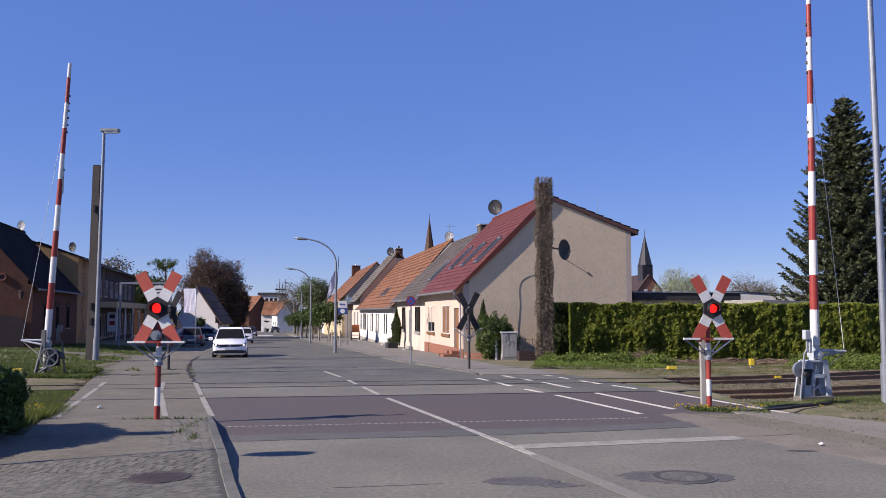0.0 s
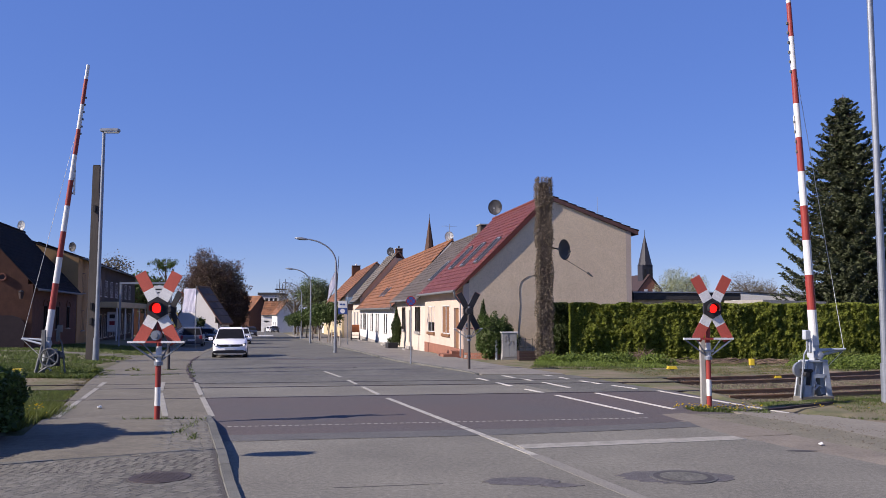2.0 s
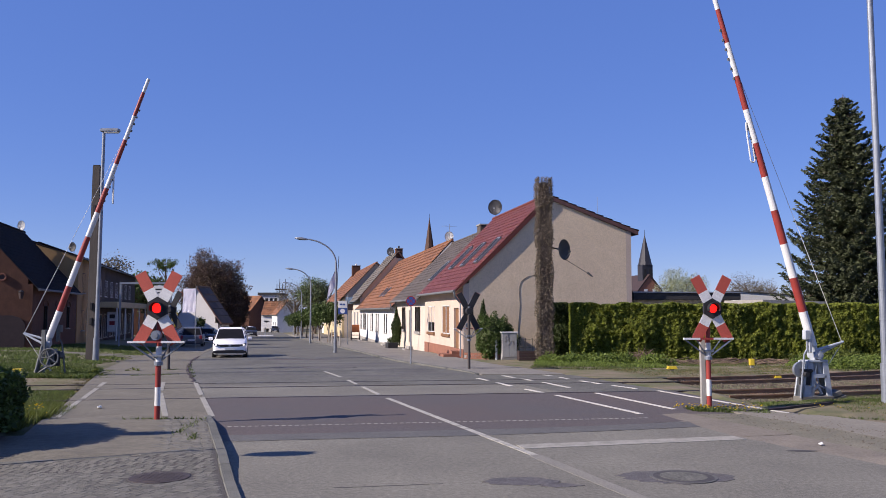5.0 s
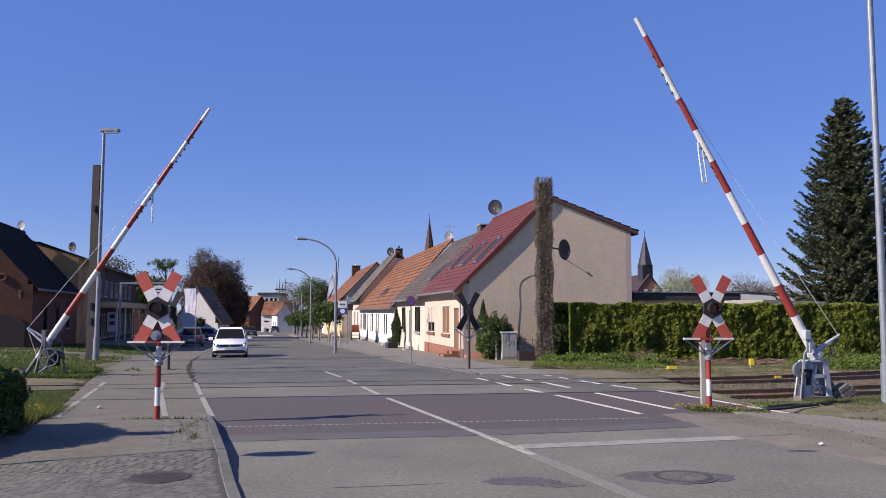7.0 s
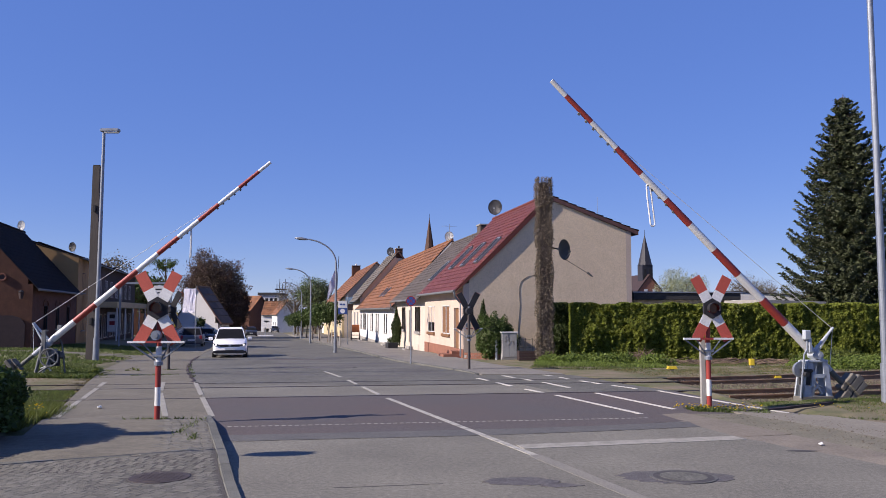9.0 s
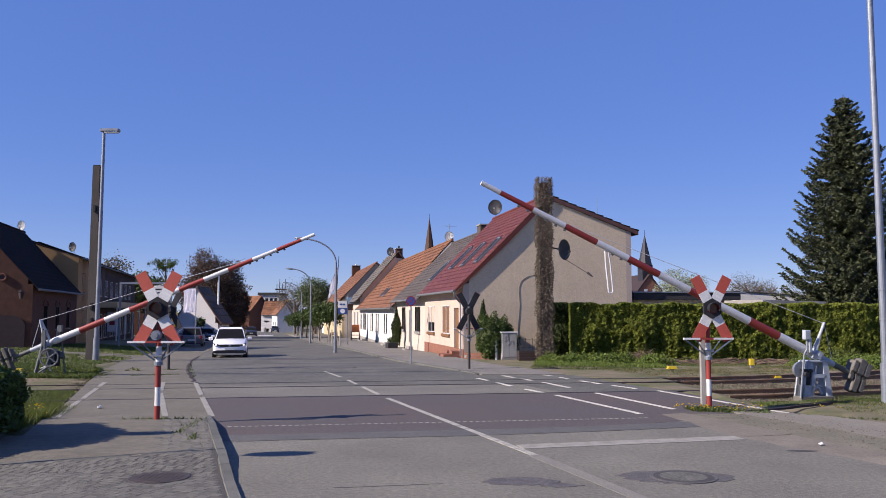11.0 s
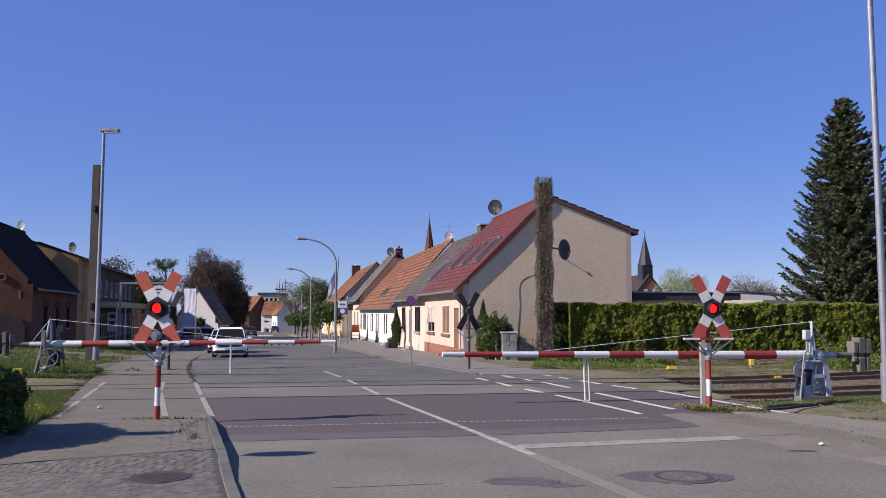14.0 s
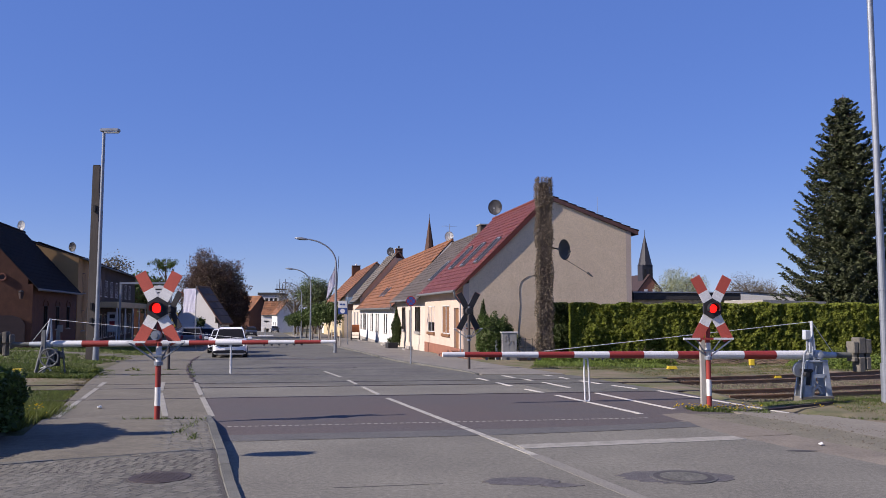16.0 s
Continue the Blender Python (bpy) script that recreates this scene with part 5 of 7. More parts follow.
for k in range(4):
    tube(bm, (-0.4 + 0.8 * k, 3, 10.8), (-0.4 + 0.8 * k, 3, 13.4 + (k % 2) * 1.4), 0.09, seg=6)
box(bm, -0.8, 2.4, 2.5, 3.5, 11.6, 12.0)
part("aerials", bm, dark_paint, t)
# red roof tops seen over the trees
house(pose(-60.5, 228, -3.2, 0, 0, 60), -9, 9, brick_wall, tile_orange, "red-roofed house behind the dark tree", ze=5, xr=4.5, zr=9.6, xb=9, zb=5, z0=-0.5, openings=[], front=-1, group="houses at the street's end", tile_w=1, tile_h=0.9)

# ---- church towers


def spire(x, y, z, w, h_tower, h_spire, wall, label, turn=12, nave=True):
    t = thing("church_tower", pose(x, y, z, 0, 0, turn), label, "church")
    bm = B()
    box(bm, -w / 2, w / 2, -w / 2, w / 2, -0.5, h_tower)
    part("tower", bm, wall, t)
    bm = B()
    r = bmesh.ops.create_cone(bm, cap_ends=True, segments=8, radius1=w * 0.62, radius2=0.03, depth=h_spire)
    bmesh.ops.transform(bm, matrix=Matrix.Translation((0, 0, h_tower + h_spire / 2)) @ pose(0, 0, 0, 0, 0, 22.5), verts=r["verts"])
    part("spire", bm, slate if nave else rust, t)
    bm = B()
    tube(bm, (0, 0, h_tower + h_spire), (0, 0, h_tower + h_spire + 0.8), 0.03, seg=5)
    part("finial", bm, dark_paint, t)
    # slabs on the tower face, dark like the shade inside belfry openings
    for sx in (-0.25, 0.25):
        bm = B()
        box(bm, sx * w - 0.12 * w, sx * w + 0.12 * w, -w / 2 - 0.03, -w / 2 + 0.05, h_tower - w * 1.3, h_tower - w * 0.4)
        part("belfry_opening", bm, dark_room, t)
    if nave:
        bm = B()
        prism(bm, [(-w * 1.1, -0.5), (w * 1.1, -0.5), (w * 1.1, h_tower - 4.2), (0, h_tower - 1.9), (-w * 1.1, h_tower - 4.2)], -w * 0.9, w * 3)
        part("nave", bm, plinth_red, t, "red brick gable of the church")
        bm = B()
        for sx in (-1, 1):
            prism(bm, [(sx * w * 1.2, h_tower - 4.35), (0, h_tower - 1.8), (0, h_tower - 1.5), (sx * w * 1.2, h_tower - 4.05)], -w * 0.95, w * 3.05)
        part("nave_roof", bm, dark_trim, t)
        for sx in (-0.4, 0.4):
            bm = B()
            box(bm, sx * w - 0.15 * w, sx * w + 0.15 * w, -w * 0.93, -w * 0.85, h_tower - 5.2, h_tower - 3.9)
            part("nave_window", bm, white_paint, t)
    return t


spire(32.1, 130, -1.7, 1.75, 11.2, 4.8, slate, "dark church tower with a pointed slate spire")
spire(-2.5, 150, -2.0, 2.0, 13.0, 8.3, brick_wall, "red brick church tower with a slender spire", nave=False)
# ---- low sheds behind the hedge
t = thing("flat_roof_garage", pose(12.6, 45.5, 0, 0, 0, 8), "long low garage with a flat black roof", "garage")
bm = B()
box(bm, -2.0, 3.6, 0, 6, -0.5, 2.75)
part("wall", bm, cream, t)
bm = B()
box(bm, -2.3, 3.9, -0.5, 6.3, 2.75, 3.2, bevel=0.02)
part("roof", bm, roof_felt, t)
bm = B()
box(bm, -2.35, 3.95, -0.56, -0.5, 3.13, 3.2)
part("edge_strip", bm, galv, t)
t = thing("white_shed", pose(18.4, 50, 0, 0, 0, 3), "long low white shed behind the hedge", "shed")
bm = B()
prism(bm, [(-0.5, -0.5), (4.4, -0.5), (4.4, 3.02), (-0.5, 3.30)], 0, 6)
part("wall", bm, white_paint, t)
bm = B()
prism(bm, [(-0.7, 3.32), (4.6, 3.02), (4.6, 3.07), (-0.7, 3.37)], -0.06, 6.3)
part("roof", bm, roof_felt, t)
t = thing("small_outhouse", pose(20.6, 42.5, 0, 0, 0, 12), "low outhouse with a pale flat roof", "shed")
bm = B()
box(bm, -4.4, -1.4, 0, 3, -0.5, 2.5)
part("wall", bm, white_wall, t)
bm = B()
prism(bm, [(-4.7, 2.5), (-1.1, 2.5), (-1.1, 2.62), (-4.7, 2.7)], -0.3, 3.3)
part("roof", bm, concrete, t)

# ---------------------------------------------------------------- plants
rng = np.random.default_rng(7)


def leaf_mesh(name, pts, size, material, parent=None, label="", aspect=0.6, flat=0.0, kind=""):
    """Many small leaves, each a bent quad at one of the points."""
    n = len(pts)
    a = rng.normal(size=(n, 3))
    a[:, 2] *= 1 - flat
    a /= np.linalg.norm(a, axis=1)[:, None] + 1e-9
    b = rng.normal(size=(n, 3))
    b -= (b * a).sum(1)[:, None] * a
    b /= np.linalg.norm(b, axis=1)[:, None] + 1e-9
    s = size * rng.uniform(0.6, 1.4, size=(n, 1))
    p = np.asarray(pts)
    v = np.stack([p - a * s, p - b * s * aspect, p + a * s, p + b * s * aspect], 1).reshape(-1, 3)
    f = np.arange(4 * n).reshape(-1, 4)
    me = bpy.data.meshes.new(name)
    me.from_pydata(v.tolist(), [], f.tolist())
    me.materials.append(material)
    ob = new(name, me)
    ob.parent = parent
    return tagged(ob, label, kind=kind)


def clump_points(centre, radii, clumps, per, spread=0.28, shell=0.75):
    """Points in many small clumps over an uneven ellipsoid."""
    d = rng.normal(size=(clumps, 3))
    d /= np.linalg.norm(d, axis=1)[:, None]
    r = rng.uniform(shell, 1.05, size=(clumps, 1)) * (1 + 0.18 * np.sin(d[:, :1] * 5 + centre[0]) * np.cos(d[:, 2:3] * 4))
    c = np.array(centre) + d * r * np.array(radii)
    pts = c[:, None, :] + rng.normal(size=(clumps, per, 3)) * spread * min(radii)
    return pts.reshape(-1, 3)


def limbs(bm, base, top, r, centre, radii, count, seed):
    rnd = random.Random(seed)
    base, top = Vector(base), Vector(top)
    tube(bm, base, top, r, r * 0.55, seg=10)
    for i in range(count):
        f = rnd.uniform(0.45, 1.0)
        p = base.lerp(top, f)
        a = rnd.uniform(0, 2 * math.pi)
        e = Vector(centre) + Vector((math.cos(a) * radii[0] * rnd.uniform(0.5, 0.95), math.sin(a) * radii[1] * rnd.uniform(0.5, 0.95), radii[2] * rnd.uniform(-0.3, 0.9)))
        m = p.lerp(e, 0.5) + Vector((0, 0, 0.12 * radii[2]))
        tube(bm, p, m, r * 0.4, r * 0.25, seg=6)
        tube(bm, m, e, r * 0.25, r * 0.06, seg=6)
        for k in range(3):
            q = m.lerp(e, rnd.uniform(0.2, 0.9))
            tube(bm, q, q + Vector((rnd.uniform(-1, 1), rnd.uniform(-1, 1), rnd.uniform(0, 1))) * 0.35 * radii[2], r * 0.12, r * 0.03, seg=5)


def tree(x, y, z, h, radii, leaf, label, clumps=160, per=26, size=0.12, trunk=0.2, lift=0.62, spread=0.16, seed=1, group="", shell=0.45, count=12):
    t = thing("tree", pose(x, y, z), label, "tree", group)
    c = (0, 0, h - radii[2])
    bm = B()
    limbs(bm, (0, 0, -0.3), (0.1, 0, h * lift), trunk, c, radii, count, seed)
    part("trunk", bm, bark, t)
    leaf_mesh("crown", clump_points(c, radii, clumps, per, spread, shell), size, leaf, t)
    return t


def spruce(x, y, z, h, r, label):
    t = thing("spruce", pose(x, y, z), label, "tree")
    bm = B()
    tube(bm, (0, 0, -0.3), (0, 0, h), 0.26, 0.02, seg=10)
    part("trunk", bm, bark, t)
    pts, twigs = [], B()
    rnd = random.Random(5)
    level = 0.6
    while level < h - 0.12:
        f = level / h
        reach = r * (1 - f) ** 0.6 + 0.1
        turn = rnd.uniform(0, 6.283)
        count = 18 if f < 0.75 else 12
        for k in range(count):
            a = turn + 2 * math.pi * k / count + rnd.uniform(-0.2, 0.2)
            L = reach * (rnd.uniform(0.86, 1.16) if k % 3 else rnd.uniform(0.6, 0.85))
            base = level + rnd.uniform(-0.14, 0.14)
            n = max(3, int(L / 0.085))
            tip = None
            for i in range(n):
                q = (i + 0.5) / n
                drop = -0.30 * L * math.sin(q * 2.1) + 0.22 * L * q ** 3
                cx, cy = math.cos(a) * L * q, math.sin(a) * L * q
                wide = 0.24 * L * (1 - q) * (0.4 + q) + 0.05
                for _ in range(8):
                    o = rnd.uniform(-wide, wide)
                    pts.append((cx - math.sin(a) * o + rnd.uniform(-.04, .04), cy + math.cos(a) * o, base + drop - abs(o) * 0.45 - rnd.uniform(0, 0.10)))
                tip = (cx, cy, base + drop) if q < 0.72 or not tip else tip
            tube(twigs, (0, 0, base), tip, 0.022, 0.006, seg=4, caps=False)
        level += rnd.uniform(0.36, 0.46) * (1 if f < 0.7 else 0.72)
    part("branch_wood", twigs, bark, t)
    leaf_mesh("needles", np.array(pts), 0.115, needle, t, aspect=0.30, flat=0.35)
    return t


def hedge_run(length, depth, height, count, label, leaf):
    t = thing("hedge", pose(0, 0, 0), label, "hedge")
    # solid core; its dark colour gives the gaps their shade
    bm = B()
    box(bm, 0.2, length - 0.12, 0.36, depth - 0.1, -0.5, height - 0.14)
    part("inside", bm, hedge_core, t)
    k = rng.random((count, 3))
    pts = np.zeros((count, 3))
    n1, n2 = int(count * 0.72), int(count * 0.9)
    pts[:n1] = np.stack([k[:n1, 0] * length, k[:n1, 1] ** 2 * 0.2, k[:n1, 2] * height], 1)
    pts[n1:n2] = np.stack([k[n1:n2, 0] * length, k[n1:n2, 1] * depth, height - k[n1:n2, 2] ** 2 * 0.2], 1)
    pts[n2:] = np.stack([k[n2:, 0] ** 2 * 0.2, k[n2:, 1] * depth, k[n2:, 2] * height], 1)
    lump = np.array([noise.noise(Vector((p[0] * 1.1, p[2] * 1.0, 2.2))) * 0.24 + noise.noise(Vector((p[0] * 3.8, p[2] * 2.6, 6.1))) * 0.13 + noise.noise(Vector((p[0] * 8.0, p[2] * 8.0, 1.3))) * 0.09 for p in pts])
    pts[:, 1] += lump * np.where(np.arange(count) < n1, 1.0, 0.3)
    pts[:, 2] += (0.05 * np.sin(pts[:, 0] * 2.9) + 0.03 * np.sin(pts[:, 0] * 8.3)) * pts[:, 2] / height
    leaf_mesh("foliage", pts, 0.052, leaf, t, aspect=0.65)
    return t


hd = hedge_run(25, 1.1, 2.72, 150000, "long trimmed green hedge along the railway", hedge_leaf)
hd.matrix_basis = pose(6.15, 38.6, -0.25, 0, 0, 3.0)
# deep shade at the hedge's end is coloured in with a darker leaf material
hb = hedge_run(1.6, 1.0, 2.75, 6000, "short piece of hedge beside the gable, its shade put in as darker leaves", bush_leaf)
hb.matrix_basis = pose(5.15, 40.4, -0.25, 0, 0, 8.0)
spruce(22.35, 45.0, -0.3, 14.5, 4.15, "tall dark green spruce behind the hedge")

# the pillar grown over with dry ivy
t = thing("ivy_pillar", pose(4.75, 38.4, -0.2), "tall brick pillar overgrown with dry brown ivy", "pillar")
bm = B()
box(bm, -0.24, 0.24, -0.24, 0.24, -0.3, 8.35)
part("pillar", bm, brown_wall, t)
k = rng.random((17000, 3))
side = rng.integers(0, 4, 17000)
w = 0.26 + 0.14 * k[:, 1] ** 2 + 0.05 * np.sin(k[:, 2] * 30) + 0.05 * (k[:, 2] > 0.93)
o = (k[:, 0] * 2 - 1) * 0.36
px = np.where(side == 0, w, np.where(side == 1, -w, o))
py = np.where(side == 2, w, np.where(side == 3, -w, o))
leaf_mesh("dry_ivy", np.stack([px, py, k[:, 2] * 8.5 + 0.12], 1), 0.05, ivy_dry, t, "dry brown ivy leaves and stems", aspect=0.32)
bm = B()
rnd = random.Random(3)
for i in range(420):
    zz, a = rnd.uniform(0.4, 8.5), rnd.uniform(0, 6.28)
    p = Vector((math.cos(a) * 0.3, math.sin(a) * 0.3, zz))
    tube(bm, p, p + Vector((math.cos(a) * rnd.uniform(0.06, 0.24), math.sin(a) * 0.15, rnd.uniform(-0.32, 0.12))), 0.011, 0.004, seg=4)
part("ivy_stems", bm, bark, t)


def shrub(name, x, y, z, radii, leaf, label, count=3500, size=0.05, cone=False, core=True):
    t = thing(name, pose(x, y, z), label, "shrub")
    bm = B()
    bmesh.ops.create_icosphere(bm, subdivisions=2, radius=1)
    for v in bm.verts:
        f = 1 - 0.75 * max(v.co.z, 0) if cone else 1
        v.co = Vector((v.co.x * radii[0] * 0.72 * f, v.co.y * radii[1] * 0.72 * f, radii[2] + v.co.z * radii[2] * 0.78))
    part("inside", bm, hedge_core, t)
    d = rng.normal(size=(count, 3))
    d /= np.linalg.norm(d, axis=1)[:, None]
    r = rng.uniform(0.72, 1.06, (count, 1)) * (1 + 0.14 * np.sin(d[:, :1] * 7 + x) * np.cos(d[:, 2:3] * 6 + y))
    p = d * r * np.array(radii)
    if cone:
        f = 1 - 0.8 * np.clip(p[:, 2] / radii[2], 0, 1)
        p[:, 0] *= f
        p[:, 1] *= f
    p[:, 2] += radii[2]
    leaf_mesh("foliage", p, size, leaf, t)
    return t


shrub("shrub", 2.35, 41.3, -0.3, (0.75, 0.6, 1.15), shrub_leaf, "green shrub in front of the gable", 3500, 0.055)
shrub("shrub", 3.0, 41.9, -0.3, (0.6, 0.5, 1.05), shrub_leaf, "green shrub in front of the gable", 2500, 0.055)
shrub("conifer", 2.05, 42.0, -0.3, (0.4, 0.4, 1.45), bush_leaf, "slim dark conifer beside the house corner", 2500, 0.05, cone=True)
shrub("conifer", 3.75, 43.2, -0.3, (0.4, 0.4, 0.95), shrub_leaf, "small green conifer by the gable", 1500, 0.05, cone=True)
shrub("conifer", -3.5, 62.0, -0.6, (0.38, 0.38, 1.5), bush_leaf, "slim dark cypress in front of the houses", 2500, 0.06, cone=True)
shrub("shrub", -7.73, 12.65, 0.03, (1.0, 1.7, 0.69), shrub_leaf, "dense green bush beside the footpath", 21000, 0.045)
t = thing("brushwood_heap", pose(8.95, 37.0, -0.22), "heap of dry brown cut twigs before the hedge", "brushwood")
bm = B()
rnd = random.Random(31)
for i in range(240):
    a, d = rnd.uniform(0, 6.283), abs(rnd.gauss(0, 0.34))
    p = Vector((math.cos(a) * d * 1.5, math.sin(a) * d * 0.7, rnd.uniform(0.0, max(0.55 - 0.55 * d, 0.04))))
    e = p + Vector((rnd.gauss(0, 0.3), rnd.gauss(0, 0.2), rnd.gauss(0.08, 0.14)))
    e.z = max(e.z, 0.02)
    tube(bm, p, e, rnd.uniform(0.008, 0.016), 0.004, seg=4, caps=False)
part("twigs", bm, twig_brown, t)
t = thing("loose_branches", pose(12.2, 36.6, -0.22), "dry cut branches strewn along the hedge", "brushwood")
bm = B()
for i in range(150):
    p = Vector((rnd.uniform(-3.2, 3.6), rnd.gauss(0, 0.55), rnd.uniform(0.02, 0.16)))
    a, L = rnd.gauss(0.1, 0.4), rnd.uniform(0.4, 1.7)
    q = p + Vector((math.cos(a) * L * 0.5, math.sin(a) * L * 0.5, rnd.uniform(0.0, 0.14)))
    e = p + Vector((math.cos(a) * L, math.sin(a) * L, rnd.uniform(-0.1, 0.1)))
    e.z = max(e.z, 0.02)
    tube(bm, p, q, rnd.uniform(0.010, 0.022), 0.010, seg=4, caps=False)
    tube(bm, q, e, 0.010, 0.004, seg=4, caps=False)
part("brushwood", bm, twig_brown, t)


def undergrowth(spots, per, size, material, label):
    """Low broad-leaved weeds in clumps, each spot (x, y, radius, height)."""
    out = []
    for x, y, r, hh in spots:
        n = int(per * r)
        a, d = rng.uniform(0, 6.283, n), np.sqrt(rng.random(n)) * r
        z = rng.random(n) * hh * (1 - (d / r) ** 2 * 0.8)
        px, py = x + np.cos(a) * d, y + np.sin(a) * d * 0.6
        out.append(np.stack([px, py, np.array([ground_height(u, v) for u, v in zip(px, py)]) + z], 1))
    ob = leaf_mesh("undergrowth", np.concatenate(out), size, material, None, label, kind="stuff")
    ob["category"] = "weeds"


rnd = random.Random(17)
undergrowth([(rnd.uniform(4.6, 9.4), rnd.uniform(35.2, 38.2), rnd.uniform(0.3, 0.75), rnd.uniform(0.25, 0.6)) for k in range(52)], 620, 0.05, fresh_leaf, "fresh green nettles and weeds at the foot of the hedge")
undergrowth([(rnd.uniform(15.5, 23), rnd.uniform(35.4, 38.4), rnd.uniform(0.4, 0.9), rnd.uniform(0.35, 0.8)) for k in range(30)], 380, 0.055, weed_leaf, "tall green weeds along the hedge behind the barrier")
undergrowth([(rnd.uniform(15.0, 23), rnd.uniform(32.0, 35.6), rnd.uniform(0.5, 1.0), rnd.uniform(0.25, 0.55)) for k in range(80)], 900, 0.04, fresh_leaf, "soft green grass and herbs behind the tracks")
undergrowth([(rnd.uniform(-14.6, -11.2), rnd.uniform(27.6, 30.6), rnd.uniform(0.25, 0.5), rnd.uniform(0.15, 0.4)) for k in range(18)], 420, 0.035, weed_leaf, "green weeds round the foot of the far barrier")
shrub("shrub", 20.6, 31.0, -0.2, (2.4, 1.0, 0.9), shrub_leaf, "green shrubs below the spruce", 5000, 0.07)

tree(-29.7, 106, -1.5, 10.9, (3.9, 4.0, 4.9), copper_leaf, "big copper-leaved tree over the street", 1900, 46, 0.095, 0.35, 0.6, 0.075, 2, shell=0.15, count=40)
tree(-28.7, 112, -1.5, 8.0, (2.4, 2.6, 3.8), copper_leaf, "copper-leaved tree beside the big one", 900, 40, 0.095, 0.25, 0.6, 0.085, 3, shell=0.15, count=26)
tree(-32.6, 96, -1.2, 9.5, (1.7, 1.7, 0.75), tree_leaf, "flat-topped pine behind the houses", 46, 40, 0.08, 0.13, 0.88, 0.2, 4, shell=0.3)
tree(-46.5, 104, -1.2, 8.6, (5.0, 4.0, 1.9), tree_leaf, "green trees behind the houses", 240, 26, 0.17, 0.25, 0.7, 0.16, 5)
tree(-40.0, 110, -1.2, 8.3, (3.0, 3.0, 2.4), tree_leaf, "green tree behind the houses", 160, 26, 0.16, 0.25, 0.7, 0.16, 15)
tree(-44.0, 110, -1.2, 10.6, (1.9, 1.9, 1.6), bud_leaf, "tree with few young leaves behind the houses", 110, 14, 0.12, 0.2, 0.7, 0.25, 6)
for k, (yy, hh) in enumerate(((79, 3.75), (88, 3.65), (97, 3.6), (107, 3.5), (118, 3.5), (130, 3.6), (145, 3.6))):
    tree(right_edge(yy) + 1.0, yy, ground_z(yy), hh, (1.4, 1.4, 0.9), tree_leaf, "small clipped street tree on the pavement", 150, 34, 0.09, 0.09, 0.6, 0.2, 20 + k, group="clipped street trees", count=7)
tree(-26.1, 168, -2.3, 11.2, (3.6, 3.3, 3.0), hazy_leaf, "broad green tree behind the street", 330, 30, 0.13, 0.3, 0.6, 0.14, 7, count=22)
tree(-31.0, 172, -2.3, 10.0, (4.4, 4.0, 2.8), bud_leaf, "bare spring tree behind the street", 320, 26, 0.08, 0.3, 0.65, 0.2, 8)
tree(-38.0, 240, -3.2, 13.2, (7, 6, 5), bud_leaf, "bare spring trees at the street's end", 320, 24, 0.1, 0.3, 0.65, 0.2, 9)
tree(23.4, 80, -0.9, 6.9, (2.5, 2.6, 2.1), blossom_leaf, "pale blossoming fruit tree behind the sheds", 520, 40, 0.05, 0.16, 0.6, 0.09, 11)
tree(34.5, 92, -1.1, 7.2, (3.0, 3.0, 2.4), bud_leaf, "bare spring tree behind the sheds", 420, 26, 0.05, 0.2, 0.7, 0.09, 12, count=34)
tree(38.0, 97, -1.1, 6.5, (2.6, 2.6, 2.2), bud_leaf, "bare spring tree behind the sheds", 340, 26, 0.05, 0.2, 0.7, 0.09, 14, count=30)
tree(30.5, 100, -1.1, 6.0, (2.6, 2.6, 1.8), bud_leaf, "bare spring tree behind the sheds", 300, 26, 0.05, 0.2, 0.7, 0.09, 16, count=24)
tree(44, 100, -1.1, 6.5, (3.6, 2.6, 2.2), bud_leaf, "bare spring tree behind the sheds", 340, 26, 0.05, 0.2, 0.7, 0.09, 17, count=24)

# ---------------------------------------------------------------- grass


def grass(name, zones, count, h, material, label, level=None, wide=1.0):
    """Blades scattered over zones given as functions of (u, v) in the unit square."""
    verts, faces = [], []
    per = count // len(zones)
    rnd = random.Random(11)
    for zone in zones:
        for i in range(per):
            x, y, k = zone(rnd.random(), rnd.random())
            dens = 0.5 + 0.5 * noise.noise(Vector((x * 0.55, y * 0.55, 1.7))) + 0.5 * noise.noise(Vector((x * 1.6, y * 1.6, 4.1)))
            if rnd.random() > (dens - 0.15) * 1.9:
                continue
            z = (ground_height(x, y) if level is None else level) - 0.02
            L = h * k * rnd.uniform(0.5, 1.3)
            a = rnd.uniform(0, 6.283)
            wx, wy = math.cos(a) * 0.007 * wide * (1 + y / 35), math.sin(a) * 0.007 * wide * (1 + y / 35)
            lx, ly = rnd.uniform(-0.9, 0.9) * L, rnd.uniform(-0.9, 0.9) * L
            b = len(verts)
            verts += [(x - wx, y - wy, z), (x + wx, y + wy, z), (x + lx, y + ly, z + L)]
            faces.append((b, b + 1, b + 2))
    ob = mesh_part(name, verts, faces, material)
    return tagged(ob, label, "grass", kind="stuff")


def quad(a, b, c, d, k=1.0):
    def at(u, v):
        p = Vector(a).lerp(Vector(b), u)
        q = Vector(d).lerp(Vector(c), u)
        r = p.lerp(q, v)
        return r.x, r.y, k
    return at


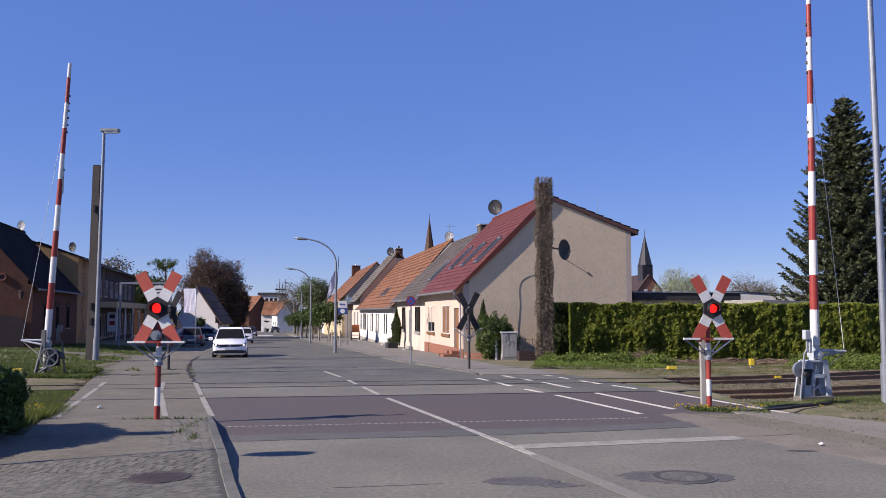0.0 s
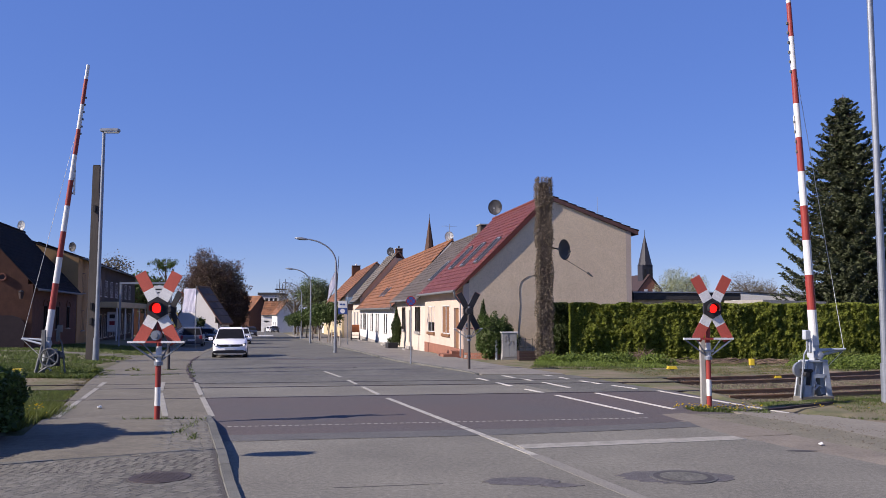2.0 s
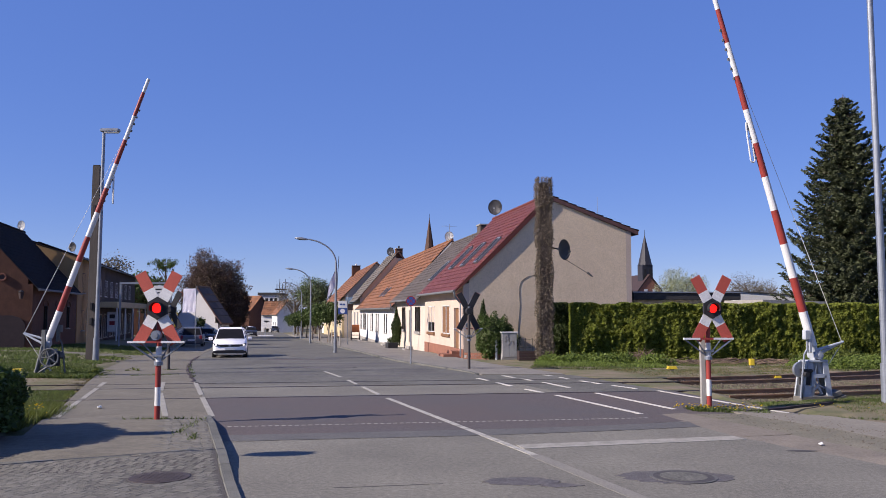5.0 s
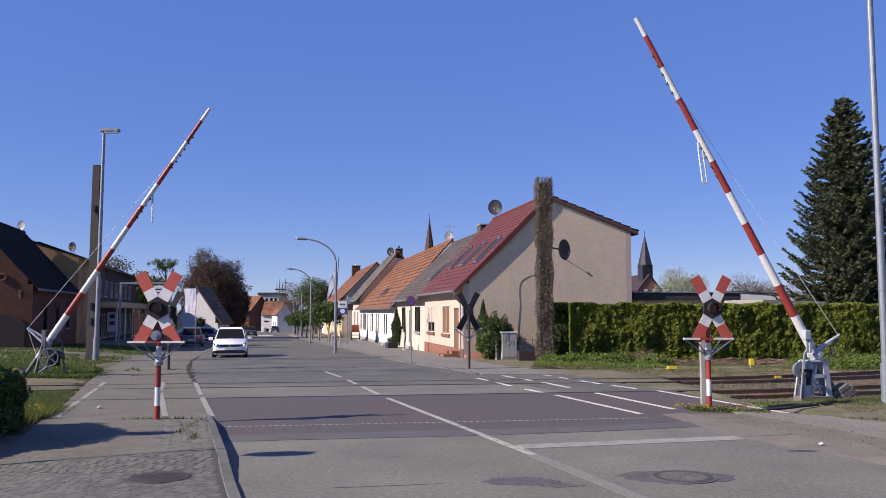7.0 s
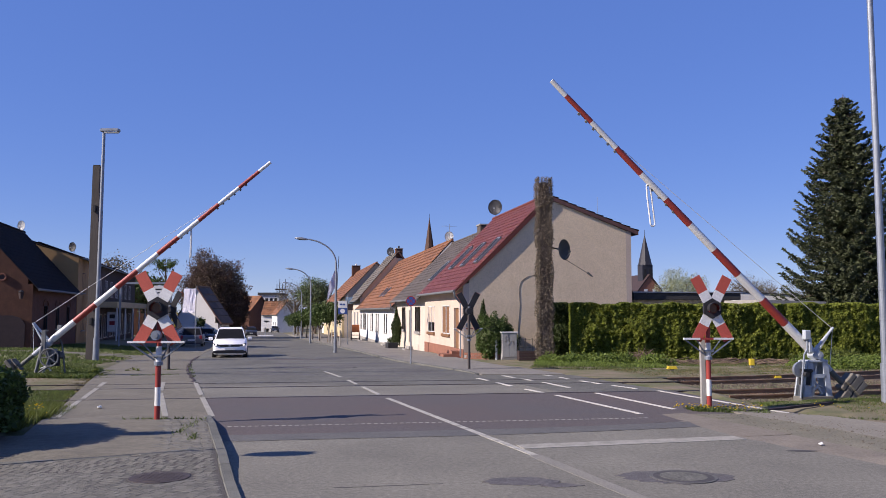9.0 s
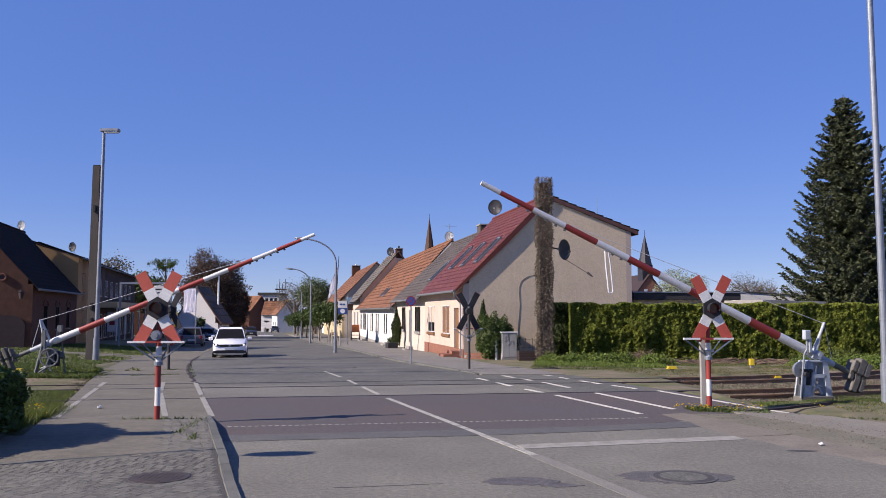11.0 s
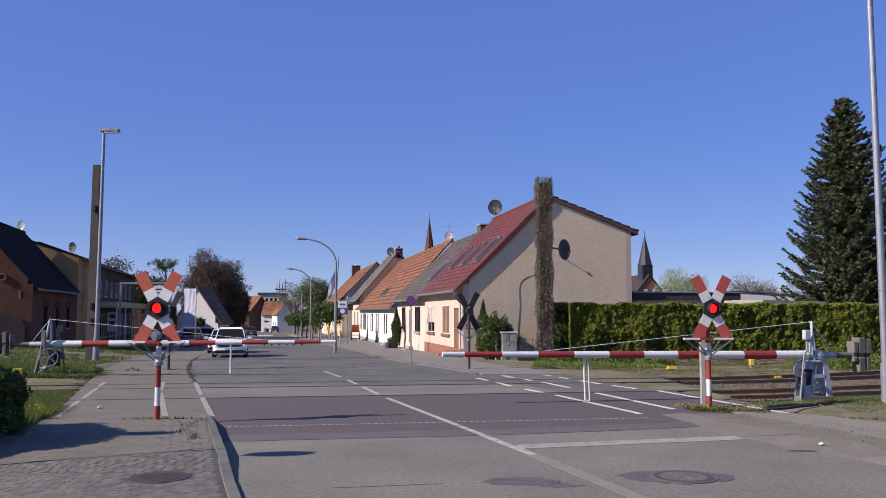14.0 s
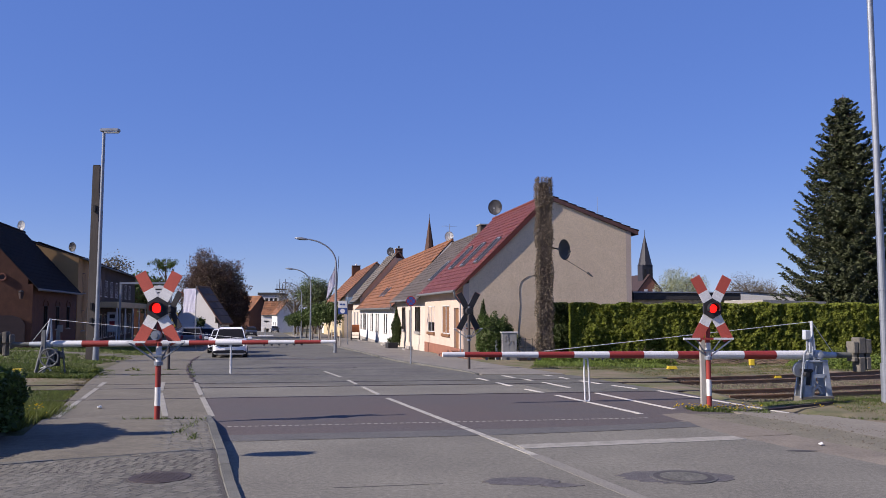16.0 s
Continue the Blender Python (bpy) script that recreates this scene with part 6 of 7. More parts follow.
grass("grass", [quad((-24, 29), (-13.2, 29), (-16.5, 44), (-28, 44), 1.0), quad((-15.5, 26.8), (-11.0, 26.8), (-13.4, 32), (-17, 32), 1.1), quad((-13.4, 26.4), (-10.6, 26.4), (-12.4, 31), (-14.4, 31), 1.3),
                quad((-9.5, 14), (-7.5, 14.0), (-9.8, 22), (-13.5, 22), 0.6), quad((-28, 44), (-16.8, 44), (-19, 60), (-32, 60), 1.0)], 130000, 0.11, grass_leaf, "short green grass on the verge and bank", wide=2.2)
grass("grass", [quad((3.4, 32.5), (8, 31), (9, 37.6), (4.4, 38.0), 1.2), quad((4.6, 34.5), (14, 33.5), (15, 38.6), (5.4, 38.6), 1.2), quad((13, 30.5), (24, 32), (25, 39), (14, 38.8), 1.3), quad((7.0, 28.6), (13, 29.0), (14, 34), (6.0, 33), 0.6)], 60000, 0.07, grass_leaf, "patchy green grass in front of the hedge")
grass("grass", [quad((3.4, 32.5), (8, 31), (9, 37.6), (4.4, 38.0), 1.0), quad((6, 35.0), (15, 34.0), (16, 38.6), (6.4, 38.6), 1.2), quad((12, 30.5), (24, 31), (25, 37), (13, 37), 1.0), quad((7.0, 27.6), (13, 28.6), (14, 33), (6.0, 32), 0.8)], 34000, 0.07, dry_grass, "dry yellow grass between track and hedge")
grass("grass", [quad((8.6, 15.8), (13, 15.0), (14, 21.6), (8.8, 20.4), 0.8), quad((-13.5, 22), (-9.5, 22.0), (-11.5, 28), (-16, 28), 0.7), quad((7.6, 21), (15, 22.5), (15, 27.5), (7.6, 26), 0.6)], 26000, 0.06, dry_grass, "dry yellow grass by the rails")
grass("grass", [quad((7.4, 18.9), (9.4, 19.0), (9.2, 20.6), (7.4, 20.3), 0.5), quad((8.6, 15.8), (13, 15.0), (14, 21.6), (8.8, 20.4), 0.8), quad((9.6, 19.6), (14, 20.4), (15, 22.8), (9.0, 22.0), 0.9), quad((8, 23.2), (15, 25), (15, 26.4), (8, 24.4), 0.4)], 44000, 0.075, grass_leaf, "thin dry grass round the barrier and rails", wide=1.1)
grass("grass", [quad((3.9, 33.5), (9.0, 33.0), (9.6, 37.8), (4.9, 37.9), 1.0), quad((3.9, 35.0), (7.0, 34.6), (7.6, 38.0), (4.9, 38.1), 1.3)], 26000, 0.12, fresh_leaf, "fresh green grass at the foot of the ivy pillar", wide=1.5)
grass("grass", [quad((-8.6, 14.2), (-7.25, 14.1), (-7.5, 16.0), (-8.9, 16.2), 1.2), quad((-8.9, 15.6), (-7.55, 15.5), (-8.1, 18.2), (-9.8, 18.4), 1.3), quad((-10.4, 17.5), (-8.2, 17.5), (-9.6, 22), (-13, 22), 0.5)], 15000, 0.17, weed_leaf, "tall grass and weeds beside the footpath", wide=1.4)
grass("grass", [quad((5.3, 17.5), (6.7, 16.9), (6.9, 17.6), (5.2, 18.1), 1.0)], 1500, 0.09, grass_leaf, "tuft of weeds at the foot of the railway cross", 0.02)


def dandelions(spots, label):
    verts, faces = [], []
    rnd = random.Random(2)
    for cx, cy, n, rx, ry in spots:
        for i in range(n):
            x, y = cx + rnd.gauss(0, rx), cy + rnd.gauss(0, ry)
            z = ground_height(x, y) + (0.24 if x < -7 and y < 18 else 0.24 if y < 26 and x < 7 else 0.10) + rnd.uniform(-0.05, 0.06)
            b = len(verts)
            r = rnd.uniform(0.016, 0.026)
            for k in range(6):
                a = math.pi * k / 3
                verts.append((x + r * math.cos(a), y + r * math.sin(a) * 0.8, z + rnd.uniform(-0.004, 0.004) - 0.4 * r * math.sin(a)))
            verts.append((x, y - 0.006, z + 0.014))
            faces += [(b + k, b + (k + 1) % 6, b + 6) for k in range(6)]
    ob = mesh_part("dandelion", verts, faces, dandelion_yellow)
    tagged(ob, label, "flowers", kind="stuff")


dandelions([(5.5, 17.45, 40, 0.25, 0.1), (6.2, 17.4, 45, 0.25, 0.12), (5.0, 17.6, 14, 0.15, 0.1), (-8.1, 15.6, 28, 0.14, 0.12), (-7.75, 15.9, 18, 0.1, 0.12), (8.6, 18.0, 10, 0.4, 0.2), (-12.0, 26.9, 12, 0.4, 0.1)], "small yellow dandelion flowers in the grass")

# weeds along joints and kerbs
verts, faces = [], []
rnd = random.Random(21)
for x0, y0, x1, y1, n in ((-5.95, 15.58, -4.5, 15.72, 130), (-4.35, 13.5, -4.5, 15.4, 60), (-3.9, 12.95, -4.05, 13.5, 40), (-10.4, 27.6, -9.0, 28.2, 160), (-8.0, 26.4, -10.9, 35.5, 200), (-10.4, 30.9, -10.0, 31.4, 60), (6.7, 17.0, 10.5, 15.2, 260), (0.6, 30.9, 1.5, 31.3, 60)):
    for i in range(n):
        f = rnd.random()
        x, y = x0 + (x1 - x0) * f + rnd.gauss(0, 0.05), y0 + (y1 - y0) * f + rnd.gauss(0, 0.05)
        z = ground_z(y) + (walk_lift(y) if x < -3.5 and y < 17 else 0.0)
        L = rnd.uniform(0.02, 0.07)
        a = rnd.uniform(0, 6.283)
        b = len(verts)
        verts += [(x - 0.012 * math.cos(a), y - 0.012 * math.sin(a), z), (x + 0.012 * math.cos(a), y + 0.012 * math.sin(a), z), (x + rnd.uniform(-0.06, 0.06), y + rnd.uniform(-0.06, 0.06), z + L)]
        faces.append((b, b + 1, b + 2))
tagged(mesh_part("weeds", verts, faces, grass_leaf), "thin weeds growing along joints and kerbs", "weeds", kind="stuff")

# grit on the sandy verge
verts, faces = [], []
for i in range(1000):
    y = rnd.uniform(9.6, 16.8)
    x = right_edge(y) + rnd.uniform(0.15, 2.0)
    r = rnd.uniform(0.006, 0.02)
    b = len(verts)
    for dx, dy, dz in ((-1, 0, 0), (0, -1, 0), (1, 0, 0), (0, 1, 0), (0, 0, 1)):
        verts.append((x + dx * r * rnd.uniform(0.6, 1.2), y + dy * r * rnd.uniform(0.6, 1.2), 0.03 + dz * r * rnd.uniform(0.4, 1)))
    faces += [(b, b + 1, b + 4), (b + 1, b + 2, b + 4), (b + 2, b + 3, b + 4), (b + 3, b, b + 4)]
tagged(mesh_part("grit", verts, faces, ballast_mat), "loose grit and pebbles on the sandy verge", "gravel", kind="stuff")
# ballast stones in the track bed
verts, faces = [], []
for i in range(9000):
    x = rnd.uniform(7.2, 24)
    y = rail_y(x) + rnd.uniform(-6.6, 0.9)
    z = ground_height(x, y) + 0.01
    r = rnd.uniform(0.018, 0.045)
    b = len(verts)
    for dx, dy, dz in ((-1, 0, 0), (0, -1, 0), (1, 0, 0), (0, 1, 0), (0, 0, 1)):
        verts.append((x + dx * r * rnd.uniform(0.6, 1.2), y + dy * r * rnd.uniform(0.6, 1.2), z + dz * r * rnd.uniform(0.4, 1)))
    faces += [(b, b + 1, b + 4), (b + 1, b + 2, b + 4), (b + 2, b + 3, b + 4), (b + 3, b, b + 4)]
tagged(mesh_part("ballast", verts, faces, ballast_mat), "grey-brown ballast stones between the rails", "gravel", kind="stuff")

# ---------------------------------------------------------------- cars


def car(m, paint, label, h=1.56, length=4.3, width=1.78, roof_rails=False, lamp_mat=None):
    """A family car, its front towards -y."""
    t = thing("car", m, label, "car")
    hw, k = width / 2, h / 1.56
    hood, belt = 0.98 * k, 0.95 * k
    # lower body lofted from front to back: y, half width, bottom, top, shoulder
    st = [(-length / 2, 0.80, 0.28, 0.62), (-length / 2 + 0.06, 0.90, 0.22, 0.74), (-length / 2 + 0.35, 0.97, 0.2, 0.86), (-length / 2 + 1.05, 1.0, 0.2, hood), (-0.3, 1.0, 0.2, belt),
          (1.2, 1.0, 0.2, belt + 0.02), (length / 2 - 0.25, 0.97, 0.22, belt), (length / 2 - 0.04, 0.92, 0.26, belt - 0.05), (length / 2, 0.86, 0.32, 0.7)]
    bm = B()
    loops = []
    for y, wf, z0, z1 in st:
        w = hw * wf
        pts = [(-w * 0.90, z0), (-w, z0 + 0.12), (-w, (z0 + z1) / 2 + 0.05), (-w * 0.965, z1 - 0.06), (-w * 0.86, z1), (0, z1 + 0.015), (w * 0.86, z1), (w * 0.965, z1 - 0.06), (w, (z0 + z1) / 2 + 0.05), (w, z0 + 0.12), (w * 0.90, z0)]
        loops.append([bm.verts.new((x, y, z)) for x, z in pts])
    for a, b in zip(loops, loops[1:]):
        for i in range(len(a)):
            j = (i + 1) % len(a)
            bm.faces.new((a[i], a[j], b[j], b[i]))
    bm.faces.new(loops[0][::-1])
    bm.faces.new(loops[-1])
    bmesh.ops.recalc_face_normals(bm, faces=bm.faces)
    part("body", bm, paint, t, smooth=True)
    # greenhouse
    y0, y1, y2, y3 = -length / 2 + 1.0, -0.22, length / 2 - 0.75, length / 2 - 0.22
    bw, rw = hw * 0.9, hw * 0.68
    zb, zr = belt - 0.02, h
    bm = B()
    low = [bm.verts.new(p) for p in ((-bw, y0, zb), (bw, y0, zb), (bw, y3, zb), (-bw, y3, zb))]
    mid = [bm.verts.new(p) for p in ((-rw - 0.04, y1 + 0.02, zr - 0.08), (rw + 0.04, y1 + 0.02, zr - 0.08), (rw + 0.04, y2 + 0.1, zr - 0.08), (-rw - 0.04, y2 + 0.1, zr - 0.08))]
    top = [bm.verts.new(p) for p in ((-rw + 0.06, y1 + 0.3, zr), (rw - 0.06, y1 + 0.3, zr), (rw - 0.06, y2 - 0.15, zr - 0.01), (-rw + 0.06, y2 - 0.15, zr - 0.01))]
    for a, b in ((low, mid), (mid, top)):
        for i in range(4):
            j = (i + 1) % 4
            bm.faces.new((a[i], a[j], b[j], b[i]))
    bm.faces.new(top)
    part("cabin", bm, paint, t)

    def panel(name, a, b, c, d, material, push, parent=t, shrink=0.1):
        """A thin pane between four corners, pushed out of the body."""
        P = [Vector(q) for q in (a, b, c, d)]
        c0 = sum(P, Vector()) / 4
        P = [q.lerp(c0, shrink) for q in P]
        nn = (P[1] - P[0]).cross(P[3] - P[0]).normalized()
        if nn.dot(Vector(push)) < 0:
            nn = -nn
        bm = B()
        lo = [bm.verts.new(q + nn * 0.004) for q in P]
        hi = [bm.verts.new(q + nn * 0.016) for q in P]
        bm.faces.new(hi)
        for i in range(4):
            bm.faces.new((lo[i], lo[(i + 1) % 4], hi[(i + 1) % 4], hi[i]))
        bmesh.ops.recalc_face_normals(bm, faces=bm.faces)
        return part(name, bm, material, parent)

    L, M = [v for v in ((-bw, y0, zb), (bw, y0, zb), (bw, y3, zb), (-bw, y3, zb))], [(-rw - 0.04, y1 + 0.02, zr - 0.08), (rw + 0.04, y1 + 0.02, zr - 0.08), (rw + 0.04, y2 + 0.1, zr - 0.08), (-rw - 0.04, y2 + 0.1, zr - 0.08)]
    panel("windscreen", L[0], L[1], M[1], M[0], car_glass, (0, -1, 0.5), shrink=0.07)
    panel("rear_window", L[2], L[3], M[3], M[2], car_glass, (0, 1, 0.5), shrink=0.13)
    for a, b, c, d, s in ((L[1], L[2], M[2], M[1], 1), (L[3], L[0], M[0], M[3], -1)):
        a, b, c, d = (Vector(q) for q in (a, b, c, d))
        panel("side_window", a.lerp(b, 0.08), a.lerp(b, 0.5), d.lerp(c, 0.47), d.lerp(c, 0.03), car_glass, (s, 0, 0))
        panel("side_window", a.lerp(b, 0.5), a.lerp(b, 0.92), d.lerp(c, 0.95), d.lerp(c, 0.5), car_glass, (s, 0, 0))
    F = -length / 2
    for s in (-1, 1):
        bm = B()
        prism(bm, [(s * hw * 0.52, 0.63), (s * hw * 0.86, 0.66), (s * hw * 0.93, 0.79), (s * hw * 0.56, 0.72)], F - 0.012, F + 0.3)
        lamp = part("headlight", bm, headlight_glass, t, "dark swept headlight")
        bm = B()
        disc(bm, (s * hw * 0.78, F - 0.016, 0.705), (0, 1, 0), 0.05, 0.02, 12)
        part("bulb", bm, lamp_mat or galv, lamp)
        bm = B()
        box(bm, s * hw * 0.8 - 0.12, s * hw * 0.8 + 0.12, F - 0.02, F + 0.12, 0.29, 0.40, bevel=0.02)
        part("fog_light", bm, dark_paint, t)
        bm = B()
        box(bm, s * hw * 0.8 - 0.1, s * hw * 0.8 + 0.1, length / 2 - 0.1, length / 2 + 0.012, 0.62, 0.92, bevel=0.02)
        part("tail_light", bm, sign_red, t)
        bm = B()
        box(bm, s * (hw + 0.12) - 0.11, s * (hw + 0.12) + 0.11, y0 + 0.25, y0 + 0.37, zb - 0.02, zb + 0.14, bevel=0.03)
        part("mirror", bm, paint, t)
        for yy in (F + 0.82, length / 2 - 0.85):
            bm = B()
            tube(bm, (s * (hw - 0.21), yy, 0.32), (s * (hw + 0.005), yy, 0.32), 0.32, seg=24)
            wh = part("wheel", bm, tyre, t)
            bm = B()
            disc(bm, (s * (hw + 0.008), yy, 0.32), (1, 0, 0), 0.21, 0.012, 18)
            part("rim", bm, galv, wh)
    bm = B()
    box(bm, -hw * 0.56, hw * 0.56, F - 0.014, F + 0.1, 0.605, 0.725, bevel=0.01)
    part("grille", bm, dark_paint, t)
    bm = B()
    box(bm, -0.70, 0.70, F - 0.018, F + 0.1, 0.27, 0.43, bevel=0.01)
    part("air_intake", bm, dark_paint, t)
    bm = B()
    box(bm, -0.26, 0.26, F - 0.03, F + 0.02, 0.44, 0.545)
    part("plate", bm, white_paint, t)
    bm = B()
    disc(bm, (0, F - 0.016, 0.665), (0, 1, 0), 0.06, 0.012, 16)
    part("badge", bm, galv, t)
    bm = B()
    box(bm, -0.26, 0.26, length / 2, length / 2 + 0.02, 0.5, 0.61)
    part("rear_plate", bm, white_paint, t)
    if roof_rails:
        for s in (-1, 1):
            bm = B()
            pipe(bm, [(s * (rw - 0.06), y1 + 0.35, zr - 0.01), (s * (rw - 0.05), y1 + 0.5, zr + 0.05), (s * (rw - 0.05), y2 - 0.3, zr + 0.05), (s * (rw - 0.06), y2 - 0.15, zr - 0.01)], 0.015)
            part("roof_rail", bm, galv, t)
    return t


# the waiting car's glow stands for a sun glint; the follower's headlights are lit
bulb_glow = glow_mat("headlamp_and_glint", (1.0, 0.93, 0.8), 0.6)
car(pose(-11.52, 44.7, ground_z(45), 0, 0, 13.5), car_white, "white compact car waiting at the crossing", h=1.57, length=4.3, roof_rails=True, lamp_mat=bulb_glow)
follower = car(pose(-13.0, 51, ground_z(51), 0, 0, 13.0), car_silver, "silver hatchback pulling up behind the waiting car", h=1.46, length=4.0, width=1.7, lamp_mat=bulb_glow)
car(pose(-20.2, 66.5, ground_z(66.5), 0, 0, 194), car_grey, "dark grey estate car parked at the kerb", h=1.55, length=4.4)
car(pose(-22.75, 79, ground_z(79), 0, 0, 14), car_dark, "dark car parked further down the street", h=1.45)
car(pose(-30.3, 130, ground_z(130), 0, 0, 14), car_dark, "dark car at the kerb far down the street", h=1.45)
car(pose(-40.0, 196, ground_z(196), 0, 0, 14), car_dark, "dark car far down the street", h=1.5)
leaver = car(pose(-40.2, 197, ground_z(197), 0, 0, 205), car_white, "white car driving off round the bend of the street", h=1.45)
car(pose(-45.8, 186, ground_z(186), 0, 0, 14), car_dark, "dark car at the street's end", h=1.5)

# ---------------------------------------------------------------- small things beyond the crossing
t = thing("traffic_island", pose(-27.6, 128, ground_z(128), 0, 0, 13), "low pale kerbed traffic island in the street", "traffic island")
bm = B()
box(bm, -1.15, 1.15, -1.3, 1.3, -0.1, 0.16, bevel=0.03)
part("kerb", bm, white_paint, t)
bm = B()
tube(bm, (0, 0, 0.16), (0, 0, 1.35), 0.09, seg=12)
part("bollard", bm, galv, t)
t = thing("switch_cabinet", pose(3.25, 41.0, -0.28, 0, 0, 9), "grey street cabinet with dark scrawls", "cabinet")
bm = B()
box(bm, -0.36, 0.40, -0.18, 0.18, 0.12, 1.32, bevel=0.015)
part("body", bm, box_grey, t)
bm = B()
box(bm, -0.42, 0.44, -0.22, 0.22, 1.32, 1.39, bevel=0.01)
part("lid", bm, white_paint, t)
bm = B()
box(bm, -0.38, 0.42, -0.2, 0.2, -0.15, 0.12)
part("plinth", bm, concrete, t)
for a, b in ((-0.33, -0.005), (0.015, 0.37)):
    bm = B()
    box(bm, a, b, -0.196, -0.178, 0.16, 1.28)
    part("door", bm, box_grey, t)
rnd = random.Random(8)
for i in range(7):
    bm = B()
    x, z = rnd.uniform(-0.2, 0.25), rnd.uniform(0.4, 1.15)
    pipe(bm, [(x, -0.2, z), (x + rnd.uniform(-0.1, 0.1), -0.2, z + rnd.uniform(-0.2, 0.2)), (x + rnd.uniform(-0.12, 0.12), -0.2, z + rnd.uniform(-0.2, 0.2))], 0.011, 5)
    part("scrawl", bm, box_stain, t)
t = thing("white_post", pose(2.65, 41.0, -0.28), "short white marker post on the pavement", "post")
bm = B()
box(bm, -0.05, 0.05, -0.05, 0.05, -0.1, 1.1, bevel=0.012)
part("post", bm, white_paint, t)
t = thing("garden_wall", pose(1.1, 42.0, -0.3, 0, 0, -24), "low orange brick garden wall at the house corner", "wall")
for i in range(9):
    for j in range(3):
        bm = B()
        x = i * 0.25 + (0.12 if j % 2 else 0)
        box(bm, x, x + 0.235, -0.06, 0.06, -0.05 + j * 0.13, 0.07 + j * 0.13, bevel=0.008)
        part("brick", bm, plinth_red, t)
bm = B()
box(bm, 0, 2.4, -0.045, 0.045, -0.05, 0.32)
part("mortar", bm, concrete, t)
t = thing("wire_fence", pose(3.75, 40.6, -0.25, 0, 0, 8), "low dark wire fence beside the cabinet", "fence")
for i in range(4):
    bm = B()
    tube(bm, (i * 0.33, 0, -0.1), (i * 0.33, 0, 1.05), 0.018, seg=6)
    part("post", bm, dark_paint, t)
for z in (0.2, 0.6, 1.0):
    bm = B()
    tube(bm, (0, 0, z), (1.0, 0, z), 0.01, seg=5)
    part("rail", bm, dark_paint, t)
t = thing("wooden_crate", pose(4.2, 40.1, -0.25, 0, 0, 6), "dark wooden crate full of earth by the pillar", "crate")
for i in range(3):
    bm = B()
    box(bm, -0.55, 0.5, -0.25, -0.22, 0.02 + i * 0.15, 0.15 + i * 0.15, bevel=0.006)
    part("board", bm, dark_trim, t)
for s in (-0.55, 0.47):
    bm = B()
    box(bm, s, s + 0.03, -0.22, 0.25, 0.0, 0.46)
    part("side_board", bm, dark_trim, t)
bm = B()
box(bm, -0.52, 0.47, -0.22, 0.25, 0.0, 0.4)
part("earth", bm, verge_soil, t)

# yellow cable markers by the tracks
for x, y, kind_ in ((8.62, 31.1, 0), (12.3, 32.9, 1), (11.2, 27.7, 2), (-14.45, 28.1, 0), (-10.75, 26.2, 2)):
    z = ground_height(x, y)
    t = thing("cable_marker", pose(x, y, z), "small yellow cable marker beside the track" if kind_ != 1 else "yellow box on a short stake beside the track", "marker")
    bm = B()
    if kind_ != 1:
        prism(bm, [(-0.19, 0.06), (0.19, 0.06), (0.13, 0.17), (-0.13, 0.17)] if kind_ == 0 else [(-0.12, 0.03), (0.12, 0.03), (0.09, 0.1), (-0.09, 0.1)], -0.1, 0.1)
    else:
        box(bm, -0.09, 0.09, -0.09, 0.09, 0.1, 0.36, bevel=0.015)
    part("cap", bm, yellow_paint, t)
    bm = B()
    box(bm, -0.05, 0.05, -0.05, 0.05, -0.1, 0.1)
    part("stake", bm, concrete, t)
t = thing("paper_scrap", pose(-7.45, 18.0, 0.01, 0, 0, 30), "crumpled scrap of white paper on the path", "litter")
bm = B()
bmesh.ops.create_icosphere(bm, subdivisions=2, radius=0.05)
for v in bm.verts:
    v.co *= 1 + 0.5 * noise.noise(v.co * 30)
    v.co.z = max(v.co.z * 0.7 + 0.025, 0)
part("paper", bm, white_paint, t)
scrap = copy_thing(t, pose(5.89, 12.95, 0.032, 0, 0, 70) @ Matrix.Scale(0.7, 4))
tagged(scrap, "small white scrap of litter on the sandy verge", "litter")

# frame and notice by the shop
t = thing("steel_frame", pose(-22.8, 58.0, ground_height(-22.8, 58), 0, 0, 5), "pale steel frame of posts and a beam", "frame")
for x in (0.0, 3.5):
    bm = B()
    box(bm, x - 0.06, x + 0.06, -0.06, 0.06, -0.3, 4.4)
    part("post", bm, galv, t)
bm = B()
box(bm, -0.06, 3.56, -0.07, 0.07, 4.4, 4.54)
part("beam", bm, galv, t)
bm = B()
box(bm, 2.3, 3.4, -0.03, 0.03, 3.6, 4.3)
part("board", bm, white_paint, t)
for z in (3.75, 4.0):
    bm = B()
    box(bm, 2.4, 3.3, -0.04, -0.03, z, z + 0.08)
    part("dark_bar", bm, dark_paint, t)
t = thing("shop_poster", LROW @ pose(1.0, 25.2, 0.0, 0, 0, 0), "tall white poster stand before the shop", "poster")
bm = B()
box(bm, -0.4, 0.4, -0.03, 0.03, 0.3, 2.1, bevel=0.01)
part("board", bm, white_paint, t)
for zz, mm in ((1.5, dark_paint), (0.9, sign_red)):
    bm = B()
    box(bm, -0.2, 0.25, -0.04, -0.03, zz, zz + 0.35)
    part("print", bm, mm, t)
t = thing("yellow_sign", pose(-19.6, 60.0, ground_height(-19.6, 60), 0, 0, 10), "upright yellow notice board on a post", "sign")
bm = B()
box(bm, -0.22, 0.22, -0.03, 0.03, 1.6, 2.75, bevel=0.01)
part("board", bm, yellow_paint, t)
bm = B()
tube(bm, (0, 0.05, -0.3), (0, 0.05, 2.7), 0.03, seg=8)
part("post", bm, galv, t)
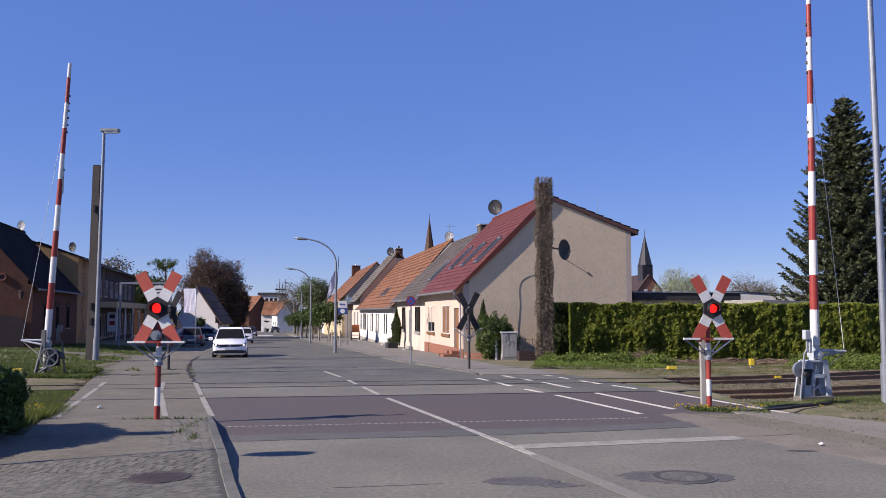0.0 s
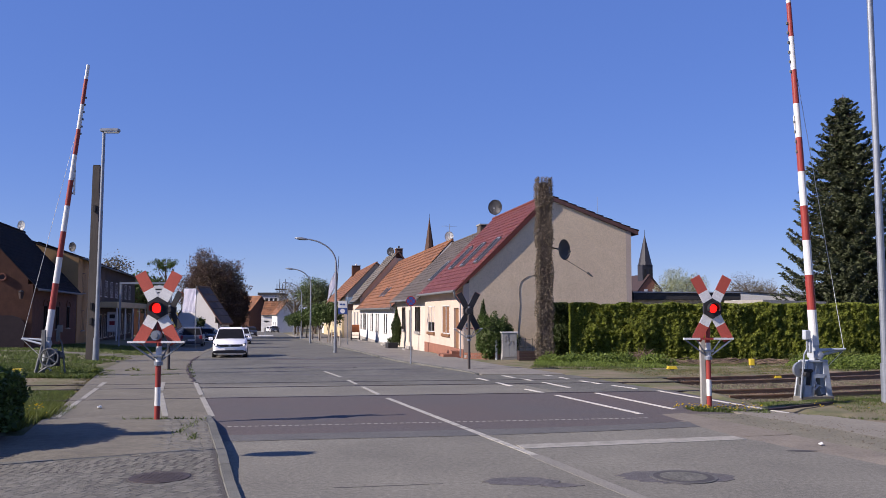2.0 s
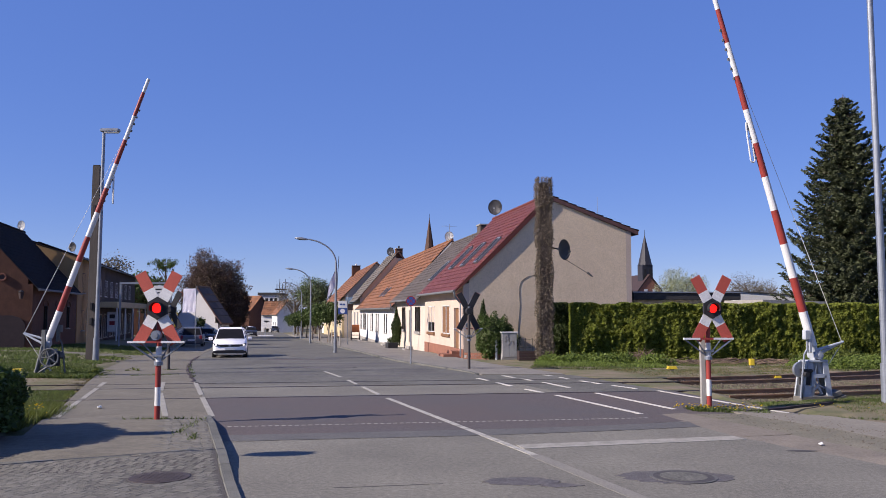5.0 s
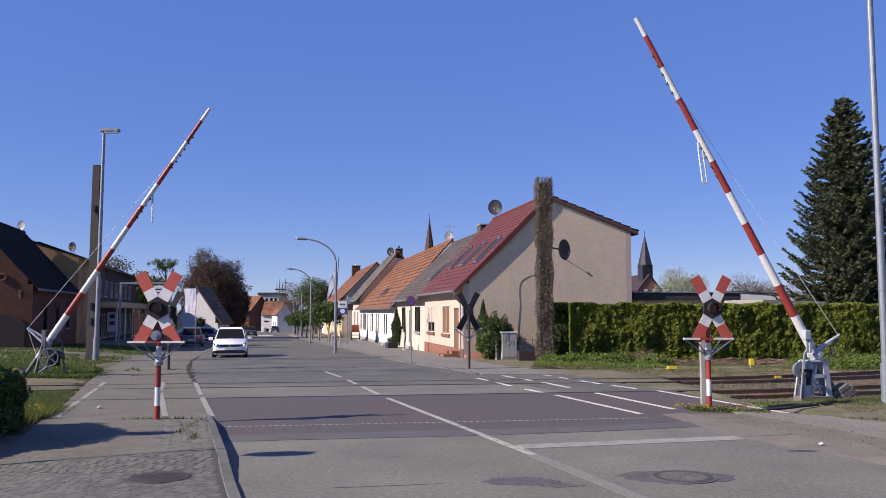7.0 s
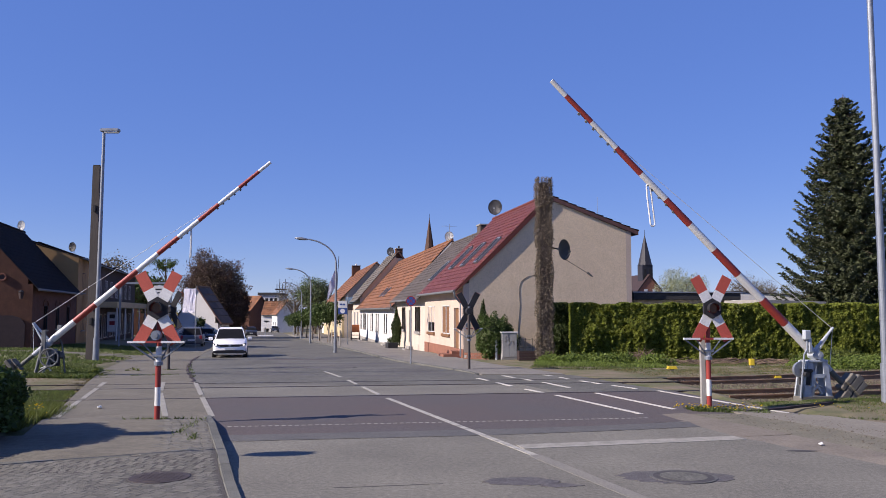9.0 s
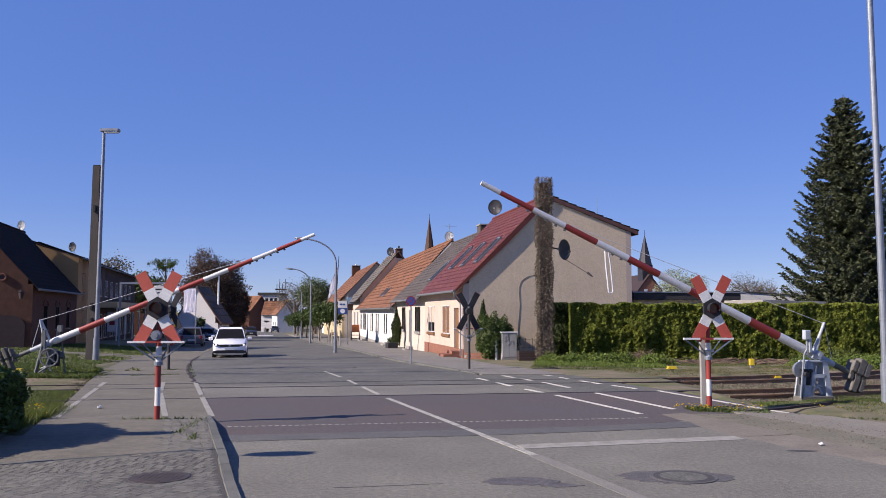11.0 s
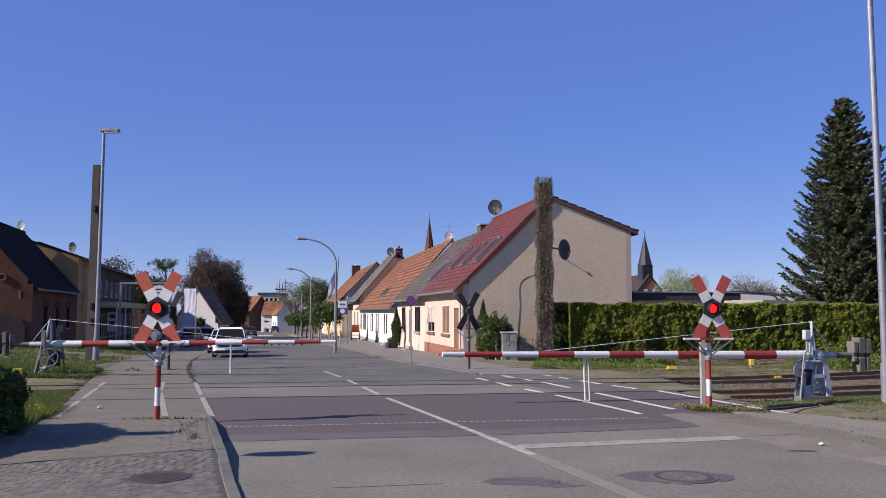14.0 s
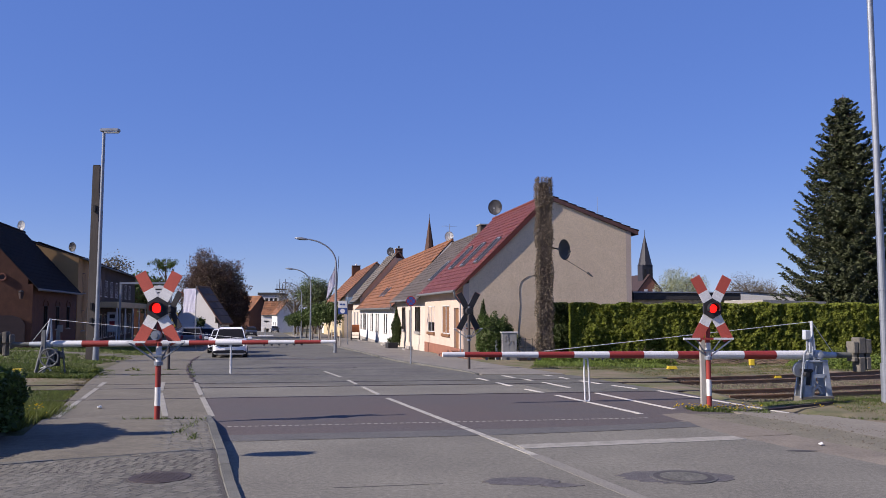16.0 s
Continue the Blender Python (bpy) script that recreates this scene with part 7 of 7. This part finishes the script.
for z in (1.9, 2.2, 2.45):
    bm = B()
    box(bm, -0.15, 0.15, -0.04, -0.03, z, z + 0.06)
    part("dark_bar", bm, dark_paint, t)

# banner of cloth in strips on a slim pole
BANNER = []
t = thing("banner_flag", pose(-18.05, 60.0, ground_height(-18.05, 60), 0, 0, -32), "white and lavender banner hanging from a slim pole", "flag")
bm = B()
tube(bm, (0, 0, -0.3), (0, 0, 4.65), 0.035, 0.025, seg=8)
tube(bm, (0, 0, 4.5), (-1.33, 0, 4.5), 0.018, seg=6)
part("pole", bm, galv, t)
for i in range(4):
    bm = B()
    w = 0.32
    rows = 8
    vs = []
    for j in range(rows + 1):
        z = -1.75 * j / rows
        yy = 0.03 * math.sin(j * 0.9 + i * 1.3)
        vs.append([bm.verts.new((0.02, yy, z)), bm.verts.new((-w / 2, yy + 0.03 * math.sin(i * 2.0 + j * 0.5), z)), bm.verts.new((-w - 0.01, 0.03 * math.sin(j * 0.9 + (i + 1) * 1.3), z))])
    for a, b in zip(vs, vs[1:]):
        for q in range(2):
            bm.faces.new((a[q], a[q + 1], b[q + 1], b[q]))
    bmesh.ops.solidify(bm, geom=bm.faces[:], thickness=0.008)
    s = part("cloth_strip", bm, cloth_white, t)
    s.matrix_basis = pose(-0.02 - 0.32 * i, 0, 4.47)
    BANNER.append((s, -0.02 - 0.32 * i, 4.47, 0.25 * i))
t = thing("flag", pose(-7.2, 54.0, ground_z(54), 0, 0, 0), "pale flag hanging from a leaning dark pole", "flag")
bm = B()
tube(bm, (0, 0, -0.2), (0.32, 0, 6.2), 0.03, 0.02, seg=8)
part("pole", bm, dark_paint, t)
bm = B()
vs = []
for j in range(9):
    z = 5.6 - 1.25 * j / 8
    vs.append([bm.verts.new((0.2 - k * (0.12 + 0.05 * j / 8) + 0.0, 0.06 * math.sin(k * 1.4 + j * 0.3), z - k * 0.28)) for k in range(5)])
for a, b in zip(vs, vs[1:]):
    for q in range(4):
        bm.faces.new((a[q], a[q + 1], b[q + 1], b[q]))
bmesh.ops.solidify(bm, geom=bm.faces[:], thickness=0.008)
cloth = part("cloth_strip", bm, cloth_white, t, smooth=True)
BANNER.append((cloth, 0.0, 0.0, 2.2))

# shop signs and goods on the far pavement
t = thing("shop_sign", pose(-8.55, 70.0, ground_z(70) + 0.06, 0, 0, 4), "white and blue shop sign with a white emblem on a pole", "sign")
bm = B()
tube(bm, (0.42, 0.0, -0.2), (0.42, 0.0, 4.2), 0.04, seg=8)
part("pole", bm, galv, t)
for z0, z1, mm, nm in ((3.1, 3.68, white_paint, "upper_panel"), (2.55, 3.09, blue_paint, "lower_panel")):
    bm = B()
    box(bm, -0.36, 0.38, -0.06, 0.06, z0, z1, bevel=0.012)
    part(nm, bm, mm, t)
for x0, x1 in ((-0.26, -0.02), (0.02, 0.2)):
    bm = B()
    box(bm, x0, x1, -0.072, -0.06, 3.32, 3.46)
    part("dark_bar", bm, blue_paint, t)
bm = B()
disc(bm, (0.0, -0.066, 2.82), (0, 1, 0), 0.2, 0.012, 20)
part("emblem", bm, white_paint, t)
t = thing("shop_sign", ROW @ pose(-0.5, 66.0, 0), "light blue sign board over a shop door", "sign")
bm = B()
box(bm, -0.5, 0.45, -0.05, 0.05, 3.15, 4.0)
part("panel", bm, light_blue, t)
bm = B()
box(bm, -0.5, 0.45, -0.05, 0.05, 2.3, 3.1)
part("lower_panel", bm, dark_trim, t)
bm = B()
tube(bm, (0.3, 0.06, -1.5), (0.3, 0.06, 4.0), 0.04, seg=8)
part("post", bm, galv, t)
t = thing("goods_rack", ROW @ pose(-1.3, 48.0, -1.05), "orange box on a dark rack before the shop", "rack")
bm = B()
box(bm, -0.4, 0.4, -0.3, 0.3, 1.0, 1.75, bevel=0.02)
part("orange_box", bm, orange_paint, t)
for z in (0.25, 0.6, 0.95):
    bm = B()
    box(bm, -0.5, 0.5, -0.4, 0.4, z, z + 0.05)
    part("shelf", bm, dark_trim, t)
for x in (-0.45, 0.45):
    for y in (-0.35, 0.35):
        bm = B()
        tube(bm, (x, y, 0), (x, y, 1.0), 0.03, seg=6)
        part("leg", bm, dark_paint, t)
t = thing("bench", pose(right_edge(84) + 2.2, 84, ground_z(84) + 0.09, 0, 0, 80), "red-brown wooden bench on the pavement", "bench")
for k in range(3):
    bm = B()
    box(bm, -0.9, 0.9, -0.2 + 0.14 * k, -0.09 + 0.14 * k, 0.43, 0.47)
    part("slat", bm, timber, t)
for k in range(2):
    bm = B()
    box(bm, -0.9, 0.9, 0.22, 0.25, 0.58 + 0.16 * k, 0.7 + 0.16 * k)
    part("back_slat", bm, timber, t)
for x in (-0.75, 0.75):
    bm = B()
    pipe(bm, [(x, -0.18, 0), (x, -0.18, 0.43), (x, 0.2, 0.43), (x, 0.26, 0.86)], 0.025)
    tube(bm, (x, 0.2, 0), (x, 0.2, 0.43), 0.025, seg=6)
    part("leg", bm, dark_paint, t)
post0 = thing("tree_stake", pose(right_edge(66) + 0.6, 66, ground_z(66) + 0.05), "short pale wooden stake along the kerb", "stake", "stakes along the kerb")
bm = B()
tube(bm, (0, 0, -0.1), (0, 0, 1.25), 0.045, seg=8)
part("stake", bm, concrete, post0)
for k in range(14):
    yy = 72 + 5.2 * k
    copy_thing(post0, pose(right_edge(yy) + 0.6 + 0.3 * (k % 2), yy, ground_z(yy) + 0.05))
# steps, planters and a bin in front of the row
for y, w in ((12.9, 1.2), (24.8, 1.6), (45.5, 1.8)):
    t = thing("doorstep", ROW @ pose(-0.95, y, ground_z(42.4 + y)), "low worn concrete doorstep", "step")
    bm = B()
    box(bm, -0.28, 0.28, -w / 2, w / 2, -0.05, 0.14, bevel=0.015)
    part("lower_step", bm, concrete, t)
    bm = B()
    box(bm, 0.0, 0.28, -w / 2, w / 2, 0.14, 0.3, bevel=0.015)
    part("upper_step", bm, concrete, t)
t = thing("planter", ROW @ pose(-1.4, 17.5, ground_z(60) + 0.05), "dark planter box with plants before the house", "planter")
bm = B()
box(bm, -0.35, 0.35, -0.8, 0.8, 0, 0.4, bevel=0.02)
part("box", bm, dark_paint, t)
leaf_mesh("plants", clump_points((0, 0, 0.55), (0.35, 0.7, 0.25), 40, 14, 0.2, 0.3), 0.05, bush_leaf, t, kind="stuff")
# dishes and an aerial on the left and right roofs
dish(LROW @ pose(-3.9, 13.2, 8.6, 0, 0, -30), 0.36, "white satellite dish on the dark ridge", white_paint, foot=0.7)
dish(LROW @ pose(-1.0, 17.2, 7.35, 0, 0, -30), 0.36, "grey satellite dish on the ochre house", dish_grey, foot=0.7)
t = thing("roof_aerial", ROW @ pose(8.0, 1.5, 7.1), "thin rod aerial on the back roof", "aerial")
bm = B()
tube(bm, (0, 0, -0.3), (0, 0, 1.4), 0.012, seg=5)
part("rod", bm, galv, t)
t = thing("round_bush_sign", pose(-21.5, 73, ground_z(73), 0, 0, 0), "dark round clipped bush on a thin stem", "shrub")
bm = B()
tube(bm, (0, 0, -0.2), (0, 0, 1.6), 0.05, seg=8)
part("stem", bm, bark, t)
leaf_mesh("crown", clump_points((0, 0, 1.9), (0.42, 0.42, 0.42), 60, 16, 0.2, 0.3), 0.06, bush_leaf, t)
# side path over the grass
xs = steps((-34, -15.6, 0.8))
verts = [(x, 43.0 + e + 0.05 * (x + 15), ground_height(x, 43.6) + 0.05 - 0.2 * k) for x in xs for e, k in ((0, 0), (1.7, 0), (1.7, 1), (0, 1))]
faces = [(i * 4 + q, i * 4 + (q + 1) % 4, (i + 1) * 4 + (q + 1) % 4, (i + 1) * 4 + q) for i in range(len(xs) - 1) for q in range(4)]
tagged(mesh_part("side_path", verts, faces, path_asphalt), "narrow grey side path across the grass", "footpath", kind="structure")

# brick steps before the corner house, and two fittings on the brick gable
t = thing("doorstep", ROW @ pose(-0.02, 1.1, ground_z(43.5) + 0.05), "two low brick steps before the corner house", "step")
for name, x0, z0, z1 in (("lower_step", -0.95, -0.05, 0.15), ("upper_step", -0.5, 0.15, 0.31)):
    bm = B()
    box(bm, x0, 0, -0.65, 0.65, z0, z1, bevel=0.015)
    part(name, bm, plinth_red, t)
t = thing("wall_lantern", LROW @ pose(-0.55, 0, 3.0), "dark iron lantern on a bracket at the brick gable", "lamp")
bm = B()
pipe(bm, [(0, 0.0, 0.35), (0, -0.35, 0.4), (0, -0.42, 0.3)], 0.025)
tube(bm, (0, 0.0, 0.0), (0, -0.33, 0.36), 0.016, seg=6)
part("bracket", bm, dark_paint, t)
bm = B()
r = bmesh.ops.create_cone(bm, cap_ends=True, segments=6, radius1=0.11, radius2=0.17, depth=0.4)
bmesh.ops.transform(bm, matrix=Matrix.Translation((0, -0.42, 0.08)), verts=r["verts"])
part("lantern_body", bm, dark_trim, t)
bm = B()
tube(bm, (0, -0.42, 0.28), (0, -0.42, 0.4), 0.2, 0.03, seg=6)
part("lantern_roof", bm, dark_paint, t)
t = thing("wall_ornament", LROW @ pose(-1.72, 0, 4.2), "round orange clay ornament on the brick gable", "ornament")
bm = B()
for k in range(16):
    a0, a1 = math.pi * k / 8, math.pi * (k + 1) / 8
    tube(bm, (0.2 * math.cos(a0), -0.05, 0.2 * math.sin(a0)), (0.2 * math.cos(a1), -0.05, 0.2 * math.sin(a1)), 0.05, seg=6)
part("ring", bm, plinth_red, t)
bm = B()
disc(bm, (0, -0.03, 0), (0, 1, 0), 0.16, 0.05)
part("plate", bm, dark_trim, t)

# ---------------------------------------------------------------- paving blocks at the near corner
paving = bpy.data.objects["paved_corner"]


def block_mesh(name, w, d, h, bev):
    bm = B()
    box(bm, -w / 2, w / 2, -d / 2, d / 2, -h, 0, bevel=bev)
    me = bpy.data.meshes.new(name)
    bm.to_mesh(me)
    bm.free()
    me.materials.append(paver)
    return me


setts = [block_mesh("sett", w, d, 0.06, 0.003) for w, d in ((0.140, 0.118), (0.134, 0.121), (0.142, 0.116), (0.137, 0.120))]
rnd = random.Random(4)
SETT = 0
small = block_mesh("block", 0.122, 0.122, 0.06, 0.002)
loose_v, loose_f = [], []


def lean(y):
    """The path's rise at y, in degrees."""
    return math.degrees(math.atan((walk_lift(y + 0.06) - walk_lift(y - 0.06)) / 0.12))


def paving_end(x):
    """Where the laid blocks give way to the footpath."""
    return lerp_table([(-8, 10.75), (-5.95, 11.15), (-4.4, 11.5), (-3.3, 12.25)], x)


y = 6.4
row = 0
while y < 12.4:
    edge = left_edge(y) - 0.20
    x = edge - 0.085 - rnd.uniform(0, 0.05)
    wide = 1.75 + 0.12 * math.sin(row * 1.7)
    while x > edge - wide:
        me = rnd.choice(setts)
        px, py, pz = x + rnd.uniform(-0.012, 0.012), y + 0.287 * (edge - x) + rnd.uniform(-0.012, 0.012), walk_lift(y + 0.287 * (edge - x)) + 0.0032 + rnd.uniform(-0.0003, 0.0005)
        if 8.6 < py < paving_end(px) and math.hypot(px + 3.55, py - 10.45) > 0.42:
            if SETT < 300 and py > 9.3:
                o = new("sett", me)
                o.parent = paving
                o.matrix_basis = pose(px, py, pz, lean(py) + rnd.uniform(-0.15, 0.15), rnd.uniform(-0.15, 0.15), rnd.uniform(-3, 3) - 16)
                SETT += 1
            else:
                mm = pose(px, py, pz, lean(py) + rnd.uniform(-0.15, 0.15), rnd.uniform(-0.15, 0.15), rnd.uniform(-3.5, 3.5) - 16)
                b0 = len(loose_v)
                loose_v += [tuple(mm @ v.co) for v in me.vertices]
                loose_f += [tuple(b0 + i for i in p.vertices) for p in me.polygons]
        x -= 0.143
    # small blocks further from the kerb, laid aslant
    while x > edge - 6.5:
        px, py = x, y + 0.287 * (edge - x)
        if 8.6 < py < paving_end(px) and math.hypot(px + 3.55, py - 10.45) > 0.42:
            for k in (0,):
                mm = pose(px + rnd.uniform(-0.006, 0.006), py + rnd.uniform(-0.006, 0.006), walk_lift(py) + 0.0031 + rnd.uniform(-0.0003, 0.0003), lean(py) + rnd.uniform(-0.2, 0.2), rnd.uniform(-0.2, 0.2), -16 + rnd.uniform(-2, 2))
                me = small
                b0 = len(loose_v)
                loose_v += [tuple(mm @ v.co) for v in me.vertices]
                loose_f += [tuple(b0 + i for i in p.vertices) for p in me.polygons]
        x -= 0.1235
    y += 0.138
    row += 1
# a rough cobbled strip between the footpath and the kerb
y = 12.2
while y < 15.9:
    x = left_edge(y) - 0.26
    while x > left_edge(y) - 1.0 + 0.12 * math.sin(y * 9):
        mm = pose(x + rnd.uniform(-0.02, 0.02), y + rnd.uniform(-0.02, 0.02), walk_lift(y) + 0.0028 + rnd.uniform(-0.0006, 0.001), lean(y) + rnd.uniform(-0.2, 0.2), rnd.uniform(-0.2, 0.2), -16 + rnd.uniform(-10, 10))
        me = rnd.choice(setts)
        b0 = len(loose_v)
        loose_v += [tuple(mm @ v.co) for v in me.vertices]
        loose_f += [tuple(b0 + i for i in p.vertices) for p in me.polygons]
        x -= 0.148
    y += 0.145
tagged(mesh_part("small_blocks", loose_v, loose_f, paver, paving, "small grey paving blocks"), kind="stuff")
# a row of long kerb slabs across the edge of the paving
slab = block_mesh("slab", 0.98, 0.10, 0.1, 0.012)
slab.materials[0] = kerb_stone
for i in range(4):
    xa = -3.85 - i * 0.97
    ya, yb = paving_end(xa - 0.49) + 0.05, paving_end(xa + 0.49) + 0.05
    o = new("slab", slab)
    o.parent = paving
    o.matrix_basis = pose(xa, (ya + yb) / 2, walk_lift((ya + yb) / 2) + 0.006, 0, -math.degrees(math.atan((walk_lift(yb) - walk_lift(ya)) / 0.98)), math.degrees(math.atan2(yb - ya, 0.98)))

# ---------------------------------------------------------------- motion
R_ANGLE = [(0, 90.99), (0.5, 90.5), (1, 89.61), (1.5, 88.53), (2, 87.34), (2.5, 85.78), (3, 84.06), (3.5, 81.95), (4, 79.64), (4.2, 78.67),
           (6.3, 65.96), (6.5, 64.53), (7, 60.69), (7.5, 56.94), (8, 52.64), (8.5, 48.57), (9, 43.89), (9.2, 42.1),
           (11.3, 21.99), (11.5, 19.64), (12, 14.45), (12.5, 10.94), (13, 7.38), (13.5, 4.1), (13.95, 0.74), (14.3, 0.67), (16, 0.67)]
L_ANGLE = [(0, 87.42), (0.5, 86.84), (1, 86.02), (1.5, 85.0), (2, 83.77), (2.5, 82.28), (3, 80.59), (3.5, 78.65), (4, 76.46), (4.2, 75.58),
           (6.3, 62.35), (6.5, 60.96), (7, 57.24), (7.5, 53.49), (8, 49.34), (8.5, 45.18), (9, 40.46), (9.2, 38.56),
           (11.3, 19.9), (11.5, 17.82), (12, 13.16), (12.5, 9.25), (13, 5.52), (13.5, 1.94), (13.85, 0.46), (14.2, 0.33), (16, 0.34)]


def motions():
    # the broad loop drags a little on its hinge while the boom comes down
    for (boom, support, hang), table, drag in zip(BOOM, (R_ANGLE, L_ANGLE), (1.0, 0.0)):
        walk(boom, [(s, pose(0, 0, PIVOT, 0, a, 0)) for s, a in table])
        walk(support, [(s, pose(-hang, 0.0, -0.06, 0, -a - drag * (min(4.5, 2 * a) + 0.04 * a), 0)) for s, a in table])
    # the added discs slide over the glowing lenses to make the lamps blink
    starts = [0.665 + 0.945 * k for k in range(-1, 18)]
    for s, x, zc in OFF_DISCS:
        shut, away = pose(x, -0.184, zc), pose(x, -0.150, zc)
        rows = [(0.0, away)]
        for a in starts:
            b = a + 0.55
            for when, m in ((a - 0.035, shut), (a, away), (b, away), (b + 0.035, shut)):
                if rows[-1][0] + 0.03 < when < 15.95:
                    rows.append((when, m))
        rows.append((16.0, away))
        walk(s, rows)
    # the banner's strips sway in the light wind
    for s, x, z, ph in BANNER:
        walk(s, [(0.5 * k, pose(x, 0, z, 4 * math.sin(0.5 * k * 1.9 + ph), 0, 9 * math.sin(0.5 * k * 1.3 + ph))) for k in range(33)])
    # the second car rolls up behind the waiting one
    path = [(0.0, -18.85, 78), (1.0, -18.75, 77), (2.0, -18.6, 76), (3.5, -18.3, 74), (6.3, -17.6, 69.5), (9.0, -16.7, 64.5), (11.0, -15.5, 59.2), (12.0, -14.7, 55.6), (12.6, -14.05, 52.8), (13.3, -13.6, 51.0), (16.0, -13.6, 51.0)]
    walk(follower, [(s, pose(x, y, ground_z(y), 0, 0, 13.0)) for s, x, y in path])
    # a car leaves the street round the far bend
    path = [(0.0, -40.2, 197, 198), (2.0, -43.2, 206, 206), (4.0, -47.5, 210, 240), (6.0, -55, 212, 262), (8.0, -66, 213, 265), (9.0, -67, 213, 265), (16.0, -67, 213, 265)]
    walk(leaver, [(s, pose(x, y, ground_z(y), 0, 0, a)) for s, x, y, a in path])


motions()
